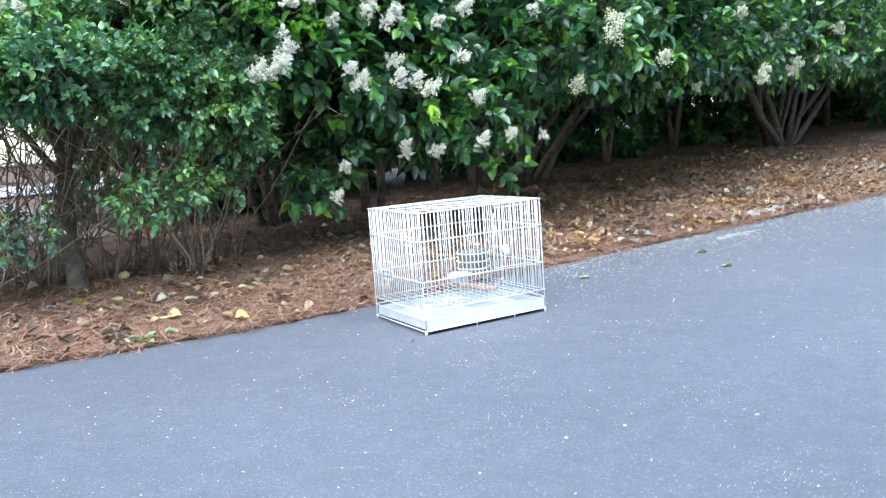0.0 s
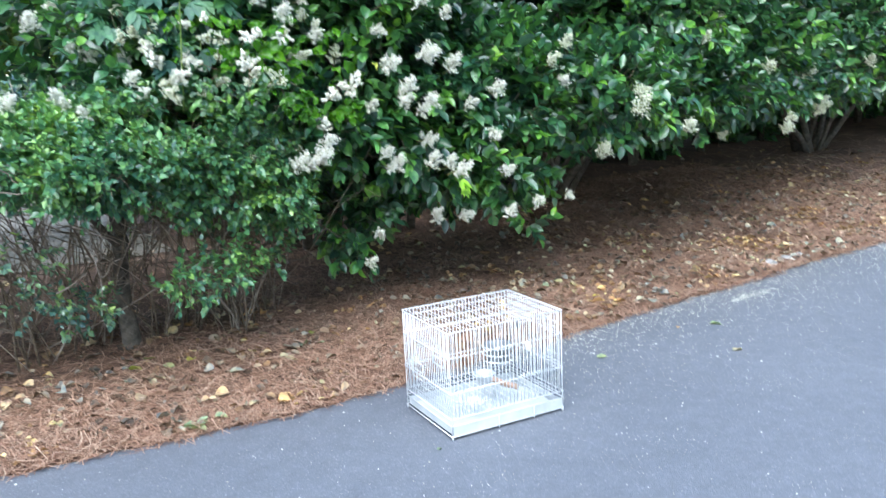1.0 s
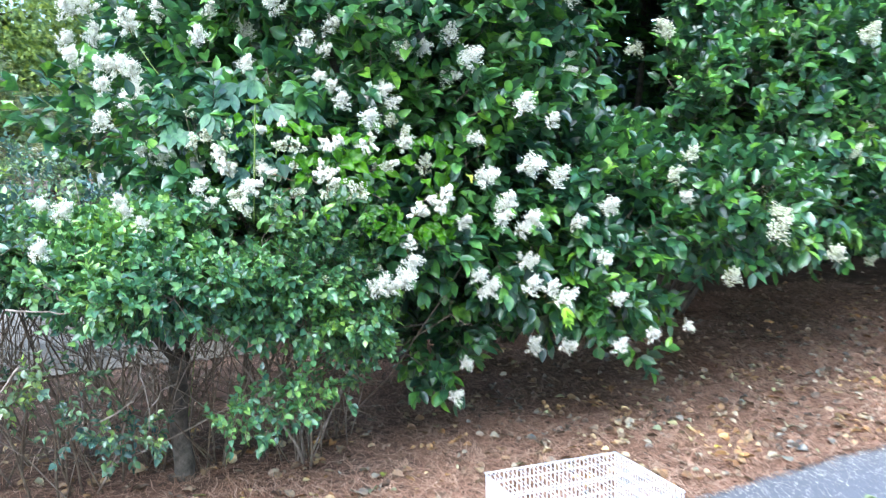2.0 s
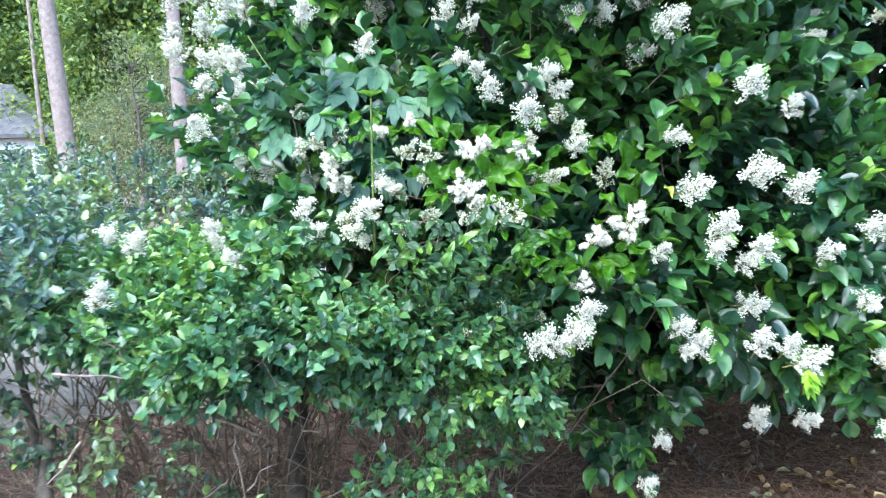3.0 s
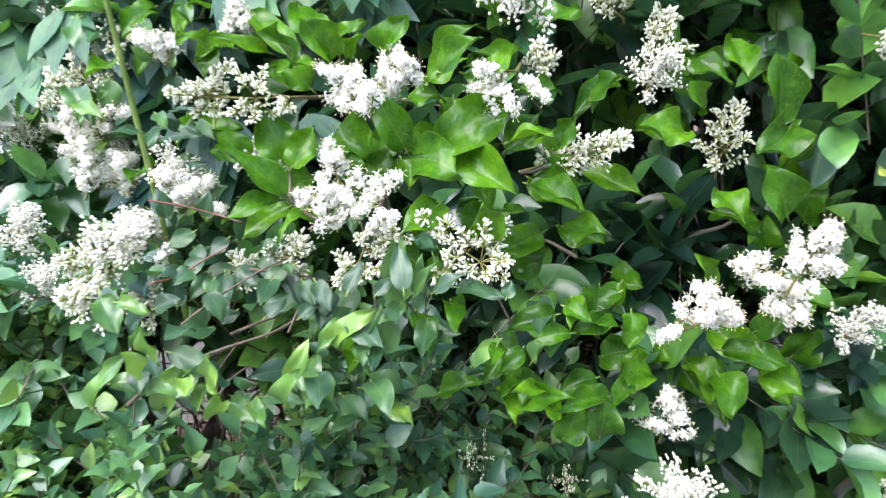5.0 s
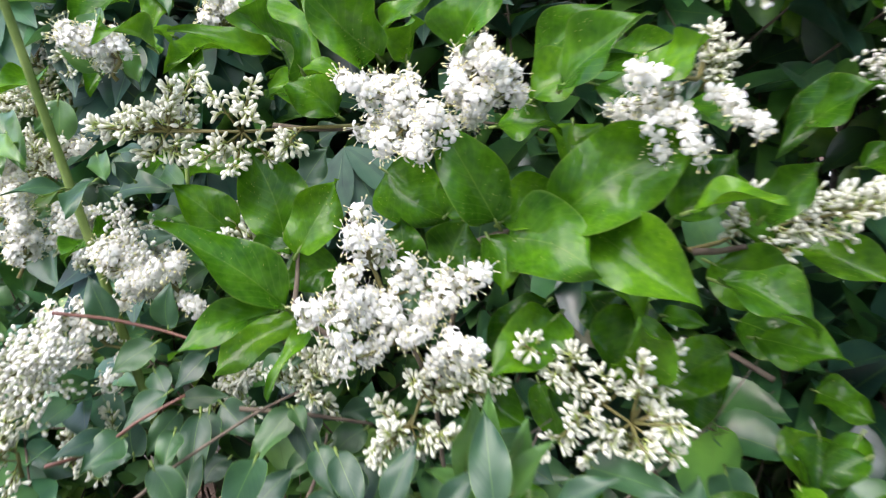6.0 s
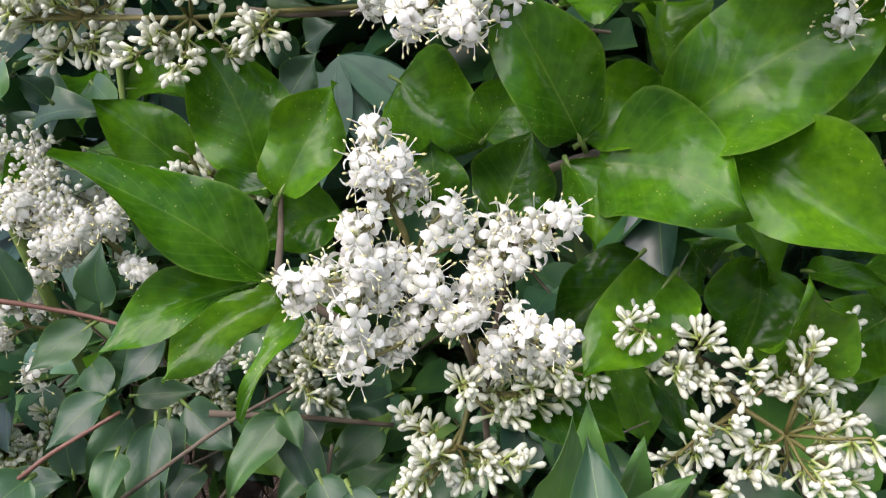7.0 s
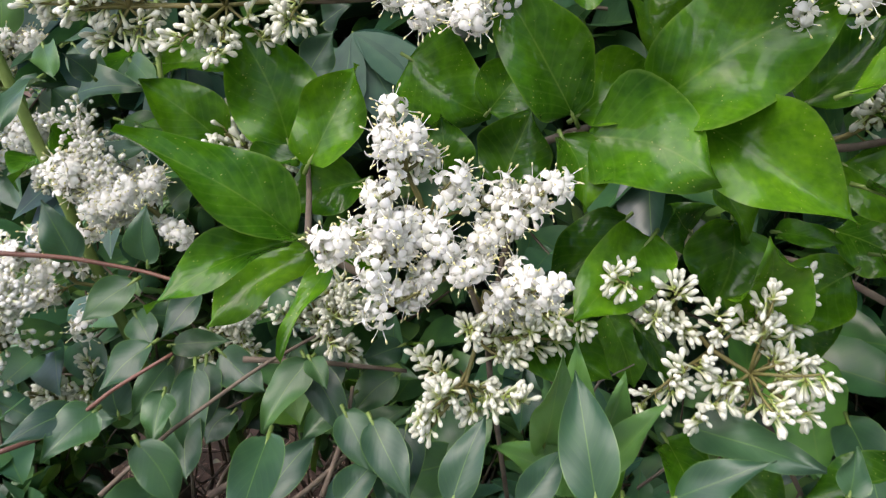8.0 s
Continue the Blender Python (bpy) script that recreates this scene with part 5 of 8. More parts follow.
blade(main_shrub, (-0.4638, 3.9388, 1.4935), (-0.4327, 3.9304, 1.4242), 0.0260, 0.62, M_HERO)
blade(main_shrub, (-0.4158, 3.9071, 1.4286), (-0.3752, 3.8940, 1.3786), 0.0223, 0.62, M_HERO)
blade(main_shrub, (-0.3803, 3.8834, 1.3867), (-0.3632, 3.8568, 1.4482), 0.0240, 0.62, M_HERO)
blade(main_shrub, (-0.3398, 3.8896, 1.3708), (-0.3655, 3.8632, 1.3079), 0.0256, 0.62, M_HERO)
blade(main_shrub, (-0.5251, 3.4303, 1.3233), (-0.4722, 3.4310, 1.3019), 0.0151, 0.62, M_HERO)
blade(main_shrub, (-0.5256, 3.5545, 1.3231), (-0.4550, 3.5580, 1.3014), 0.0155, 0.62, M_HERO)
blade(main_shrub, (-0.5779, 3.6110, 1.2538), (-0.5208, 3.6101, 1.2359), 0.0233, 0.62, M_HERO)
blade(main_shrub, (-0.5231, 3.5868, 1.1331), (-0.5297, 3.5733, 1.1922), 0.0239, 0.62, M_HERO)
blade(main_shrub, (-0.5082, 3.5606, 1.1154), (-0.4601, 3.5590, 1.1301), 0.0200, 0.62, M_HERO)
blade(main_shrub, (-0.4764, 3.6135, 1.1047), (-0.4417, 3.6007, 1.1082), 0.0209, 0.62, M_HERO)
blade(main_shrub, (-0.4500, 3.6320, 1.0986), (-0.4016, 3.6063, 1.0620), 0.0218, 0.62, M_HERO)
blade(main_shrub, (-0.4215, 3.6703, 1.0916), (-0.3882, 3.6285, 1.0294), 0.0184, 0.62, M_HERO)
blade(main_shrub, (-0.4312, 3.7104, 1.1156), (-0.3502, 3.6956, 1.0931), 0.0212, 0.62, M_HERO)
blade(main_shrub, (-0.3830, 3.7123, 1.0852), (-0.3289, 3.6835, 1.0503), 0.0233, 0.62, M_HERO)
blade(main_shrub, (-0.4725, 3.8603, 1.2416), (-0.4003, 3.8501, 1.2176), 0.0259, 0.62, M_HERO)
blade(main_shrub, (-0.4027, 3.9119, 1.2715), (-0.3750, 3.8949, 1.3155), 0.0265, 0.62, M_HERO)
blade(main_shrub, (-0.4117, 3.8675, 1.1873), (-0.3963, 3.8535, 1.2398), 0.0217, 0.62, M_HERO)
blade(main_shrub, (-0.3556, 3.8824, 1.2278), (-0.3296, 3.8659, 1.2715), 0.0258, 0.62, M_HERO)
blade(main_shrub, (-0.5335, 3.6536, 1.1926), (-0.4899, 3.6435, 1.1817), 0.0161, 0.62, M_HERO)
blade(main_shrub, (-0.4660, 3.4518, 1.0665), (-0.4579, 3.4490, 1.1113), 0.0176, 0.62, M_HERO)
blade(main_shrub, (-0.4763, 3.3900, 1.0870), (-0.4567, 3.3920, 1.1281), 0.0151, 0.62, M_HERO)
blade(main_shrub, (-0.7029, 3.3088, 1.4497), (-0.6969, 3.2672, 1.4778), 0.0196, 0.62, M_HERO)
blade(main_shrub, (-0.6751, 3.3400, 1.4545), (-0.6744, 3.2935, 1.4862), 0.0175, 0.62, M_HERO)
blade(main_shrub, (-0.7813, 3.2724, 1.4674), (-0.7721, 3.2355, 1.4794), 0.0175, 0.62, M_HERO)
blade(main_shrub, (-0.6452, 3.3699, 1.4564), (-0.6102, 3.3608, 1.4860), 0.0165, 0.62, M_HERO)
blade(main_shrub, (-0.3750, 3.8325, 1.1441), (-0.3358, 3.8041, 1.1035), 0.0242, 0.62, M_HERO)
blade(main_shrub, (-0.3591, 3.8126, 1.0591), (-0.3211, 3.8061, 1.1049), 0.0242, 0.62, M_HERO)
blade(main_shrub, (-0.5594, 3.5362, 1.4825), (-0.5112, 3.5308, 1.4942), 0.0187, 0.62, M_HERO)
blade(main_shrub, (-0.5610, 3.4588, 1.4799), (-0.5684, 3.4194, 1.4993), 0.0170, 0.62, M_HERO)
blade(small_bush, (-0.5977, 3.3179, 1.2270), (-0.5914, 3.3089, 1.2886), 0.0075, 0.55, M_YOUNG_NEAR)
blade(small_bush, (-0.5914, 3.3242, 1.2283), (-0.5657, 3.3262, 1.2647), 0.0065, 0.55, M_YOUNG_NEAR)
blade(small_bush, (-0.6045, 3.3253, 1.2198), (-0.6168, 3.2899, 1.2507), 0.0087, 0.55, M_YOUNG_NEAR)
blade(small_bush, (-0.5921, 3.3066, 1.2270), (-0.5906, 3.2692, 1.2165), 0.0073, 0.55, M_YOUNG_NEAR)
blade(small_bush, (-0.6012, 3.3317, 1.2291), (-0.5821, 3.3287, 1.2688), 0.0067, 0.55, M_YOUNG_NEAR)
blade(small_bush, (-0.6500, 3.2897, 1.2082), (-0.6455, 3.2476, 1.1922), 0.0093, 0.55, M_YOUNG_NEAR)
blade(small_bush, (-0.7495, 3.1565, 1.1929), (-0.7417, 3.1357, 1.2290), 0.0096, 0.55, M_YOUNG_NEAR)
blade(small_bush, (-0.7329, 3.1277, 1.1932), (-0.7219, 3.1045, 1.2201), 0.0086, 0.55, M_YOUNG_NEAR)
blade(small_bush, (-0.5516, 3.3576, 1.1580), (-0.5207, 3.3624, 1.1879), 0.0088, 0.55, M_YOUNG_NEAR)
blade(small_bush, (-0.6721, 3.2322, 1.1616), (-0.6520, 3.2443, 1.2020), 0.0088, 0.55, M_YOUNG_NEAR)
blade(small_bush, (-0.6762, 3.1574, 1.1774), (-0.6692, 3.1439, 1.2138), 0.0086, 0.55, M_YOUNG_NEAR)
blade(small_bush, (-0.5154, 3.4078, 1.1517), (-0.4881, 3.4088, 1.1869), 0.0092, 0.55, M_YOUNG_NEAR)
blade(main_shrub, (-0.5152, 3.3900, 1.1707), (-0.5272, 3.3667, 1.1516), 0.0095, 0.62, M_HERO)
blade(main_shrub, (-0.5335, 3.4262, 1.1250), (-0.5327, 3.3741, 1.1265), 0.0106, 0.62, M_HERO)
blade(main_shrub, (-0.4853, 3.4382, 1.2125), (-0.4638, 3.3925, 1.1991), 0.0093, 0.62, M_HERO)
blade(small_bush, (-0.7023, 3.2948, 1.2422), (-0.6809, 3.2882, 1.2204), 0.0087, 0.67, M_SMALL_SHADED)
blade(small_bush, (-0.7257, 3.3406, 1.1273), (-0.6864, 3.3057, 1.1167), 0.0088, 0.39, M_YOUNG_NEAR)
blade(small_bush, (-0.6848, 3.3154, 1.2300), (-0.6773, 3.2866, 1.1986), 0.0121, 0.41, M_SMALL_SHADED)
blade(small_bush, (-0.5344, 3.4643, 1.2005), (-0.5054, 3.4065, 1.1798), 0.0135, 0.72, M_SMALL_SHADED)
blade(main_shrub, (-0.5550, 3.4247, 1.1171), (-0.5177, 3.3779, 1.1064), 0.0153, 0.62, M_HERO)
blade(small_bush, (-0.7922, 3.2541, 1.1963), (-0.7824, 3.2032, 1.2005), 0.0115, 0.7, M_SMALL_SHADED)
blade(main_shrub, (-0.5177, 3.4545, 1.0916), (-0.4841, 3.4027, 1.0964), 0.0091, 0.69, M_HERO)
blade(small_bush, (-0.6798, 3.3026, 1.2329), (-0.6744, 3.2923, 1.2068), 0.0085, 0.49, M_SMALL_SHADED)
blade(small_bush, (-0.6321, 3.2814, 1.2149), (-0.5831, 3.2648, 1.1969), 0.0122, 0.38, M_SMALL_SHADED)
blade(small_bush, (-0.8142, 3.1525, 1.2525), (-0.7701, 3.1422, 1.2369), 0.0084, 0.61, M_SMALL_SHADED)
blade(main_shrub, (-0.4972, 3.3574, 1.1305), (-0.4437, 3.3372, 1.1508), 0.0121, 0.62, M_HERO)
blade(main_shrub, (-0.4570, 3.5204, 1.1813), (-0.4535, 3.5044, 1.1465), 0.0141, 0.62, M_HERO)
blade(main_shrub, (-0.6572, 3.4173, 1.1861), (-0.6279, 3.3967, 1.1516), 0.0134, 0.67, M_HERO)
blade(main_shrub, (-0.5512, 3.4179, 1.1436), (-0.5407, 3.4066, 1.1135), 0.0120, 0.69, M_HERO)
blade(main_shrub, (-0.4866, 3.4972, 1.1127), (-0.5148, 3.4639, 1.1036), 0.0124, 0.70, M_HERO)
blade(small_bush, (-0.8159, 3.1956, 1.1345), (-0.7682, 3.2114, 1.1566), 0.0116, 0.68, M_SMALL_SHADED)
blade(main_shrub, (-0.5482, 3.4157, 1.1214), (-0.5075, 3.4335, 1.1188), 0.0130, 0.62, M_HERO)
blade(small_bush, (-0.7318, 3.1849, 1.2180), (-0.7224, 3.1470, 1.2224), 0.0102, 0.44, M_SMALL_SHADED)
blade(small_bush, (-0.6152, 3.2833, 1.1568), (-0.5759, 3.2563, 1.1420), 0.0121, 0.58, M_SMALL_SHADED)
blade(small_bush, (-0.7526, 3.2269, 1.1328), (-0.7409, 3.1930, 1.1308), 0.0088, 0.69, M_YOUNG_NEAR)
blade(main_shrub, (-0.4695, 3.5231, 1.2011), (-0.4920, 3.5029, 1.1855), 0.0108, 0.62, M_HERO)
blade(small_bush, (-0.6984, 3.2508, 1.2530), (-0.6666, 3.2057, 1.2420), 0.0092, 0.68, M_SMALL_SHADED)
blade(small_bush, (-0.7706, 3.1597, 1.2368), (-0.7383, 3.1253, 1.2303), 0.0092, 0.54, M_SMALL_SHADED)
blade(main_shrub, (-0.5268, 3.3610, 1.1802), (-0.5130, 3.3282, 1.1719), 0.0073, 0.75, M_HERO)
blade(small_bush, (-0.7018, 3.1466, 1.1901), (-0.6791, 3.1294, 1.1826), 0.0075, 0.47, M_YOUNG_NEAR)
blade(small_bush, (-0.8050, 3.2801, 1.2235), (-0.7813, 3.2582, 1.2025), 0.0099, 0.47, M_SMALL_SHADED)
blade(small_bush, (-0.6835, 3.2925, 1.2436), (-0.6562, 3.2823, 1.2196), 0.0087, 0.46, M_SMALL_SHADED)
blade(small_bush, (-0.6769, 3.3396, 1.0949), (-0.6762, 3.2890, 1.0970), 0.0097, 0.41, M_SMALL_SHADED)
blade(small_bush, (-0.6427, 3.3722, 1.1100), (-0.6704, 3.3373, 1.1434), 0.0130, 0.52, M_YOUNG_NEAR)
blade(main_shrub, (-0.4422, 3.4183, 1.1251), (-0.4545, 3.3497, 1.1374), 0.0130, 0.62, M_HERO)
blade(small_bush, (-0.8029, 3.1893, 1.2054), (-0.7777, 3.1506, 1.2094), 0.0075, 0.39, M_YOUNG_NEAR)
blade(small_bush, (-0.7753, 3.2533, 1.1209), (-0.7311, 3.2457, 1.1086), 0.0097, 0.63, M_YOUNG_NEAR)
blade(small_bush, (-0.7842, 3.2128, 1.1571), (-0.7689, 3.2050, 1.1281), 0.0107, 0.61, M_SMALL_SHADED)
blade(main_shrub, (-0.5940, 3.3891, 1.2109), (-0.5547, 3.3404, 1.1998), 0.0114, 0.62, M_HERO)
blade(main_shrub, (-0.4795, 3.4080, 1.2109), (-0.4496, 3.4047, 1.2008), 0.0087, 0.62, M_HERO)
blade(main_shrub, (-0.4235, 3.4241, 1.1364), (-0.4151, 3.3656, 1.1386), 0.0096, 0.71, M_HERO)
blade(small_bush, (-0.7170, 3.2012, 1.1678), (-0.6901, 3.1442, 1.1976), 0.0126, 0.56, M_SMALL_SHADED)
blade(small_bush, (-0.7767, 3.1594, 1.1627), (-0.7192, 3.1651, 1.1673), 0.0085, 0.39, M_YOUNG_NEAR)
blade(small_bush, (-0.6853, 3.3526, 1.1174), (-0.6262, 3.3664, 1.1110), 0.0136, 0.37, M_SMALL_SHADED)
blade(small_bush, (-0.7997, 3.1832, 1.1849), (-0.7602, 3.1660, 1.1738), 0.0077, 0.52, M_SMALL_SHADED)
blade(small_bush, (-0.7683, 3.2325, 1.2397), (-0.7539, 3.2363, 1.2093), 0.0099, 0.48, M_SMALL_SHADED)
blade(small_bush, (-0.7636, 3.1333, 1.2512), (-0.7374, 3.1450, 1.2427), 0.0071, 0.37, M_YOUNG_NEAR)
blade(main_shrub, (-0.4706, 3.4042, 1.1867), (-0.4999, 3.3802, 1.1828), 0.0095, 0.68, M_HERO)
blade(main_shrub, (-0.5052, 3.4422, 1.1920), (-0.5411, 3.4109, 1.1835), 0.0142, 0.69, M_HERO)
blade(small_bush, (-0.7942, 3.1403, 1.2521), (-0.7720, 3.1377, 1.2214), 0.0122, 0.57, M_YOUNG_NEAR)
blade(main_shrub, (-0.4767, 3.3628, 1.1450), (-0.4773, 3.3008, 1.1634), 0.0080, 0.62, M_HERO)
blade(small_bush, (-0.7768, 3.1534, 1.1861), (-0.7598, 3.1443, 1.1659), 0.0097, 0.42, M_SMALL_SHADED)
blade(small_bush, (-0.6983, 3.3624, 1.2237), (-0.7002, 3.3351, 1.1855), 0.0145, 0.54, M_SMALL_SHADED)
blade(small_bush, (-0.7463, 3.1871, 1.1796), (-0.7205, 3.1644, 1.1684), 0.0087, 0.54, M_YOUNG_NEAR)
blade(small_bush, (-0.7218, 3.2476, 1.1372), (-0.6635, 3.2459, 1.1418), 0.0093, 0.38, M_SMALL_SHADED)
blade(small_bush, (-0.7776, 3.1759, 1.1539), (-0.7624, 3.1631, 1.1361), 0.0078, 0.68, M_SMALL_SHADED)
blade(main_shrub, (-0.5887, 3.4644, 1.1567), (-0.5581, 3.4514, 1.1288), 0.0142, 0.75, M_HERO)
blade(main_shrub, (-0.4472, 3.4374, 1.1929), (-0.4742, 3.4069, 1.1854), 0.0103, 0.66, M_HERO)
blade(small_bush, (-0.7289, 3.2362, 1.1331), (-0.6836, 3.2130, 1.1295), 0.0076, 0.56, M_YOUNG_NEAR)
blade(main_shrub, (-0.6546, 3.3145, 1.1867), (-0.6347, 3.2748, 1.1688), 0.0134, 0.62, M_HERO)
blade(small_bush, (-0.7101, 3.3081, 1.1586), (-0.6885, 3.2721, 1.1357), 0.0131, 0.44, M_YOUNG_NEAR)
blade(small_bush, (-0.6749, 3.3671, 1.0986), (-0.6163, 3.3445, 1.0970), 0.0117, 0.41, M_YOUNG_NEAR)
blade(small_bush, (-0.6219, 3.2765, 1.1942), (-0.6009, 3.2573, 1.1786), 0.0073, 0.5, M_SMALL_SHADED)
blade(small_bush, (-0.7105, 3.2811, 1.1553), (-0.7230, 3.2338, 1.1609), 0.0119, 0.65, M_SMALL_SHADED)
blade(small_bush, (-0.7408, 3.1645, 1.2014), (-0.7003, 3.1805, 1.1874), 0.0104, 0.54, M_SMALL_SHADED)
blade(main_shrub, (-0.4786, 3.5481, 1.2052), (-0.4923, 3.5323, 1.1735), 0.0128, 0.62, M_HERO)
blade(small_bush, (-0.7390, 3.1872, 1.1650), (-0.7171, 3.1669, 1.1508), 0.0090, 0.75, M_YOUNG_NEAR)
blade(small_bush, (-0.5991, 3.3544, 1.1972), (-0.5817, 3.3168, 1.1749), 0.0107, 0.56, M_YOUNG_NEAR)
blade(small_bush, (-0.8185, 3.2051, 1.1566), (-0.7779, 3.2362, 1.1562), 0.0118, 0.37, M_YOUNG_NEAR)
blade(main_shrub, (-0.5524, 3.4081, 1.1552), (-0.5572, 3.3826, 1.1317), 0.0101, 0.63, M_HERO)
blade(small_bush, (-0.8051, 3.1456, 1.1692), (-0.7740, 3.1646, 1.1675), 0.0097, 0.68, M_YOUNG_NEAR)
blade(small_bush, (-0.6680, 3.2786, 1.1446), (-0.6380, 3.2235, 1.1524), 0.0093, 0.4, M_YOUNG_NEAR)
blade(main_shrub, (-0.4715, 3.4362, 1.1879), (-0.4292, 3.4129, 1.1988), 0.0103, 0.62, M_HERO)
blade(main_shrub, (-0.6337, 3.4153, 1.0996), (-0.5841, 3.4288, 1.1182), 0.0132, 0.63, M_HERO)
blade(small_bush, (-0.6119, 3.2906, 1.1869), (-0.5890, 3.2555, 1.1805), 0.0078, 0.54, M_SMALL_SHADED)
blade(main_shrub, (-0.4971, 3.3628, 1.1487), (-0.4909, 3.3419, 1.1359), 0.0073, 0.63, M_HERO)
blade(small_bush, (-0.6863, 3.3536, 1.1927), (-0.7069, 3.3055, 1.2010), 0.0128, 0.67, M_SMALL_SHADED)
blade(small_bush, (-0.5780, 3.3749, 1.2285), (-0.5226, 3.3753, 1.2254), 0.0120, 0.72, M_SMALL_SHADED)
blade(small_bush, (-0.6639, 3.2654, 1.1610), (-0.6280, 3.2239, 1.1500), 0.0129, 0.74, M_SMALL_SHADED)
blade(small_bush, (-0.6727, 3.3062, 1.1269), (-0.6297, 3.2944, 1.1120), 0.0108, 0.53, M_SMALL_SHADED)
blade(main_shrub, (-0.9686, 3.3691, 1.4922), (-0.9723, 3.3299, 1.4596), 0.0158, 0.62, M_HERO)
blade(main_shrub, (-0.9001, 3.4091, 1.4898), (-0.8819, 3.3427, 1.4709), 0.0152, 0.62, M_HERO)
blade(small_bush, (-0.9671, 3.3724, 1.4908), (-0.9478, 3.3597, 1.4566), 0.0104, 0.66, M_SMALL_SHADED)
blade(main_shrub, (-1.0054, 3.3917, 1.5394), (-1.0034, 3.3395, 1.5060), 0.0187, 0.62, M_HERO)
blade(main_shrub, (-0.9011, 3.4719, 1.5419), (-0.8890, 3.4863, 1.5064), 0.0146, 0.65, M_HERO)
blade(main_shrub, (-0.8894, 3.3729, 1.4799), (-0.8741, 3.3456, 1.4476), 0.0124, 0.62, M_HERO)
blade(small_bush, (-0.9544, 3.3368, 1.5150), (-0.9138, 3.3086, 1.4759), 0.0103, 0.59, M_SMALL_SHADED)
blade(main_shrub, (-0.8992, 3.4928, 1.5432), (-0.9081, 3.4878, 1.5059), 0.0121, 0.62, M_HERO)
blade(small_bush, (-0.8559, 3.4481, 1.5051), (-0.8537, 3.4207, 1.5227), 0.0073, 0.42, M_SMALL_SHADED)
blade(small_bush, (-0.9315, 3.3437, 1.4862), (-0.9261, 3.3483, 1.4611), 0.0079, 0.44, M_YOUNG_NEAR)
blade(small_bush, (-0.8855, 3.4201, 1.5051), (-0.8418, 3.4288, 1.5175), 0.0114, 0.33, M_YOUNG_NEAR)
blade(main_shrub, (-0.9437, 3.3890, 1.5349), (-0.9424, 3.3710, 1.4981), 0.0125, 0.62, M_HERO)
blade(main_shrub, (-0.9209, 3.4780, 1.5462), (-0.9101, 3.4886, 1.5060), 0.0159, 0.62, M_HERO)
blade(small_bush, (-0.9472, 3.3179, 1.5398), (-0.9010, 3.3300, 1.5507), 0.0111, 0.39, M_SMALL_SHADED)
blade(small_bush, (-0.9619, 3.3943, 1.5465), (-0.9223, 3.3779, 1.5122), 0.0096, 0.62, M_SMALL_SHADED)
blade(small_bush, (-0.9978, 3.2831, 1.5215), (-0.9649, 3.2502, 1.4855), 0.0112, 0.61, M_YOUNG_NEAR)
blade(main_shrub, (-0.9699, 3.4517, 1.5377), (-0.9386, 3.3904, 1.5419), 0.0120, 0.62, M_HERO)
blade(small_bush, (-0.9674, 3.4829, 1.4905), (-0.9187, 3.5225, 1.4854), 0.0150, 0.44, M_SMALL_SHADED)
blade(small_bush, (-1.0537, 3.2903, 1.3716), (-1.0485, 3.2760, 1.3324), 0.0153, 0.44, M_SMALL_SHADED)
blade(small_bush, (-1.0626, 3.3456, 1.3817), (-1.0488, 3.2852, 1.3629), 0.0154, 0.56, M_YOUNG_NEAR)
blade(main_shrub, (-0.9517, 3.3253, 1.3519), (-0.9161, 3.2669, 1.3431), 0.0132, 0.69, M_HERO)
blade(small_bush, (-0.9768, 3.3736, 1.3595), (-0.9272, 3.3876, 1.3400), 0.0118, 0.34, M_SMALL_SHADED)
blade(main_shrub, (-0.9650, 3.2965, 1.4688), (-0.9410, 3.2442, 1.4544), 0.0123, 0.62, M_HERO)
blade(small_bush, (-1.0373, 3.3404, 1.4564), (-1.0419, 3.3338, 1.4138), 0.0147, 0.67, M_SMALL_SHADED)
blade(small_bush, (-1.0502, 3.3576, 1.3633), (-1.0371, 3.3580, 1.3256), 0.0132, 0.34, M_SMALL_SHADED)
blade(small_bush, (-0.9791, 3.3930, 1.4566), (-0.9541, 3.3623, 1.4147), 0.0120, 0.66, M_SMALL_SHADED)
blade(main_shrub, (-0.9595, 3.3869, 1.4102), (-0.9337, 3.3477, 1.3767), 0.0142, 0.62, M_HERO)
blade(small_bush, (-0.9233, 3.3158, 1.4678), (-0.8808, 3.2705, 1.4848), 0.0111, 0.52, M_YOUNG_NEAR)
blade(main_shrub, (-0.9536, 3.3921, 1.3938), (-0.8994, 3.4171, 1.3917), 0.0153, 0.62, M_HERO)
blade(small_bush, (-1.0445, 3.2894, 1.4456), (-0.9943, 3.2827, 1.4065), 0.0150, 0.54, M_YOUNG_NEAR)
runner(small_bush, [(-0.8062, 3.2071, 1.3288), (-0.7904, 3.2310, 1.3216), (-0.7721, 3.2524, 1.3116), (-0.7469, 3.2677, 1.3009)], 0.0010, M_REDSTEM)
runner(small_bush, [(-0.8038, 3.2271, 1.2044), (-0.7931, 3.2622, 1.2240), (-0.7720, 3.3051, 1.2452), (-0.7572, 3.3317, 1.2547)], 0.0011, M_TWIG)
runner(small_bush, [(-0.7778, 3.1797, 1.2575), (-0.7726, 3.2007, 1.2578), (-0.7651, 3.2124, 1.2642), (-0.7580, 3.2224, 1.2715), (-0.7455, 3.2439, 1.2811)], 0.0010, M_REDSTEM)
runner(small_bush, [(-0.7864, 3.2719, 1.1849), (-0.7764, 3.2963, 1.1910), (-0.7719, 3.3280, 1.1929)], 0.0017, M_TWIG)
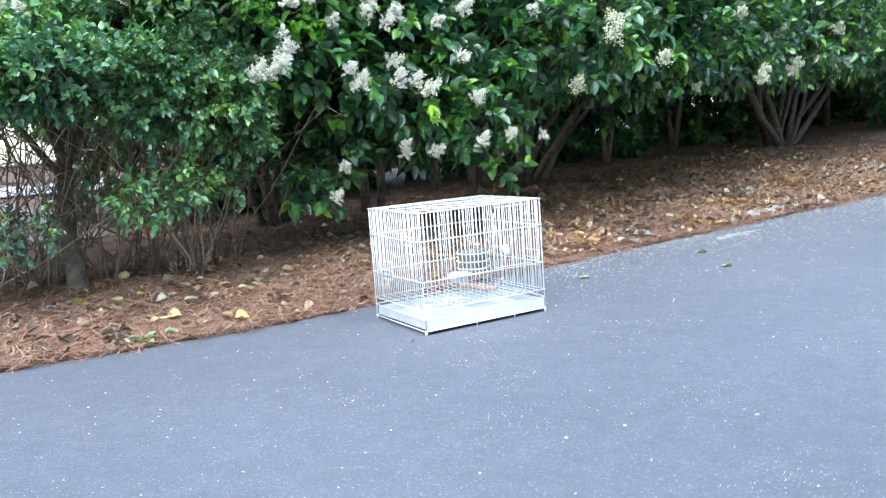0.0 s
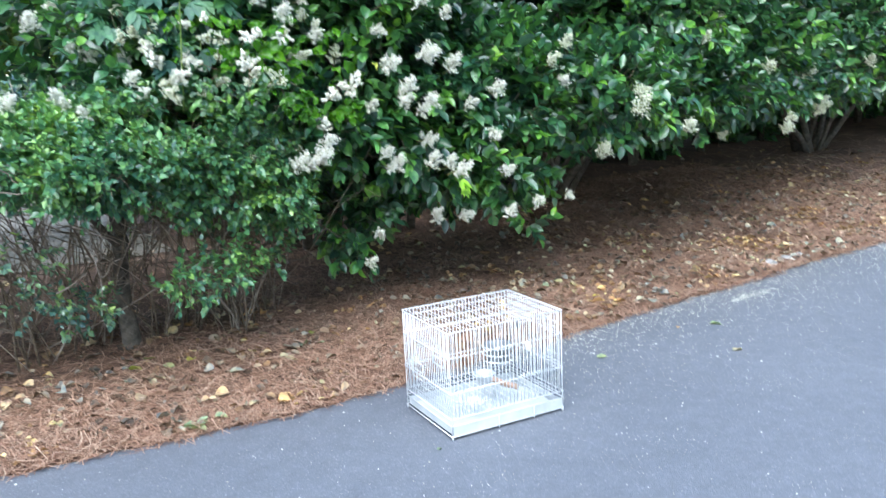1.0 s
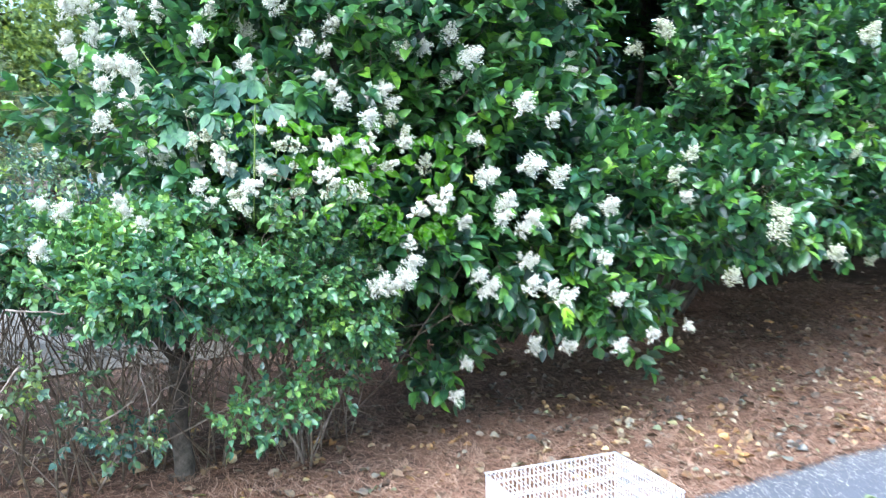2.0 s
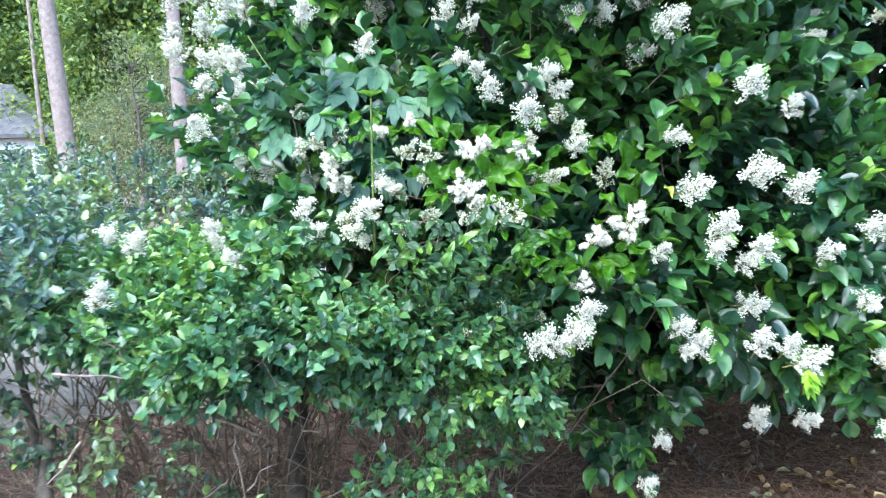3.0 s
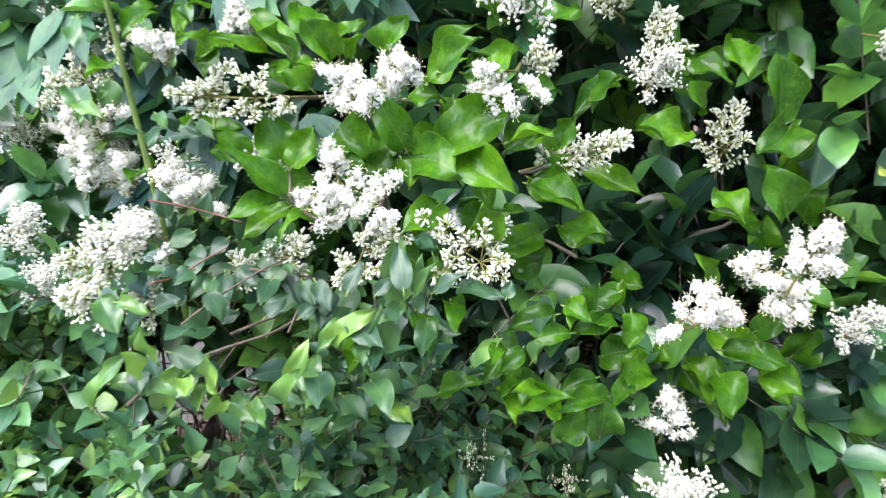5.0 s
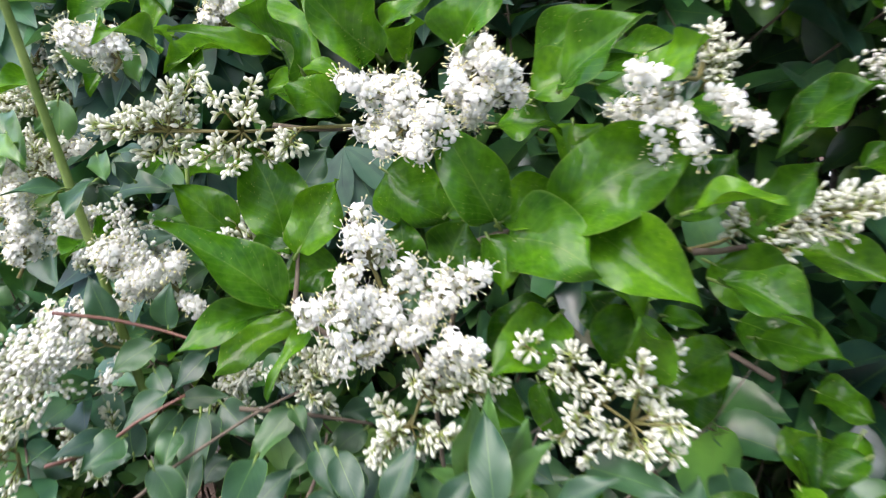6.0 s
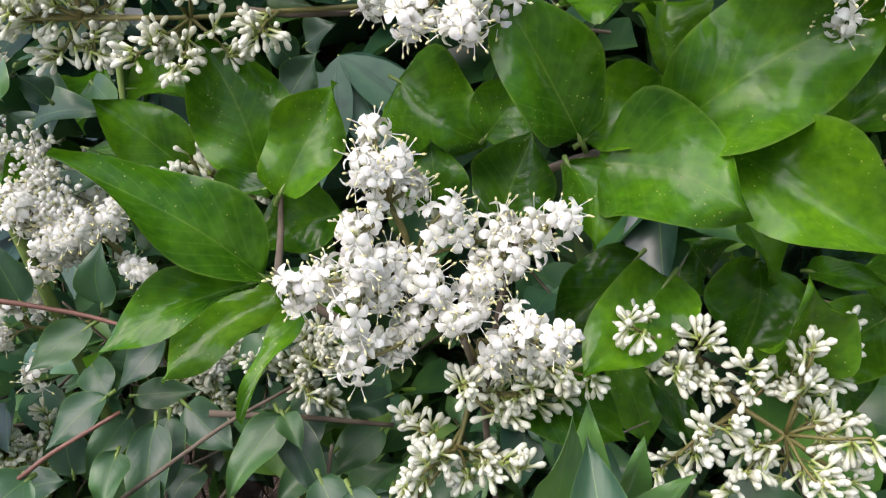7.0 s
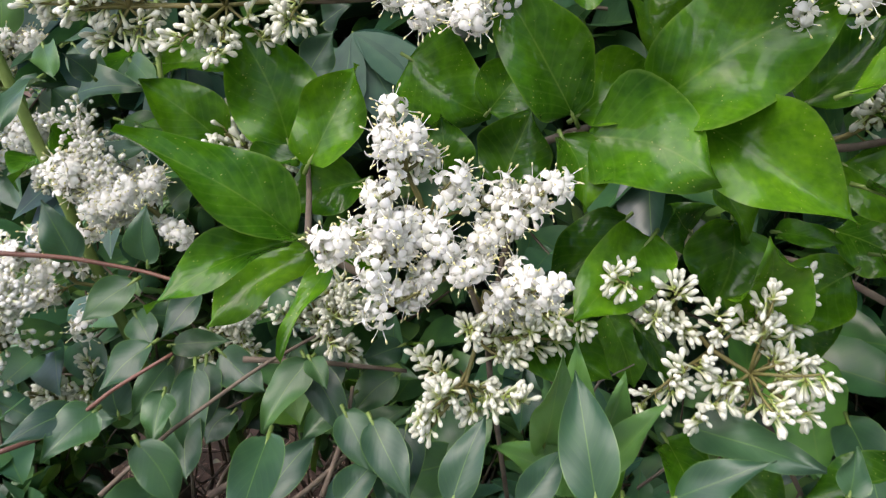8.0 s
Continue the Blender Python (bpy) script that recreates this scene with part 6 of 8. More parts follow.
runner(small_bush, [(-0.8322, 3.3253, 1.4342), (-0.8370, 3.3215, 1.4040), (-0.8377, 3.3209, 1.3869)], 0.0018, M_GREENSTEM)
runner(main_shrub, [(-0.6588, 3.3867, 1.3439), (-0.6379, 3.3798, 1.3504), (-0.6270, 3.3770, 1.3539), (-0.6207, 3.3804, 1.3553), (-0.5914, 3.3782, 1.3654)], 0.0017, M_TWIG)
runner(main_shrub, [(-0.5564, 3.4742, 1.3307), (-0.5424, 3.4766, 1.3311), (-0.5228, 3.4680, 1.3363)], 0.0021, M_TWIG)
runner(small_bush, [(-0.7868, 3.3062, 1.2459), (-0.7587, 3.3379, 1.2368), (-0.7352, 3.3724, 1.2230)], 0.0015, M_TWIG)
runner(main_shrub, [(-0.6868, 3.3194, 1.2925), (-0.7017, 3.3024, 1.3087), (-0.7071, 3.2918, 1.3210), (-0.7089, 3.2818, 1.3254)], 0.0018, M_TWIG)
runner(main_shrub, [(-0.6621, 3.3519, 1.2525), (-0.6500, 3.3304, 1.2839), (-0.6409, 3.3140, 1.3003)], 0.0015, M_TWIG)
runner(main_shrub, [(-0.7071, 3.2918, 1.3210), (-0.7208, 3.3081, 1.3359), (-0.7345, 3.3224, 1.3505)], 0.0014, M_TWIG)
runner(main_shrub, [(-0.5388, 3.5690, 1.2256), (-0.5723, 3.5699, 1.2420), (-0.6036, 3.5654, 1.2488)], 0.0021, M_TWIG)
runner(small_bush, [(-0.7348, 3.3017, 1.1847), (-0.7362, 3.3255, 1.2115), (-0.7391, 3.3355, 1.2286)], 0.0013, M_TWIG)
runner(main_shrub, [(-0.5586, 3.3952, 1.2423), (-0.5475, 3.4366, 1.1710)], 0.0015, M_TWIG)
runner(main_shrub, [(-0.6431, 3.3764, 1.3479), (-0.6696, 3.3838, 1.3028), (-0.6779, 3.3695, 1.2485), (-0.6922, 3.3971, 1.1397)], 0.0018, M_TWIG)
blade(main_shrub, (-0.5940, 3.3852, 1.3629), (-0.5248, 3.4123, 1.4010), 0.0250, 0.93, M_HERO)
blade(main_shrub, (-0.5857, 3.3913, 1.3591), (-0.5175, 3.3928, 1.3189), 0.0203, 0.93, M_HERO)
blade(main_shrub, (-0.6157, 3.3649, 1.3535), (-0.5609, 3.3637, 1.3387), 0.0228, 0.93, M_HERO)
blade(main_shrub, (-0.6196, 3.3636, 1.3621), (-0.6306, 3.3340, 1.4172), 0.0169, 0.75, M_HERO)
blade(main_shrub, (-0.6237, 3.3730, 1.3602), (-0.5944, 3.3951, 1.3785), 0.0153, 0.70, M_HERO)
blade(main_shrub, (-0.6227, 3.3592, 1.3543), (-0.6085, 3.3513, 1.3261), 0.0121, 0.62, M_HERO)
blade(main_shrub, (-0.6523, 3.3560, 1.3329), (-0.6379, 3.3623, 1.3656), 0.0162, 0.75, M_HERO)
blade(main_shrub, (-0.6802, 3.3529, 1.3348), (-0.6794, 3.3537, 1.3643), 0.0123, 0.70, M_HERO)
blade(main_shrub, (-0.6106, 3.4606, 1.4339), (-0.5576, 3.4727, 1.4088), 0.0122, 0.62, M_HERO)
blade(main_shrub, (-0.6390, 3.4351, 1.4266), (-0.6045, 3.4568, 1.4529), 0.0160, 0.62, M_HERO)
blade(main_shrub, (-0.6614, 3.4263, 1.4119), (-0.6247, 3.4435, 1.4110), 0.0158, 0.62, M_HERO)
blade(main_shrub, (-0.6347, 3.4749, 1.4111), (-0.6257, 3.4623, 1.3812), 0.0167, 0.70, M_HERO)
blade(main_shrub, (-0.7165, 3.3493, 1.4511), (-0.7312, 3.3089, 1.4438), 0.0097, 0.62, M_HERO)
blade(main_shrub, (-0.7296, 3.3588, 1.4247), (-0.7552, 3.3300, 1.4502), 0.0160, 0.70, M_HERO)
blade(main_shrub, (-0.7165, 3.3061, 1.3500), (-0.6983, 3.3239, 1.3897), 0.0147, 0.75, M_HERO)
blade(main_shrub, (-0.7417, 3.3191, 1.3542), (-0.7553, 3.3079, 1.4121), 0.0204, 0.75, M_HERO)
blade(main_shrub, (-0.7775, 3.3097, 1.3573), (-0.7957, 3.2824, 1.3910), 0.0142, 0.70, M_HERO)
blade(main_shrub, (-0.7978, 3.3127, 1.3579), (-0.8152, 3.2879, 1.3708), 0.0084, 0.62, M_HERO)
blade(main_shrub, (-0.5526, 3.4380, 1.3551), (-0.5234, 3.4579, 1.3928), 0.0160, 0.70, M_HERO)
blade(main_shrub, (-0.5752, 3.5125, 1.4153), (-0.5347, 3.5326, 1.4129), 0.0123, 0.62, M_HERO)
blade(main_shrub, (-0.5508, 3.4660, 1.3551), (-0.5188, 3.4567, 1.3712), 0.0119, 0.62, M_HERO)
blade(main_shrub, (-0.7606, 3.4298, 1.3856), (-0.7176, 3.4448, 1.3517), 0.0262, 0.80, M_HERO)
blade(main_shrub, (-0.7130, 3.4360, 1.3545), (-0.6901, 3.4482, 1.3815), 0.0171, 0.80, M_HERO)
blade(main_shrub, (-0.7041, 3.2848, 1.3237), (-0.7318, 3.2325, 1.3795), 0.0166, 0.62, M_HERO)
blade(main_shrub, (-0.7063, 3.2829, 1.3234), (-0.7301, 3.2266, 1.3108), 0.0101, 0.62, M_HERO)
blade(main_shrub, (-0.7182, 3.3034, 1.3135), (-0.7410, 3.2577, 1.2897), 0.0131, 0.62, M_HERO)
blade(main_shrub, (-0.6924, 3.2911, 1.3127), (-0.6903, 3.2525, 1.2886), 0.0055, 0.62, M_HERO)
blade(main_shrub, (-0.7162, 3.3383, 1.3363), (-0.7386, 3.3035, 1.3254), 0.0141, 0.70, M_HERO)
blade(main_shrub, (-0.7291, 3.3124, 1.3514), (-0.7444, 3.2916, 1.3459), 0.0088, 0.62, M_HERO)
blade(main_shrub, (-0.5851, 3.4477, 1.2994), (-0.5879, 3.4268, 1.2591), 0.0259, 0.85, M_HERO)
blade(main_shrub, (-0.6271, 3.4214, 1.3043), (-0.6506, 3.3869, 1.2752), 0.0171, 0.75, M_HERO)
blade(main_shrub, (-0.6522, 3.3509, 1.2701), (-0.6053, 3.3633, 1.2495), 0.0159, 0.65, M_HERO)
blade(main_shrub, (-0.5422, 3.4928, 1.2663), (-0.5726, 3.4487, 1.2465), 0.0181, 0.70, M_HERO)
blade(main_shrub, (-0.6108, 3.3955, 1.2617), (-0.5909, 3.3913, 1.2375), 0.0069, 0.62, M_HERO)
blade(main_shrub, (-0.6097, 3.4579, 1.2900), (-0.6129, 3.4467, 1.3056), 0.0150, 0.70, M_HERO)
blade(main_shrub, (-0.5822, 3.4877, 1.2258), (-0.5474, 3.5069, 1.2391), 0.0222, 0.70, M_HERO)
blade(main_shrub, (-0.5905, 3.4429, 1.3201), (-0.5732, 3.4422, 1.2926), 0.0111, 0.62, M_HERO)
blade(main_shrub, (-0.6532, 3.4480, 1.2427), (-0.6332, 3.4400, 1.2057), 0.0130, 0.62, M_HERO)
blade(main_shrub, (-0.5667, 3.4548, 1.2947), (-0.5352, 3.4413, 1.2967), 0.0069, 0.62, M_HERO)
blade(main_shrub, (-0.7183, 3.3438, 1.2938), (-0.7368, 3.3284, 1.3149), 0.0129, 0.70, M_HERO)
blade(small_bush, (-0.8194, 3.2776, 1.2598), (-0.8298, 3.2478, 1.2416), 0.0091, 0.60, M_SMALL_SHADED)
blade(small_bush, (-0.8458, 3.2853, 1.2691), (-0.8265, 3.2806, 1.2539), 0.0085, 0.60, M_SMALL_SHADED)
blade(small_bush, (-0.8143, 3.3025, 1.2408), (-0.8041, 3.2852, 1.2080), 0.0124, 0.80, M_SMALL_SHADED)
blade(small_bush, (-0.8088, 3.3084, 1.2451), (-0.7790, 3.3113, 1.2268), 0.0107, 0.70, M_SMALL_SHADED)
blade(small_bush, (-0.7489, 3.3184, 1.2480), (-0.7570, 3.2877, 1.2208), 0.0099, 0.60, M_SMALL_SHADED)
blade(small_bush, (-0.7418, 3.3124, 1.2529), (-0.7258, 3.3067, 1.2434), 0.0056, 0.50, M_SMALL_SHADED)
blade(small_bush, (-0.8466, 3.2897, 1.2861), (-0.8579, 3.2599, 1.2706), 0.0096, 0.70, M_SMALL_SHADED)
blade(small_bush, (-0.8186, 3.3098, 1.2769), (-0.8253, 3.2831, 1.2588), 0.0085, 0.60, M_SMALL_SHADED)
blade(small_bush, (-0.8148, 3.2806, 1.3019), (-0.8066, 3.2802, 1.3313), 0.0081, 0.80, M_SMALL_SHADED)
blade(small_bush, (-0.7717, 3.3513, 1.2430), (-0.7583, 3.3373, 1.2129), 0.0087, 0.70, M_SMALL_SHADED)
blade(small_bush, (-0.7536, 3.3835, 1.2126), (-0.7656, 3.3527, 1.1956), 0.0109, 0.70, M_SMALL_SHADED)
blade(small_bush, (-0.7587, 3.3527, 1.2122), (-0.7705, 3.3225, 1.1967), 0.0104, 0.70, M_SMALL_SHADED)
blade(small_bush, (-0.7776, 3.3758, 1.1636), (-0.7524, 3.3885, 1.1908), 0.0108, 0.70, M_SMALL_SHADED)
blade(small_bush, (-0.8528, 3.2632, 1.3031), (-0.8563, 3.2544, 1.3365), 0.0096, 0.80, M_SMALL_SHADED)
blade(small_bush, (-0.8769, 3.2801, 1.2038), (-0.8719, 3.2783, 1.2372), 0.0109, 0.70, M_SMALL_SHADED)
blade(small_bush, (-0.8382, 3.2956, 1.2386), (-0.8420, 3.2696, 1.2152), 0.0087, 0.60, M_SMALL_SHADED)
blade(small_bush, (-0.7988, 3.3341, 1.2594), (-0.7688, 3.3462, 1.2715), 0.0087, 0.60, M_SMALL_SHADED)
blade(small_bush, (-0.8534, 3.3144, 1.2543), (-0.8584, 3.2970, 1.2628), 0.0085, 0.60, M_SMALL_SHADED)
blade(small_bush, (-0.8664, 3.3080, 1.1797), (-0.8731, 3.2932, 1.2018), 0.0108, 0.70, M_SMALL_SHADED)
blade(small_bush, (-0.8637, 3.3140, 1.2368), (-0.8281, 3.3285, 1.2411), 0.0081, 0.60, M_SMALL_SHADED)
blade(small_bush, (-0.8412, 3.3321, 1.1914), (-0.8437, 3.3102, 1.1784), 0.0108, 0.70, M_SMALL_SHADED)
blade(small_bush, (-0.7651, 3.4030, 1.2208), (-0.7752, 3.3783, 1.2190), 0.0089, 0.60, M_SMALL_SHADED)
blade(small_bush, (-0.8709, 3.2470, 1.2096), (-0.8408, 3.2590, 1.2208), 0.0101, 0.70, M_SMALL_SHADED)
blade(small_bush, (-0.7902, 3.3767, 1.2456), (-0.7943, 3.3558, 1.2400), 0.0081, 0.60, M_SMALL_SHADED)
blade(small_bush, (-0.9281, 3.3262, 1.4095), (-0.9006, 3.3270, 1.3903), 0.0108, 0.80, M_SMALL_SHADED)
blade(small_bush, (-0.9051, 3.3381, 1.3864), (-0.8817, 3.3453, 1.3995), 0.0083, 0.80, M_SMALL_SHADED)
blade(small_bush, (-0.9230, 3.3189, 1.3708), (-0.9258, 3.3056, 1.3874), 0.0108, 0.80, M_SMALL_SHADED)
blade(small_bush, (-0.8349, 3.4198, 1.3788), (-0.8153, 3.4276, 1.4049), 0.0120, 0.85, M_SMALL_SHADED)
blade(small_bush, (-0.8296, 3.4330, 1.4088), (-0.8091, 3.4369, 1.4191), 0.0100, 0.85, M_SMALL_SHADED)
blade(small_bush, (-0.8340, 3.4269, 1.4001), (-0.8379, 3.4126, 1.4164), 0.0100, 0.80, M_SMALL_SHADED)
blade(small_bush, (-0.8794, 3.3075, 1.3912), (-0.8810, 3.2948, 1.4058), 0.0075, 0.70, M_SMALL_SHADED)
blade(small_bush, (-0.9289, 3.3198, 1.3458), (-0.9000, 3.3265, 1.3423), 0.0098, 0.70, M_SMALL_SHADED)
blade(small_bush, (-0.8785, 3.3380, 1.3130), (-0.8546, 3.3460, 1.3279), 0.0096, 0.70, M_SMALL_SHADED)
runner(main_shrub, [(-0.7608, 3.3340, 1.4217), (-0.7422, 3.3480, 1.4177), (-0.7201, 3.3656, 1.4161)], 0.0016, M_TWIG)
runner(main_shrub, [(-0.5880, 3.5078, 1.2645), (-0.5724, 3.5183, 1.2569), (-0.5610, 3.5250, 1.2481)], 0.0014, M_TWIG)
runner(main_shrub, [(-0.6184, 3.3747, 1.3549), (-0.5982, 3.3939, 1.3635), (-0.5899, 3.3995, 1.3596)], 0.0013, M_TWIG)
spray(main_shrub, "open", [(-0.6481, 3.3317, 1.2830), (-0.6538, 3.3250, 1.3040), (-0.6616, 3.3170, 1.3264), (-0.6658, 3.3116, 1.3475), (-0.6677, 3.3089, 1.3713)], [((-0.6616, 3.3170, 1.3264), (-0.6759, 3.2728, 1.3260)), ((-0.6616, 3.3170, 1.3264), (-0.6806, 3.2895, 1.3238)), ((-0.6538, 3.3250, 1.3040), (-0.6152, 3.3370, 1.3397)), ((-0.6616, 3.3170, 1.3264), (-0.6319, 3.3437, 1.3365)), ((-0.6481, 3.3317, 1.2830), (-0.6085, 3.3216, 1.3051)), ((-0.6481, 3.3317, 1.2830), (-0.6251, 3.3290, 1.3044)), ((-0.6538, 3.3250, 1.3040), (-0.6626, 3.2862, 1.2991)), ((-0.6538, 3.3250, 1.3040), (-0.6663, 3.3047, 1.3003)), ((-0.6616, 3.3170, 1.3264), (-0.6610, 3.2820, 1.3164)), ((-0.6538, 3.3250, 1.3040), (-0.6540, 3.3069, 1.3096)), ((-0.6538, 3.3250, 1.3040), (-0.6372, 3.3104, 1.3106)), ((-0.6538, 3.3250, 1.3040), (-0.6412, 3.3301, 1.3166)), ((-0.6658, 3.3116, 1.3475), (-0.6614, 3.2891, 1.3409)), ((-0.6538, 3.3250, 1.3040), (-0.6316, 3.3317, 1.3311)), ((-0.6658, 3.3116, 1.3475), (-0.6599, 3.3072, 1.3620)), ((-0.6658, 3.3116, 1.3475), (-0.6655, 3.3208, 1.3518)), ((-0.6658, 3.3116, 1.3475), (-0.6615, 3.2953, 1.3620)), ((-0.6616, 3.3170, 1.3264), (-0.6504, 3.3197, 1.3426)), ((-0.6616, 3.3170, 1.3264), (-0.6468, 3.3061, 1.3226)), ((-0.6616, 3.3170, 1.3264), (-0.6665, 3.3115, 1.3233)), ((-0.6616, 3.3170, 1.3264), (-0.6593, 3.2881, 1.3319)), ((-0.6481, 3.3317, 1.2830), (-0.6323, 3.3217, 1.2996))], 0.0075, 601, 0.0075, 2)
spray(main_shrub, "open", [(-0.6138, 3.3891, 1.4281), (-0.6324, 3.3623, 1.4254), (-0.6433, 3.3423, 1.4251), (-0.6515, 3.3253, 1.4290)], [((-0.6433, 3.3423, 1.4251), (-0.6612, 3.3032, 1.4370)), ((-0.6433, 3.3423, 1.4251), (-0.6638, 3.3223, 1.4385)), ((-0.6433, 3.3423, 1.4251), (-0.6523, 3.3152, 1.4079)), ((-0.6433, 3.3423, 1.4251), (-0.6707, 3.3228, 1.4170)), ((-0.6433, 3.3423, 1.4251), (-0.6346, 3.3186, 1.4043)), ((-0.6433, 3.3423, 1.4251), (-0.6330, 3.3421, 1.4100)), ((-0.6324, 3.3623, 1.4254), (-0.6167, 3.3540, 1.4544)), ((-0.6324, 3.3623, 1.4254), (-0.6330, 3.3607, 1.4505)), ((-0.6138, 3.3891, 1.4281), (-0.6071, 3.3495, 1.4449)), ((-0.6138, 3.3891, 1.4281), (-0.6113, 3.3640, 1.4298)), ((-0.6324, 3.3623, 1.4254), (-0.6153, 3.3494, 1.4260)), ((-0.6433, 3.3423, 1.4251), (-0.6555, 3.3395, 1.4377)), ((-0.6433, 3.3423, 1.4251), (-0.6299, 3.3260, 1.4219)), ((-0.6433, 3.3423, 1.4251), (-0.6538, 3.3267, 1.4190)), ((-0.6324, 3.3623, 1.4254), (-0.6247, 3.3435, 1.4353)), ((-0.6324, 3.3623, 1.4254), (-0.6293, 3.3575, 1.4194))], 0.0085, 602, 0.0075, 3)
spray(main_shrub, "bud", [(-0.7180, 3.3649, 1.4184), (-0.7395, 3.3387, 1.4189), (-0.7621, 3.3116, 1.4191), (-0.7896, 3.2809, 1.4219), (-0.8142, 3.2533, 1.4277)], [((-0.7896, 3.2809, 1.4219), (-0.8038, 3.2458, 1.4262)), ((-0.7896, 3.2809, 1.4219), (-0.8103, 3.2603, 1.4206)), ((-0.7896, 3.2809, 1.4219), (-0.7992, 3.2618, 1.4329)), ((-0.7896, 3.2809, 1.4219), (-0.8020, 3.2749, 1.4081)), ((-0.7896, 3.2809, 1.4219), (-0.7738, 3.2754, 1.4454)), ((-0.7896, 3.2809, 1.4219), (-0.7794, 3.2934, 1.4523)), ((-0.7896, 3.2809, 1.4219), (-0.7827, 3.2766, 1.4370)), ((-0.7896, 3.2809, 1.4219), (-0.7854, 3.2933, 1.4273)), ((-0.7621, 3.3116, 1.4191), (-0.7554, 3.2896, 1.4400)), ((-0.7621, 3.3116, 1.4191), (-0.7533, 3.3133, 1.4435)), ((-0.7621, 3.3116, 1.4191), (-0.7511, 3.2946, 1.4006)), ((-0.7621, 3.3116, 1.4191), (-0.7689, 3.3027, 1.4083)), ((-0.7395, 3.3387, 1.4189), (-0.7212, 3.3112, 1.4098)), ((-0.7621, 3.3116, 1.4191), (-0.7428, 3.3129, 1.4037)), ((-0.7621, 3.3116, 1.4191), (-0.7626, 3.2864, 1.4066)), ((-0.7896, 3.2809, 1.4219), (-0.7904, 3.2849, 1.4093)), ((-0.7621, 3.3116, 1.4191), (-0.7403, 3.2997, 1.4291)), ((-0.7896, 3.2809, 1.4219), (-0.7974, 3.2733, 1.4301))], 0.0085, 603, 0.0085, 2)
spray(main_shrub, "bud", [(-0.6574, 3.3454, 1.2880), (-0.6546, 3.3335, 1.2698), (-0.6536, 3.3210, 1.2548), (-0.6596, 3.3032, 1.2413)], [((-0.6574, 3.3454, 1.2880), (-0.6082, 3.3416, 1.2824)), ((-0.6546, 3.3335, 1.2698), (-0.6241, 3.3463, 1.2707)), ((-0.6546, 3.3335, 1.2698), (-0.6282, 3.3342, 1.2769)), ((-0.6536, 3.3210, 1.2548), (-0.6715, 3.3159, 1.2632)), ((-0.6536, 3.3210, 1.2548), (-0.6252, 3.3192, 1.2538)), ((-0.6536, 3.3210, 1.2548), (-0.6418, 3.3253, 1.2488)), ((-0.6536, 3.3210, 1.2548), (-0.6549, 3.3061, 1.2557)), ((-0.6546, 3.3335, 1.2698), (-0.6464, 3.3383, 1.2695)), ((-0.6546, 3.3335, 1.2698), (-0.6426, 3.3140, 1.2841)), ((-0.6546, 3.3335, 1.2698), (-0.6381, 3.3329, 1.2644)), ((-0.6536, 3.3210, 1.2548), (-0.6605, 3.2990, 1.2476)), ((-0.6536, 3.3210, 1.2548), (-0.6526, 3.3249, 1.2416)), ((-0.6574, 3.3454, 1.2880), (-0.6152, 3.3363, 1.2838))], 0.0068, 604, 0.0105, 2)
spray(main_shrub, "bud", [(-0.5883, 3.3857, 1.2780), (-0.5718, 3.3860, 1.2607), (-0.5565, 3.3880, 1.2521), (-0.5366, 3.3920, 1.2376)], [((-0.5883, 3.3857, 1.2780), (-0.5960, 3.3467, 1.3016)), ((-0.5883, 3.3857, 1.2780), (-0.5947, 3.3656, 1.2905)), ((-0.5883, 3.3857, 1.2780), (-0.5853, 3.3600, 1.2813)), ((-0.5565, 3.3880, 1.2521), (-0.5445, 3.4152, 1.2835)), ((-0.5565, 3.3880, 1.2521), (-0.5461, 3.3830, 1.2868)), ((-0.5718, 3.3860, 1.2607), (-0.5559, 3.3925, 1.2744)), ((-0.5883, 3.3857, 1.2780), (-0.5791, 3.3679, 1.2910)), ((-0.5718, 3.3860, 1.2607), (-0.5930, 3.3629, 1.2412)), ((-0.5718, 3.3860, 1.2607), (-0.5737, 3.3523, 1.2597)), ((-0.5883, 3.3857, 1.2780), (-0.5792, 3.3725, 1.2713)), ((-0.5718, 3.3860, 1.2607), (-0.5645, 3.3762, 1.2789)), ((-0.5565, 3.3880, 1.2521), (-0.5587, 3.3891, 1.2353)), ((-0.5565, 3.3880, 1.2521), (-0.5291, 3.3881, 1.2573)), ((-0.5565, 3.3880, 1.2521), (-0.5406, 3.3999, 1.2571)), ((-0.5565, 3.3880, 1.2521), (-0.5679, 3.3623, 1.2416)), ((-0.5565, 3.3880, 1.2521), (-0.5504, 3.4016, 1.2543)), ((-0.5565, 3.3880, 1.2521), (-0.5414, 3.3738, 1.2432)), ((-0.5565, 3.3880, 1.2521), (-0.5635, 3.3790, 1.2501))], 0.0085, 605, 0.0085, 2)
head(small_bush, "open", (-0.8564, 3.3216, 1.3076), (-0.8636, 3.2764, 1.3464), 20, 0.70, 501)
head(small_bush, "open", (-0.8984, 3.3089, 1.2763), (-0.9116, 3.2571, 1.3037), 20, 0.70, 502)
head(small_bush, "bud", (-0.9364, 3.2531, 1.2329), (-0.9536, 3.2069, 1.2671), 20, 0.80, 503)
head(small_bush, "bud", (-0.9231, 3.2201, 1.2031), (-0.9249, 3.1819, 1.2269), 20, 0.65, 507)
head(small_bush, "bud", (-0.9419, 3.3010, 1.1918), (-0.9361, 3.2650, 1.2082), 20, 0.55, 508)
head(small_bush, "bud", (-0.8833, 3.3687, 1.2141), (-0.8567, 3.3573, 1.2339), 20, 0.50, 509)
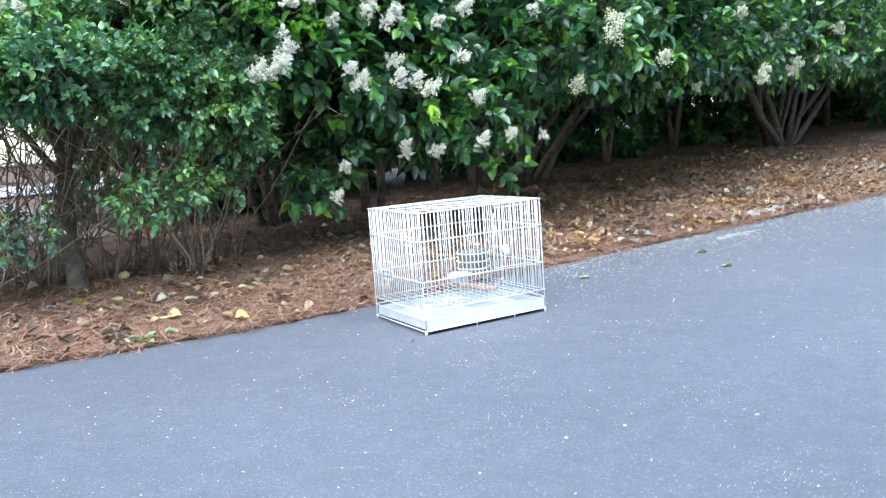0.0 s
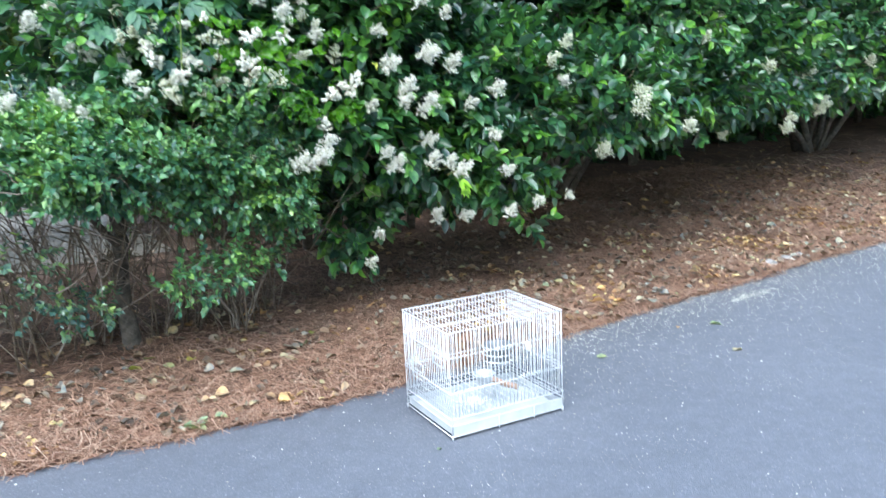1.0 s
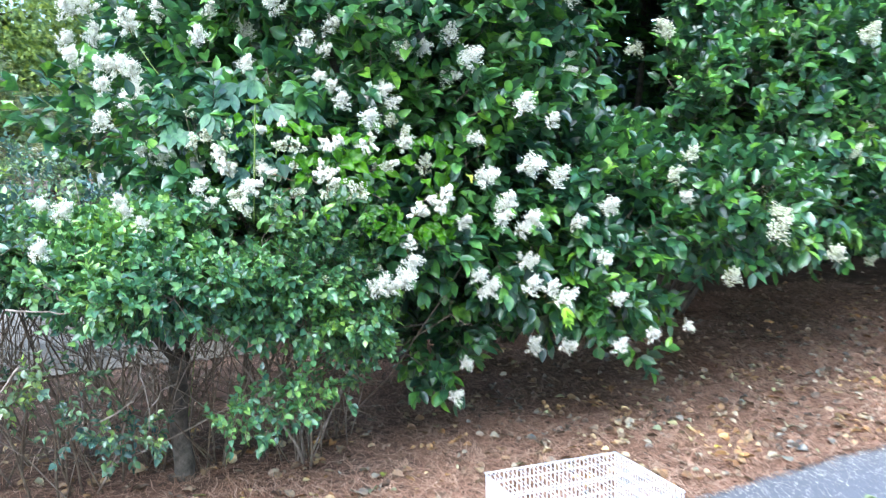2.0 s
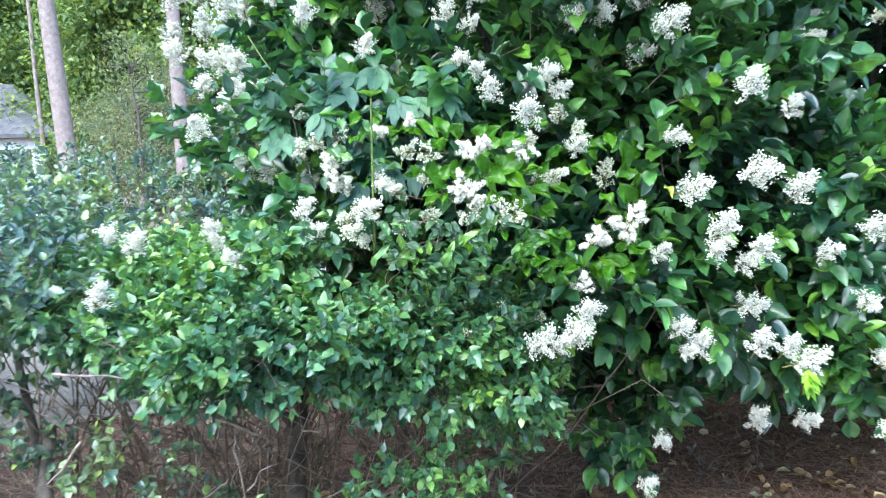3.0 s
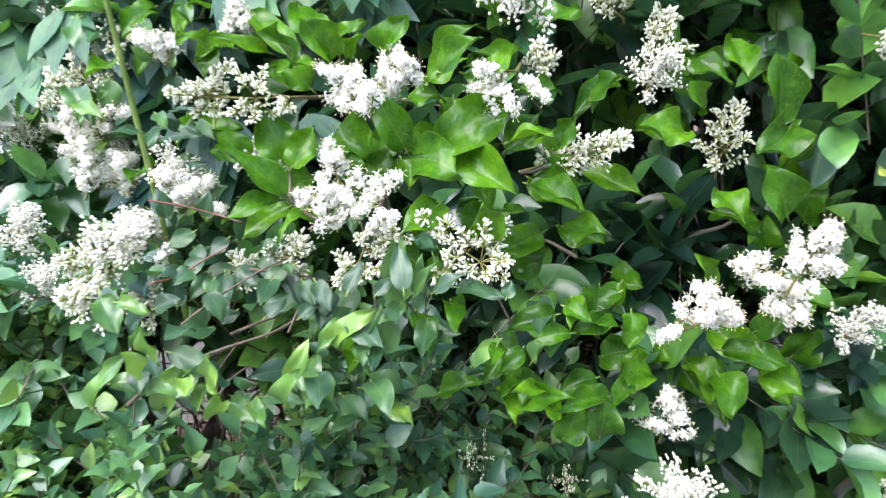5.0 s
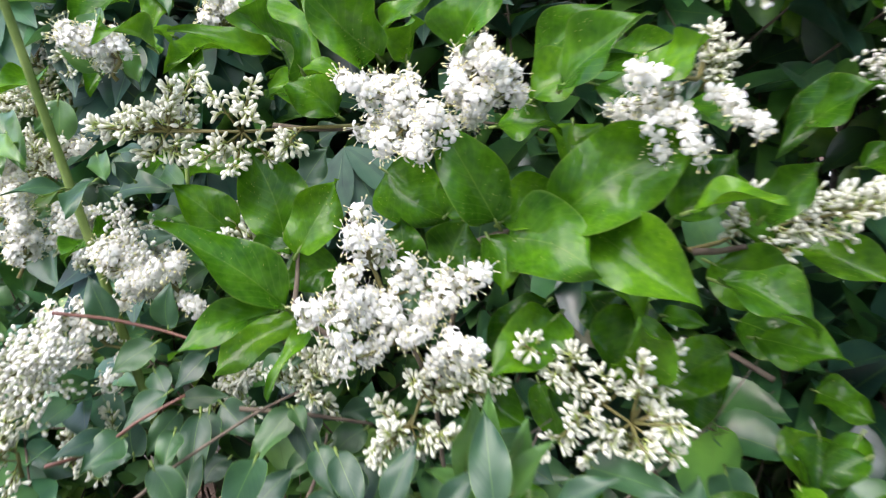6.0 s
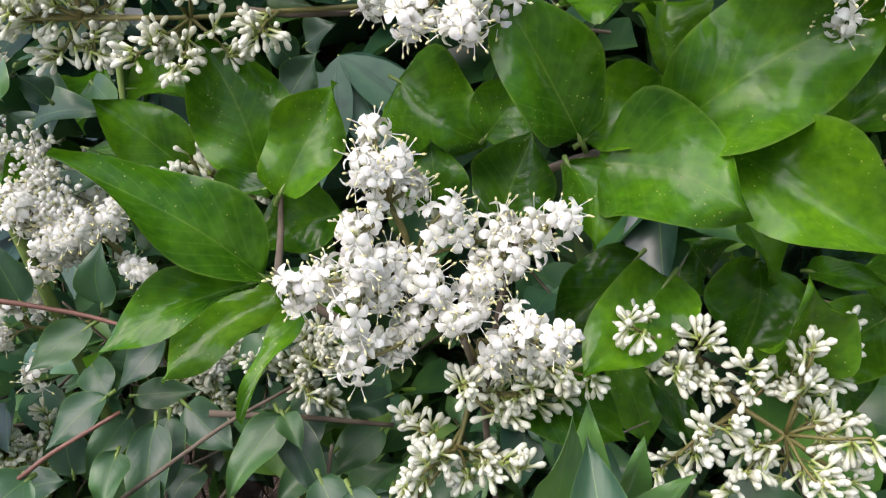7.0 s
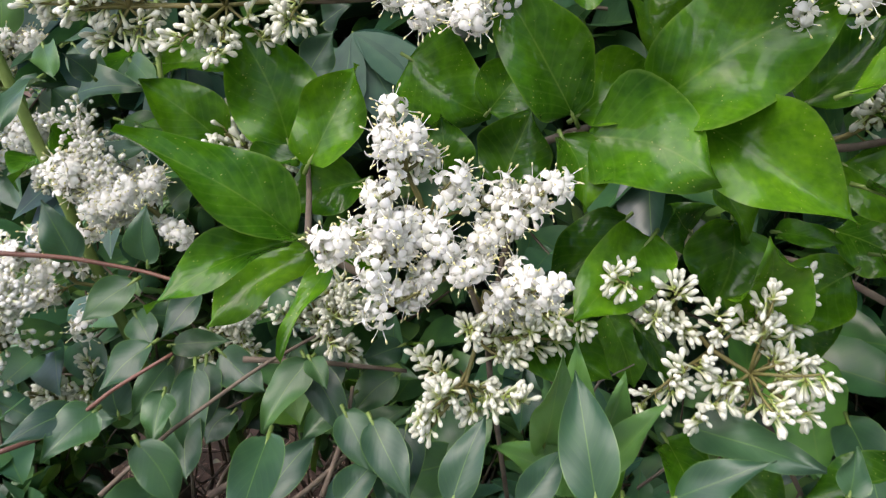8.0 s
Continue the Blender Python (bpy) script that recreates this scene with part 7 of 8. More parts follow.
head(small_bush, "bud", (-0.8004, 3.3667, 1.2417), (-0.7596, 3.3553, 1.2683), 20, 0.60, 510)
head(small_bush, "bud", (-1.0715, 3.3456, 1.3797), (-1.0685, 3.3104, 1.4283), 20, 0.80, 511)
head(small_bush, "open", (-1.0359, 3.3424, 1.3295), (-1.0041, 3.3196, 1.3605), 20, 0.55, 521)
head(small_bush, "bud", (-1.0765, 3.3705, 1.4610), (-1.0435, 3.3495, 1.5190), 20, 0.80, 523)
head(main_shrub, "bud", (-0.4212, 3.7083, 1.3096), (-0.3968, 3.6937, 1.3844), 20, 0.85, 514)
head(main_shrub, "bud", (-0.5509, 3.4841, 1.3333), (-0.4591, 3.5159, 1.3567), 20, 0.65, 513)
head(main_shrub, "open", (-0.4152, 3.5396, 1.1602), (-0.3948, 3.5304, 1.2158), 20, 0.75, 515)
head(main_shrub, "open", (-0.4085, 3.5430, 1.1704), (-0.3615, 3.5570, 1.1796), 20, 0.50, 527)
head(main_shrub, "open", (-0.3103, 3.5610, 1.2065), (-0.2697, 3.5590, 1.2635), 90, 0.85, 516)
head(main_shrub, "open", (-0.3369, 3.6136, 1.1908), (-0.3531, 3.5704, 1.2292), 40, 0.75, 525)
head(main_shrub, "open", (-0.3207, 3.5849, 1.2172), (-0.2993, 3.5651, 1.1828), 10, 0.50, 528)
head(main_shrub, "open", (-0.4377, 3.5498, 1.0358), (-0.4243, 3.5402, 1.0882), 20, 0.70, 517)
head(main_shrub, "bud", (-0.6666, 3.6836, 1.1181), (-0.6434, 3.6764, 1.1619), 20, 0.60, 512)
head(main_shrub, "bud", (-0.5979, 3.5973, 1.4311), (-0.5821, 3.5827, 1.4649), 20, 0.50, 518)
head(main_shrub, "bud", (-0.5198, 3.6721, 1.4931), (-0.5202, 3.6479, 1.5369), 20, 0.70, 519)
head(main_shrub, "bud", (-0.4826, 3.6639, 1.4468), (-0.4574, 3.6561, 1.4892), 20, 0.65, 526)
head(main_shrub, "bud", (-0.7752, 3.3153, 1.3397), (-0.7653, 3.3146, 1.3723), 20, 0.45, 504)
head(main_shrub, "open", (-0.5390, 3.4437, 1.4340), (-0.5499, 3.4097, 1.3958), 80, 0.85, 506)
blade(main_shrub, (-0.4277, 3.6166, 1.3599), (-0.4585, 3.5565, 1.3720), 0.0195, 0.62, M_HERO)
blade(main_shrub, (-0.5442, 3.4731, 1.3244), (-0.4836, 3.4706, 1.2948), 0.0194, 0.65, M_HERO)
blade(main_shrub, (-0.5127, 3.5201, 1.3188), (-0.5287, 3.4745, 1.3476), 0.0160, 0.76, M_HERO)
blade(main_shrub, (-0.5416, 3.5345, 1.3659), (-0.5689, 3.4725, 1.3581), 0.0144, 0.72, M_HERO)
blade(main_shrub, (-0.5002, 3.6021, 1.4205), (-0.5239, 3.5376, 1.3895), 0.0148, 0.62, M_HERO)
blade(main_shrub, (-0.6569, 3.5436, 1.4472), (-0.5925, 3.5538, 1.4623), 0.0167, 0.69, M_HERO)
blade(main_shrub, (-0.6895, 3.5203, 1.4496), (-0.6364, 3.5284, 1.4931), 0.0167, 0.70, M_HERO)
blade(main_shrub, (-0.4399, 3.6508, 1.4408), (-0.3861, 3.6438, 1.4134), 0.0148, 0.63, M_HERO)
blade(main_shrub, (-0.4000, 3.6843, 1.4602), (-0.3723, 3.6535, 1.4115), 0.0169, 0.75, M_HERO)
blade(main_shrub, (-0.4223, 3.6508, 1.3824), (-0.4235, 3.6169, 1.4152), 0.0169, 0.62, M_HERO)
blade(main_shrub, (-0.3428, 3.6542, 1.3625), (-0.3399, 3.6334, 1.4409), 0.0225, 0.68, M_HERO)
blade(main_shrub, (-0.3319, 3.6620, 1.3617), (-0.3490, 3.6041, 1.3387), 0.0225, 0.70, M_HERO)
blade(main_shrub, (-0.3298, 3.6428, 1.2677), (-0.3427, 3.6057, 1.3249), 0.0225, 0.69, M_HERO)
blade(main_shrub, (-0.3984, 3.6243, 1.2974), (-0.3622, 3.6041, 1.2681), 0.0180, 0.72, M_HERO)
blade(main_shrub, (-0.5343, 3.5185, 1.2689), (-0.4780, 3.5181, 1.2629), 0.0164, 0.75, M_HERO)
blade(main_shrub, (-0.5043, 3.5499, 1.1975), (-0.4896, 3.5118, 1.1592), 0.0185, 0.79, M_HERO)
blade(main_shrub, (-0.4117, 3.6161, 1.1907), (-0.4035, 3.5908, 1.2311), 0.0169, 0.66, M_HERO)
blade(main_shrub, (-0.4589, 3.5654, 1.1173), (-0.4725, 3.5105, 1.0963), 0.0201, 0.73, M_HERO)
blade(main_shrub, (-0.4217, 3.5914, 1.1120), (-0.3854, 3.5708, 1.0803), 0.0185, 0.74, M_HERO)
blade(main_shrub, (-0.3850, 3.5966, 1.1275), (-0.3166, 3.6042, 1.1173), 0.0154, 0.66, M_HERO)
blade(main_shrub, (-0.3877, 3.5894, 1.1036), (-0.3627, 3.5599, 1.0700), 0.0206, 0.60, M_HERO)
blade(main_shrub, (-0.3494, 3.6157, 1.0959), (-0.3026, 3.6071, 1.0840), 0.0180, 0.79, M_HERO)
blade(main_shrub, (-0.3581, 3.6202, 1.1448), (-0.3194, 3.6134, 1.1682), 0.0144, 0.66, M_HERO)
blade(main_shrub, (-0.5951, 3.3821, 1.3090), (-0.6036, 3.3308, 1.2877), 0.0159, 0.66, M_HERO)
blade(main_shrub, (-0.5576, 3.4013, 1.2720), (-0.5444, 3.3791, 1.3098), 0.0173, 0.78, M_HERO)
blade(small_bush, (-0.6077, 3.3081, 1.2439), (-0.5867, 3.2931, 1.2889), 0.0077, 0.72, M_YOUNG_NEAR)
blade(small_bush, (-0.6478, 3.2669, 1.1907), (-0.5969, 3.2724, 1.2290), 0.0106, 0.69, M_YOUNG_NEAR)
blade(small_bush, (-0.6094, 3.2936, 1.1838), (-0.5922, 3.2758, 1.2286), 0.0145, 0.75, M_YOUNG_NEAR)
blade(small_bush, (-0.8179, 3.1332, 1.1491), (-0.7742, 3.1371, 1.2041), 0.0106, 0.61, M_YOUNG_NEAR)
blade(small_bush, (-0.7679, 3.1689, 1.1454), (-0.7313, 3.1661, 1.1934), 0.0128, 0.74, M_YOUNG_NEAR)
blade(small_bush, (-0.6781, 3.2333, 1.1388), (-0.6522, 3.2211, 1.1799), 0.0128, 0.67, M_YOUNG_NEAR)
runner(small_bush, [(-0.7831, 3.1443, 1.1527), (-0.7750, 3.1802, 1.1739), (-0.7597, 3.2311, 1.1828), (-0.7379, 3.2861, 1.1886), (-0.7349, 3.3414, 1.2011)], 0.0016, M_TWIG)
runner(small_bush, [(-0.9168, 3.3578, 1.0233), (-0.9302, 3.3634, 1.0934), (-0.9086, 3.3879, 1.1321)], 0.0016, M_TWIG)
runner(small_bush, [(-0.9414, 3.3427, 1.0366), (-0.9156, 3.3727, 1.0866), (-0.8974, 3.3895, 1.1025)], 0.0016, M_TWIG)
runner(small_bush, [(-0.9678, 3.3340, 1.0847), (-0.9283, 3.3572, 1.0587), (-0.8843, 3.3848, 1.0382)], 0.0016, M_TWIG)
runner(small_bush, [(-0.9493, 3.3498, 1.1510), (-0.9147, 3.3003, 1.2991), (-0.8801, 3.2508, 1.4472), (-0.8541, 3.2136, 1.5583)], 0.0034, M_GREENSTEM)
head(small_bush, "open", (-1.1107, 3.3649, 1.4805), (-1.0922, 3.3684, 1.5287), 20, 0.58, 530)
head(small_bush, "bud", (-1.1310, 3.3654, 1.4418), (-1.1248, 3.3612, 1.4848), 50, 0.47, 531)
head(small_bush, "open", (-1.0837, 3.3305, 1.3946), (-1.0250, 3.3514, 1.4120), 10, 0.47, 532)
head(small_bush, "open", (-1.0443, 3.2871, 1.3645), (-1.0373, 3.2824, 1.4136), 70, 0.39, 533)
head(small_bush, "open", (-1.0336, 3.2870, 1.3229), (-1.0258, 3.2817, 1.3775), 30, 0.33, 534)
head(small_bush, "bud", (-1.0348, 3.3447, 1.3110), (-1.0282, 3.3402, 1.3574), 40, 0.53, 535)
head(small_bush, "bud", (-1.2113, 3.3675, 1.4179), (-1.2029, 3.3618, 1.4763), 10, 0.39, 536)
head(small_bush, "open", (-0.8774, 3.2994, 1.4607), (-0.8883, 3.2849, 1.4767), 0, 0.22, 537)
head(small_bush, "open", (-0.8799, 3.2964, 1.3231), (-0.8391, 3.3109, 1.3352), 25, 0.30, 538)
head(small_bush, "open", (-0.8349, 3.3603, 1.4875), (-0.8324, 3.3586, 1.5047), 15, 0.20, 539)
head(small_bush, "bud", (-1.2024, 3.3953, 1.5333), (-1.1969, 3.3916, 1.5722), 45, 0.53, 540)
head(small_bush, "bud", (-1.1221, 3.4530, 1.5339), (-1.1174, 3.4498, 1.5663), 75, 0.46, 541)
blade(main_shrub, (-0.7976, 3.3697, 1.4683), (-0.8262, 3.3130, 1.4891), 0.0082, 0.71, M_HERO)
blade(main_shrub, (-0.8715, 3.3450, 1.4876), (-0.8705, 3.3067, 1.4934), 0.0085, 0.71, M_HERO)
blade(main_shrub, (-0.8146, 3.3662, 1.5092), (-0.7457, 3.3652, 1.4588), 0.0154, 0.65, M_HERO)
blade(main_shrub, (-0.7751, 3.3967, 1.5159), (-0.7250, 3.3814, 1.4632), 0.0195, 0.61, M_HERO)
blade(main_shrub, (-0.7121, 3.4045, 1.4564), (-0.6901, 3.3858, 1.4812), 0.0130, 0.56, M_HERO)
blade(main_shrub, (-0.7408, 3.4137, 1.4796), (-0.6975, 3.4085, 1.4948), 0.0103, 0.63, M_HERO)
blade(main_shrub, (-0.8129, 3.3782, 1.4436), (-0.7511, 3.3820, 1.4386), 0.0159, 0.63, M_HERO)
blade(main_shrub, (-0.7560, 3.3835, 1.4503), (-0.7649, 3.3376, 1.4546), 0.0066, 0.56, M_HERO)
blade(small_bush, (-0.8657, 3.2524, 1.3915), (-0.8638, 3.2142, 1.3945), 0.0068, 0.56, M_SMALL_SHADED)
blade(small_bush, (-0.8505, 3.2644, 1.3954), (-0.8337, 3.2331, 1.3801), 0.0097, 0.75, M_SMALL_SHADED)
blade(small_bush, (-0.8904, 3.2890, 1.4110), (-0.8534, 3.2724, 1.3958), 0.0077, 0.68, M_SMALL_SHADED)
blade(small_bush, (-0.8812, 3.2956, 1.4104), (-0.8334, 3.2910, 1.4136), 0.0046, 0.60, M_SMALL_SHADED)
blade(small_bush, (-0.9159, 3.3143, 1.3821), (-0.8579, 3.3177, 1.3876), 0.0120, 0.64, M_SMALL_SHADED)
blade(small_bush, (-0.8710, 3.3256, 1.3983), (-0.8303, 3.3117, 1.3827), 0.0069, 0.74, M_SMALL_SHADED)
blade(small_bush, (-0.8895, 3.3008, 1.3476), (-0.8336, 3.3037, 1.3578), 0.0074, 0.73, M_SMALL_SHADED)
blade(small_bush, (-0.9928, 3.2677, 1.4261), (-0.9434, 3.2602, 1.4105), 0.0098, 0.72, M_YOUNG_NEAR)
blade(small_bush, (-1.0194, 3.2991, 1.4285), (-0.9990, 3.2687, 1.4055), 0.0080, 0.63, M_YOUNG_NEAR)
blade(small_bush, (-1.0241, 3.3237, 1.4416), (-0.9989, 3.3000, 1.4329), 0.0059, 0.65, M_YOUNG_NEAR)


def fill(parent, count, seed, lo, hi, stem, pairs, length, width, templates, mat, name="foliage"):
    """Shaded shoots behind the bough."""
    rng = np.random.default_rng(seed)
    p = rng.uniform(lo, hi, (count, 3))
    p = p[~(hollow(p) | dark_gap(p))]
    count = len(p)
    O = HD(np.tile([[0.0, -0.8, 0.25]], (count, 1))) + rng.normal(0, 0.45, (count, 3))
    h = Heap()
    sprigs(h, HA(p), O, stem, pairs, length, width, templates, rng, 0.8)
    part_mesh(name, h.mesh(name, [mat, M_TWIG]), parent, kind="stuff")


fill(main_shrub, 120, 401, (-0.25, 0.54, 0.95), (0.45, 0.85, 1.5), 0.12, 4, 0.08, 0.0235, OVAL_FINE, M_LEAF)
fill(small_bush, 110, 402, (-0.6, 0.44, 0.85), (0.1, 0.75, 1.1), 0.1, 5, 0.05, 0.0155, LANCE_FINE, M_SMALL)
fill(main_shrub, 60, 403, (-0.55, 0.7, 1.1), (-0.2, 0.9, 1.4), 0.12, 4, 0.075, 0.02, OVAL_FINE, M_LEAF)


# ---- creeper on the flank of the large privet ----
creeper = empty("creeper_vine", ground_at(-0.35, 1.3), "blue-green five-leaflet creeper climbing through the privet", "vine")


FLAT = [leaf_template((0.07, 0.18, 0.32, 0.48, 0.64, 0.8, 0.92), (0.3, 0.62, 0.9, 1.0, 0.85, 0.5, 0.2), f, c, 0.01) for f, c in ((0.06, 0.1), (0.1, 0.2))]


def palm_leaf(heap, at, axis, face, size, rng, slot=0):
    """Five leaflets spread from one point."""
    axis, face = unit(np.array(axis)), unit(np.array(face))
    side = unit(np.cross(face, axis))
    for a, f in ((-1.15, 0.62), (-0.55, 0.88), (0.0, 1.0), (0.55, 0.88), (1.15, 0.62)):
        D = (axis * math.cos(a) + side * math.sin(a))[None] + rng.normal(0, 0.12, (1, 3)) + np.array([[0, 0, -0.2 - 0.15 * abs(a)]])
        leaf_heap(heap, np.array([at]), D, face[None] + rng.normal(0, 0.1, (1, 3)), np.array([size * f]), np.array([size * f * 0.19]), FLAT, rng, slot)


def build_creeper():
    rng = np.random.default_rng(410)
    for q in range(58):
        if q < 50:
            s, z = rng.uniform(-0.47, -0.17), rng.uniform(1.27, 1.46)
        else:
            s, z = rng.uniform(-0.14, -0.03), rng.uniform(1.34, 1.45)
        n = 0.4 + 0.72 * max(0.0, -s - 0.05) + rng.uniform(-0.06, 0.12) + 0.15 * max(0, z - 1.35)
        h = Heap()
        at = wp(s, n, z)
        axis = HD(np.array([[rng.normal(0, 0.4), -0.6, -0.55 + rng.normal(0, 0.2)]]))[0]
        face = HD(np.array([[rng.normal(0, 0.25), -0.65, 0.6]]))[0]
        palm_leaf(h, at, axis, face, rng.uniform(0.085, 0.12), rng)
        h.add(*tube(bent(at, wp(s + rng.normal(0, 0.05), n + 0.14, z - 0.05), 0, rng, 4, 0.004), np.full(4, 0.0012), 4), None, 1)
        part_mesh("leaf", h.mesh("leaf", [M_CREEPER, M_GREENSTEM]), creeper)
    for at in ((-1.0698, 3.3749, 1.5511), (-1.0925, 3.3318, 1.5453), (-1.0266, 3.4275, 1.5318), (-1.0342, 3.4723, 1.5321), (-0.9606, 3.4222, 1.4032), (-0.9644, 3.4410, 1.3871), (-0.8495, 3.4782, 1.4021), (-0.8831, 3.4771, 1.3945), (-1.0010, 3.3810, 1.3508)):
        h = Heap()
        at = np.array(at)
        palm_leaf(h, at, HD(np.array([[rng.normal(0, 0.3), -0.5, -0.7]]))[0], HD(np.array([[-0.2, -0.6, 0.7]]))[0], rng.uniform(0.09, 0.115), rng)
        h.add(*tube(bent(at, at + np.array([-0.05, 0.1, -0.04]), 0, rng, 4, 0.004), np.full(4, 0.0012), 4), None, 1)
        part_mesh("leaf", h.mesh("leaf", [M_CREEPER, M_GREENSTEM]), creeper)
    for a, b in ((wp(-0.35, 1.3, 0.05), wp(-0.3, 0.8, 1.2)), (wp(-0.3, 0.8, 1.2), wp(-0.5, 0.95, 1.6)), (wp(-0.3, 0.8, 1.2), wp(-0.05, 0.65, 1.6))):
        part_mesh("stem", Heap().add(*tube(bent(a, b, 0, rng, 8, 0.006), np.linspace(0.003, 0.0018, 8), 6)).mesh("stem", [M_GREENSTEM]), creeper)
    h = Heap()
    for k in range(7):
        a = k * 0.9
        leaf_heap(h, np.array([(-0.8536, 3.2129, 1.5602)]), np.array([[math.cos(a), math.sin(a), 0.5]]), np.array([[0, 0, 1.0]]), np.array([0.04]), np.array([0.009]), LANCE, rng)
    part_mesh("young_leaves", h.mesh("young_leaves", [M_YOUNG]), creeper, "pale yellow-green young leaf whorl")


M_YOUNG = leaf_material("young_leaf", [(0.0, (0.16, 0.38, 0.05)), (1.0, (0.26, 0.5, 0.08))], 0.4, 0.3)
build_creeper()

# ---- odd leaves caught in the privet ----
blade(main_shrub, tuple(wp(0.405, 0.26, 1.14)), tuple(wp(0.4, 0.22, 1.115)), 0.011, 0.7, M_YELLOW, "single yellowed leaf")
blade(main_shrub, (-0.6928, 3.5853, 1.2566), (-0.6755, 3.5735, 1.2261), 0.0155, 0.8, M_DRY, "dry tan curled leaf")
blade(main_shrub, (-0.6809, 3.5870, 1.2590), (-0.6671, 3.5803, 1.2344), 0.0117, 0.5, M_DRY, "dry tan curled leaf")


def build_lobed(at, seed, size):
    rng = np.random.default_rng(seed)
    h = Heap()
    palm_leaf(h, np.array(at), HD(np.array([[0.2, -0.5, -0.6]]))[0], HD(np.array([[0.1, -0.7, 0.6]]))[0], size, rng)
    h.add(*tube(bent(np.array(at), np.array(at) + np.array([-0.05, 0.12, 0.05]), 0, rng, 4, 0.004), np.full(4, 0.0014), 4), None, 1)
    part_mesh("seedling_leaf", h.mesh("seedling_leaf", [M_YOUNG, M_GREENSTEM]), creeper, "pale green star-shaped leaf")


build_lobed(wp(0.786, 0.24, 0.66), 420, 0.075)
build_lobed(wp(0.8, 0.26, 0.62), 421, 0.06)
build_lobed(wp(0.52, 0.2, 1.03), 422, 0.06)


# ---- bird cage on the drive ----
M_WIRE = two_tone("white_enamel_wire", (0.64, 0.65, 0.68), (0.74, 0.75, 0.77), 40.0, 0.35, 0.1, 0.0005)
M_TRAY = two_tone("white_plastic_tray", (0.42, 0.445, 0.47), (0.53, 0.55, 0.57), 14.0, 0.4, 0.15, 0.001)
M_CUP = two_tone("dark_grey_plastic_cup", (0.13, 0.14, 0.16), (0.22, 0.235, 0.255), 20.0, 0.35, 0.05, 0.001)
M_PERCH = two_tone("worn_wooden_perch", (0.3, 0.19, 0.14), (0.46, 0.32, 0.25), 30.0, 0.8, 0.4, 0.002)
M_PAPER = two_tone("pale_tray_paper", (0.45, 0.48, 0.5), (0.58, 0.6, 0.61), 9.0, 0.85, 0.1, 0.001)
M_SEED = two_tone("white_seed_husks", (0.7, 0.68, 0.6), (0.85, 0.84, 0.8), 200.0, 0.8, 0.3, 0.001)
M_HOOK = two_tone("dark_steel_clip", (0.05, 0.05, 0.06), (0.12, 0.12, 0.13), 50.0, 0.4, 0.1, 0.0005, 0.8)

CW, CD, CH = 0.466, 0.358, 0.388
cage = empty("bird_cage", (0.0, 0.0, 0.0), "white wire bird cage with slide-out tray standing on the asphalt", "bird cage")
cage.matrix_basis = pose(0.131 * K, 2.452 * K, 0.0, 0, 0, 35.8)


def wire(name, a, b, r, sides=6, label=""):
    me = Heap().add(*tube([a, b], [r, r], sides)).mesh(name, [M_WIRE])
    return part_mesh(name, me, cage, label, "", False)


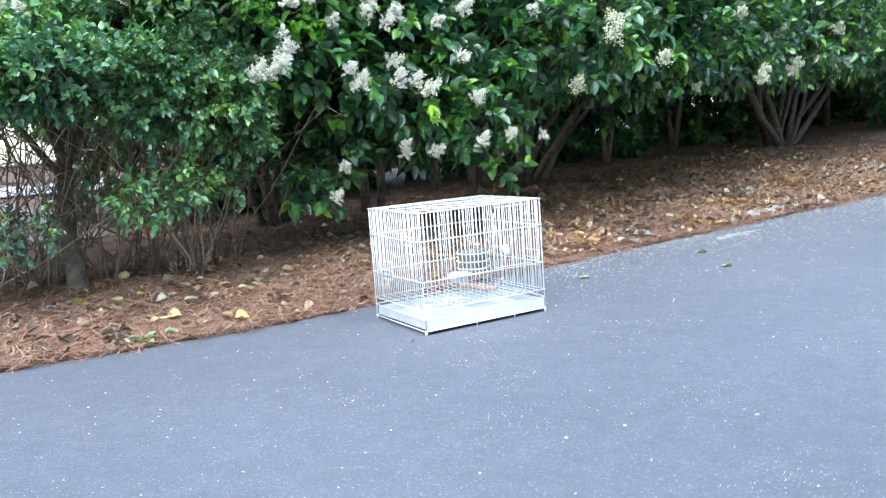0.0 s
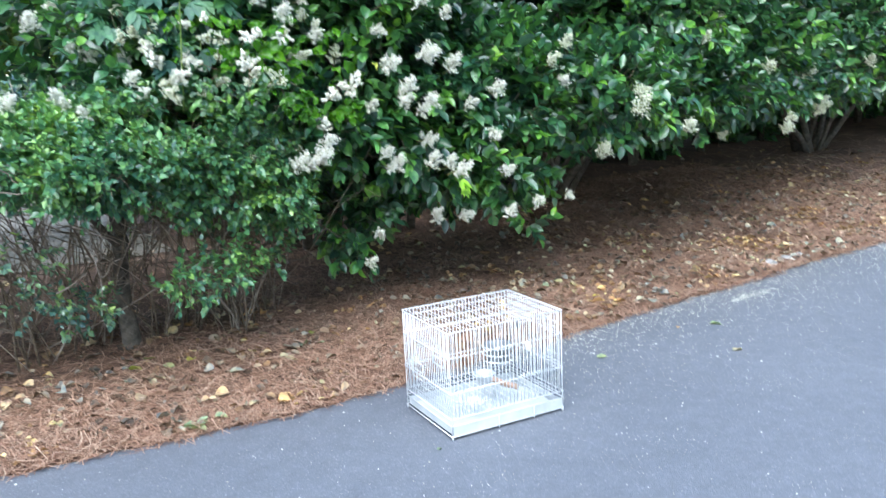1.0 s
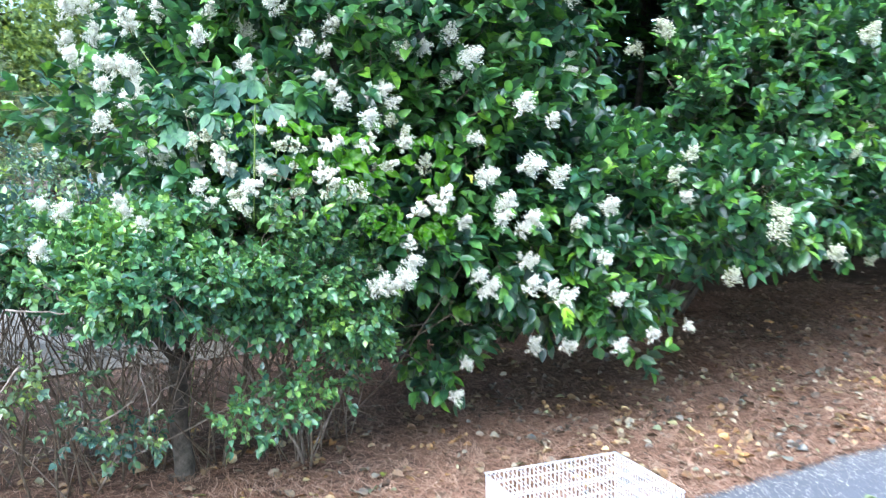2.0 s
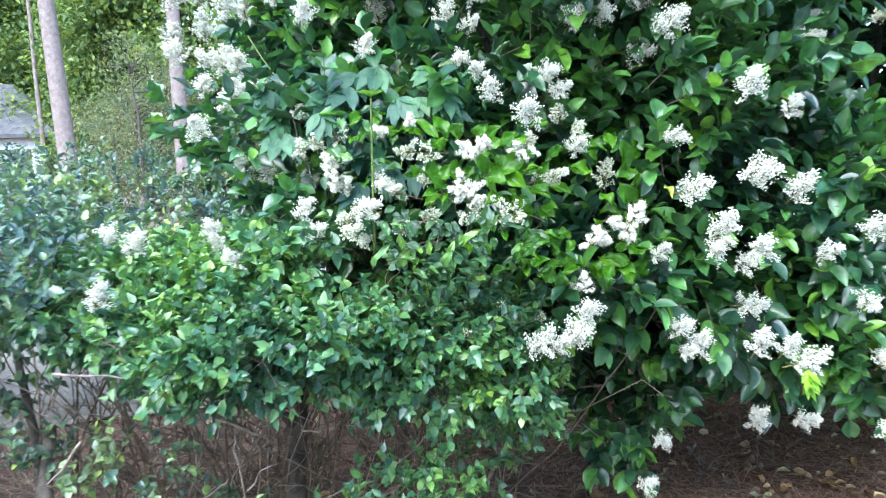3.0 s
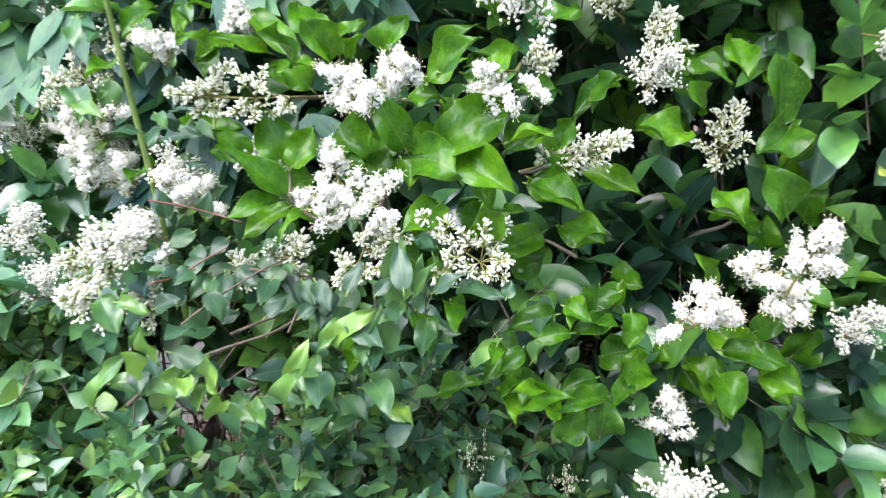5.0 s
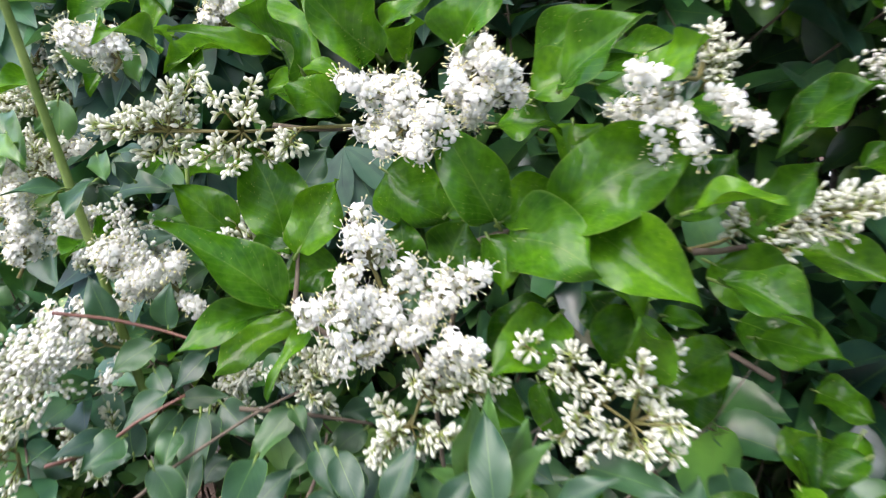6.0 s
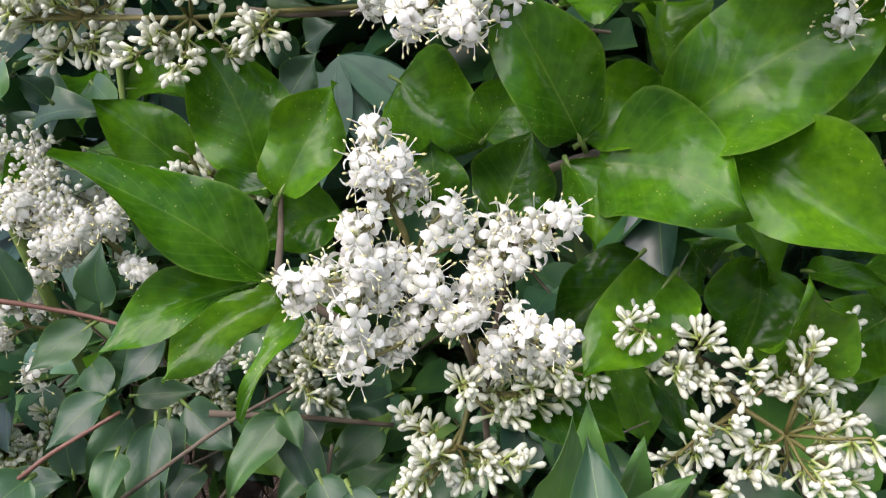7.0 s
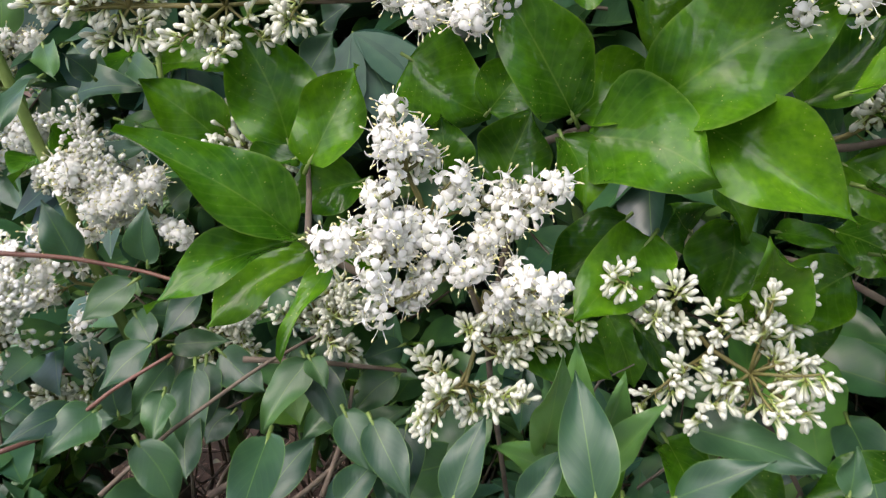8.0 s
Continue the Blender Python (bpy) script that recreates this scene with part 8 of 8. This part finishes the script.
def build_cage():
    r, z0, z1 = 0.0015, 0.2 * CH, CH
    upright = Heap().add(*tube([(0, 0, z0), (0, 0, z1)], [r, r], 6)).mesh("bar", [M_WIRE])
    cross = Heap().add(*tube([(0, 0, z1), (0, CD, z1)], [0.0011, 0.0011], 6)).mesh("bar", [M_WIRE])
    floor_bar = Heap().add(*tube([(0, 0, 0.075), (0, CD, 0.075)], [r, r], 5)).mesh("bar", [M_WIRE])
    nf, ns = 31, 25

    def put(me, x, y, z=0.0):
        ob = part_mesh("bar", me, cage, "", "", False)
        ob.location = (x, y, z)

    for k in range(1, nf):
        x = CW * k / nf
        put(upright, x, 0), put(upright, x, CD)
        if k % 3:
            put(cross, x, 0)
        if k % 2 == 0:
            put(floor_bar, x, 0)
    for k in range(1, ns):
        y = CD * k / ns
        put(upright, 0, y), put(upright, CW, y)
    for x, y in ((0, 0), (CW, 0), (0, CD), (CW, CD)):
        wire("corner_post", (x, y, 0.012), (x, y, z1), 0.0021)
    e = 0.003
    for z, rr in ((z1, 0.0021), (0.77 * CH, 0.0021), (0.44 * CH, 0.0021), (z0, 0.002), (0.135 * CH, 0.0017), (0.013, 0.0021)):
        wire("rail", (-e, -e, z), (CW + e, -e, z), rr)
        wire("rail", (-e, CD + e, z), (CW + e, CD + e, z), rr)
        wire("rail", (-e, -e, z), (-e, CD + e, z), rr)
        wire("rail", (CW + e, -e, z), (CW + e, CD + e, z), rr)
    for f in (0.22, 0.5, 0.78):
        wire("rail", (0, CD * f, z1 + e), (CW, CD * f, z1 + e), 0.0017)
    for f in (0.4, 0.72):
        wire("tray_guide", (CW * f, -0.006, 0.004), (CW * f, -0.006, 0.135 * CH), 0.002)
    for x, y in ((0, 0), (CW, 0), (0, CD), (CW, CD)):
        wire("foot", (x, y, 0.0), (x, y, 0.016), 0.004, 8)

    def door(name, x, y0, y1, za, zb):
        h = Heap()
        for a, b in (((x, y0, za), (x, y1, za)), ((x, y0, zb), (x, y1, zb)), ((x, y0, za), (x, y0, zb)), ((x, y1, za), (x, y1, zb)), ((x, y0, (za + zb) / 2), (x, y1, (za + zb) / 2))):
            h.add(*tube([a, b], [0.0018, 0.0018], 6))
        part_mesh(name, h.mesh(name, [M_WIRE]), cage, "small wire lift door", "", False)

    door("feeder_door", -0.006, 0.03, 0.11, 0.66 * CH, 0.8 * CH)
    door("feeder_door", -0.006, 0.2, 0.29, 0.4 * CH, 0.56 * CH)
    door("feeder_door", CW + 0.006, 0.03, 0.11, 0.74 * CH, 0.86 * CH)
    door("feeder_door", CW + 0.006, 0.03, 0.11, 0.4 * CH, 0.54 * CH)
    h = Heap()
    for a, b in (((0.27, -0.006, 0.46 * CH), (0.27, -0.006, 0.97 * CH)), ((0.41, -0.006, 0.46 * CH), (0.41, -0.006, 0.97 * CH)), ((0.27, -0.006, 0.46 * CH), (0.41, -0.006, 0.46 * CH)), ((0.27, -0.006, 0.97 * CH), (0.41, -0.006, 0.97 * CH))):
        h.add(*tube([a, b], [0.0018, 0.0018], 6))
    part_mesh("front_door", h.mesh("front_door", [M_WIRE]), cage, "hinged wire front door", "", False)
    part_mesh("clip", Heap().add(*tube([(0.27, -0.01, 0.985 * CH), (0.27, -0.012, 0.93 * CH)], [0.004, 0.003], 6)).mesh("clip", [M_HOOK]), cage, "dark steel door clip", "", False)

    # tray: open box with a rounded front lip
    bm = bmesh.new()
    t = 0.003
    box(bm, 0.006, 0.006, 0.014, CW - 0.006, CD - 0.006, 0.018)
    box(bm, 0.004, -0.004, 0.014, CW - 0.004, t - 0.002, 0.05)
    box(bm, 0.004, CD - 0.008, 0.0181, CW - 0.004, CD - 0.005, 0.045)
    box(bm, 0.003, 0.0015, 0.0181, 0.006, CD - 0.0085, 0.045)
    box(bm, CW - 0.006, 0.0015, 0.0181, CW - 0.003, CD - 0.0085, 0.045)
    bmesh.ops.bevel(bm, geom=list(bm.edges), offset=0.001, segments=1, affect="EDGES")
    part("tray", bm, M_TRAY, cage, "white plastic slide-out tray")
    bm = bmesh.new()
    box(bm, 0.01, 0.01, 0.0185, CW - 0.01, CD - 0.012, 0.0195)
    part("tray_liner", bm, M_PAPER, cage, "stained paper tray liner")
    rng = np.random.default_rng(9)
    h = Heap()
    for _ in range(60):
        c = np.array([0.15 + rng.normal(0, 0.025), 0.09 + rng.normal(0, 0.02), 0.078])
        h.add(*tube([c, c + rng.normal(0, 0.006, 3) * (1, 1, 0.4) + (0, 0, 0.004)], [0.004, 0.003], 5))
    part_mesh("seed", h.mesh("seed", [M_SEED]), cage, "heap of pale seed husks on the grate", "stuff", False)

    def cup(x, y, z, rad, tall, mat, label, rings=(0.9,)):
        v, tt, _ = revolve([(0.0, rad * 0.75), (tall * 0.05, rad * 0.8), (tall, rad), (tall * 1.04, rad * 1.06), (tall, rad * 0.93), (tall * 0.12, rad * 0.74)], 20)
        v2 = v + np.array([x, y, z])
        ob = part_mesh("food_cup", Heap().add(v2, tt).mesh("food_cup", [mat]), cage, label, "", False)
        ang = np.linspace(0, 2 * np.pi, 21)
        ring = np.stack([x + rad * 1.1 * np.cos(ang), y + rad * 1.1 * np.sin(ang), np.full(21, z + tall * 0.9)], 1)
        for f in rings:
            part_mesh("cup_ring", Heap().add(*tube(ring - np.array([0, 0, tall * (0.9 - f)]), np.full(21, 0.0024), 5, False)).mesh("cup_ring", [M_WIRE]), ob, "white wire cup ring", "", False)

    cup(0.375, 0.3, 0.13, 0.055, 0.065, M_CUP, "dark grey plastic food cup held in white wire rings", (0.1, 0.5, 0.95))
    cup(0.232, 0.17, 0.118, 0.036, 0.03, M_TRAY, "white plastic food cup")
    bm = bmesh.new()
    bmesh.ops.create_icosphere(bm, subdivisions=2, radius=0.02)
    for v in bm.verts:
        v.co = Vector((v.co.x * 0.5, v.co.y * 1.1, v.co.z)) * (1 + 0.12 * math.sin(190 * v.co.y) * math.sin(160 * v.co.z)) + Vector((CW - 0.012, 0.2, 0.2))
    part("mineral_block", bm, M_SEED, cage, "pale pecked mineral block clipped to the side bars", True)
    for a, b, rr in (((0.29, 0.27, 0.088), (0.345, 0.12, 0.082), 0.0115),):
        part_mesh("perch", Heap().add(*tube(bent(a, b, 0, rng, 6, 0.001), np.full(6, rr), 9)).mesh("perch", [M_PERCH]), cage, "chewed brown wooden perch", "", False)


build_cage()


# ---- pines, woods and house behind the hedge ----
def build_pine(foot, top, r, seed):
    rng = np.random.default_rng(seed)
    tree = empty("pine_tree", foot, "tall straight pine with pale grey-pink scaly bark", "tree", "pines behind the hedge")
    pts = bent(np.array(foot) - np.array([0, 0, 0.2]), np.array(top), 0, rng, 14, 0.02)
    v, t = tube(pts, r * np.linspace(1.12, 0.35, 14), 14)
    part_mesh("trunk", Heap().add(v, t).mesh("trunk", [M_PINE]), tree)
    h, hb = Heap(), Heap()
    for _ in range(26):
        k = rng.uniform(0.55, 0.98)
        c = np.array([np.interp(k, np.linspace(0, 1, 14), pts[:, j]) for j in range(3)])
        a = rng.uniform(0, 6.28)
        e = c + np.array([math.cos(a), math.sin(a), 0.25]) * rng.uniform(0.8, 2.6) * (1.25 - k)
        hb.add(*tube(bent(c, e, 0.05, rng, 5, 0.03), np.linspace(0.05, 0.015, 5), 5))
        m = 110
        P = c + (e - c) * rng.uniform(0.4, 1.1, (m, 1)) + rng.normal(0, 0.22, (m, 3))
        leaf_heap(h, P, rng.normal(0, 1, (m, 3)) + np.array([0, 0, 0.3]), rng.normal(0, 1, (m, 3)), rng.uniform(0.2, 0.34, m), rng.uniform(0.02, 0.04, m), LANCE, rng)
    part_mesh("limb", hb.mesh("limb", [M_PINE]), tree)
    part_mesh("crown", h.mesh("crown", [M_WOODS]), tree, kind="stuff")


def yonder(bearing, far):
    """Plan place at a bearing (degrees left of +y) and a distance in metres from the drive."""
    a = math.radians(bearing)
    q = np.array([0.2 - far * math.sin(a), 1.5 + far * math.cos(a)]) / K - ORIGIN
    return float(q @ ALONG), float(q @ INTO)


def stand_pine(bearing, far, lean, r, seed):
    s, n = yonder(bearing, far)
    s2, n2 = yonder(bearing + lean, far)
    build_pine(tuple(ground_at(s, n)), tuple(H(s2, n2, 17.0)), r, seed)


stand_pine(51.5, 24.0, 2.8, 0.235, 71)
stand_pine(44.7, 25.0, 0.4, 0.215, 72)
stand_pine(53.0, 33.0, 1.0, 0.085, 73)


def build_tree(s, n, tall, wide, seed, low, leaves=13000, size=0.27, label="leafy green tree, of the woods or added unseen for shade", foliage=None):
    rng = np.random.default_rng(seed)
    g = ground_at(s, n)
    tree = empty("woodland_tree", tuple(g), label, "tree", "woodland trees")
    top = g + np.array([rng.normal(0, 0.5), rng.normal(0, 0.5), tall])
    pts = bent(g - np.array([0, 0, 0.1]), top, 0, rng, 10, 0.08)
    r = 0.012 * tall + 0.03
    part_mesh("trunk", Heap().add(*tube(pts, np.linspace(r, r * 0.2, 10), 9)).mesh("trunk", [M_BARK]), tree)
    h, hb = Heap(), Heap()
    k = 34
    for j in range(k):
        f = rng.uniform(low, 1.0)
        c = g + (top - g) * f
        a = rng.uniform(0, 6.28)
        reach = wide * rng.uniform(0.35, 1.0) * (1.1 - 0.6 * f)
        e = c + np.array([math.cos(a) * reach, math.sin(a) * reach, rng.uniform(-0.3, 0.8)])
        hb.add(*tube(bent(c, e, 0.1, rng, 5, 0.06), np.linspace(r * 0.35, 0.012, 5), 5))
        m = leaves // k
        P = e + rng.normal(0, 1, (m, 3)) * np.array([0.55, 0.55, 0.38]) * wide * 0.33
        leaf_heap(h, P, rng.normal(0, 1, (m, 3)) + np.array([0, 0, -0.3]), rng.normal(0, 0.7, (m, 3)) + np.array([0, 0, 1.0]), rng.uniform(0.6, 1.3, m) * size, rng.uniform(0.22, 0.34, m) * size, SIMPLE, rng)
    part_mesh("limb", hb.mesh("limb", [M_BARK]), tree)
    part_mesh("crown", h.mesh("crown", [foliage or M_WOODS]), tree, kind="stuff")


WOODS = ((38, 30, 11, 3.4, 0.2), (41, 37, 13, 4.0, 0.1), (43, 32, 11, 3.4, 0.15), (46.5, 33, 11, 3.2, 0.2), (49, 36, 13, 3.6, 0.1), (51, 42, 14, 4.2, 0.1), (54, 44, 15, 4.5, 0.2), (57, 46, 15, 4.6, 0.15), (60, 42, 14, 4.4, 0.1), (64, 40, 13, 4.4, 0.1),
         (69, 38, 12, 4.0, 0.1), (36, 40, 13, 4.4, 0.1), (31, 36, 12, 4.2, 0.1), (26, 32, 11, 4.0, 0.1), (47, 46, 16, 5.0, 0.05), (52.5, 50, 17, 5.2, 0.05), (20, 28, 11, 3.6, 0.2))
for q, (bearing, far, tall, wide, low) in enumerate(WOODS):
    build_tree(*yonder(bearing, far), tall, wide, 81 + q, low)
for q, (bearing, far, tall, wide) in enumerate(((47.4, 27, 4.6, 1.8), (48.9, 29, 3.8, 1.7), (46.2, 28, 4.2, 1.7), (43.0, 30, 3.6, 1.6), (50.0, 32, 3.2, 1.4), (40.5, 28, 3.6, 1.7))):
    build_tree(*yonder(bearing, far), tall, wide, 95 + q, 0.15, 9000, 0.075, "feathery grey-green understorey shrub", M_FEATHER)


# unseen trees added across the drive and over the bed's far end, for shade
for q, (s, n, tall, wide, low) in enumerate(((-7.5, -9.5, 9, 3.4, 0.12), (-2.5, -10.5, 10, 3.6, 0.1), (3.0, -10.0, 9, 3.4, 0.12), (8.5, -9.0, 10, 3.6, 0.1), (14.0, -8.0, 10, 3.8, 0.1), (9.5, 4.6, 11, 4.6, 0.34), (13.5, 3.8, 11, 4.6, 0.3))):
    build_tree(s, n, tall, wide, 130 + q, low, 5000)


def build_house():
    m_wall = two_tone("white_siding", (0.58, 0.6, 0.63), (0.7, 0.71, 0.73), 3.0, 0.7, 0.1, 0.003)
    m_roof = two_tone("grey_shingle", (0.07, 0.072, 0.08), (0.14, 0.145, 0.155), 5.0, 0.9, 0.5, 0.01, fine=40.0)
    m_dark = two_tone("dark_window_glass", (0.03, 0.035, 0.04), (0.06, 0.065, 0.07), 2.0, 0.15, 0.0)
    base = H(*yonder(53.0, 34.0), 0.62)
    house = empty("house", base, "low white house with grey shingle roof behind the pines", "house")
    house.matrix_basis = Matrix.Translation(base) @ pose(0, 0, 0, 0, 0, math.degrees(math.atan2(ALONG[1], ALONG[0])) + 180)
    wide, deep, tall = 9.0, 6.0, 3.0
    bm = bmesh.new()
    box(bm, 0, -deep, -0.3, wide, 0, tall)
    part("wall", bm, m_wall, house, "white siding wall")
    bm = bmesh.new()
    o = 0.4
    ridge = tall + 2.1
    low, th = tall - 0.1, 0.14
    v = [bm.verts.new(c) for c in ((-o, o, low), (wide + o, o, low), (wide - 1.5, -deep / 2, ridge), (1.5, -deep / 2, ridge), (-o, -deep - o, low), (wide + o, -deep - o, low),
                                   (-o, o, low - th), (wide + o, o, low - th), (-o, -deep - o, low - th), (wide + o, -deep - o, low - th))]
    for f in ((0, 1, 2, 3), (5, 4, 3, 2), (4, 0, 3), (1, 5, 2), (6, 7, 1, 0), (7, 9, 5, 1), (9, 8, 4, 5), (8, 6, 0, 4), (8, 9, 7, 6)):
        bm.faces.new([v[i] for i in f])
    bmesh.ops.recalc_face_normals(bm, faces=list(bm.faces))
    part("roof", bm, m_roof, house, "grey shingle hip roof")
    for x0, x1, z0, z1 in ((0.5, 3.6, 0.0, 2.35), (4.6, 5.8, 1.1, 2.3), (7.0, 8.2, 1.1, 2.3)):
        bm = bmesh.new()
        box(bm, x0, 0.005, z0, x1, 0.03, z1)
        w = part("window", bm, m_dark, house, "dark glazed opening")
        bm = bmesh.new()
        for a in ((x0 - 0.1, z0, x0, z1), (x1, z0, x1 + 0.1, z1), (x0 - 0.1, z1, x1 + 0.1, z1 + 0.1)):
            box(bm, a[0], 0.005, a[1], a[2], 0.06, a[3])
        part("frame", bm, m_wall, w, "white trim")


build_house()
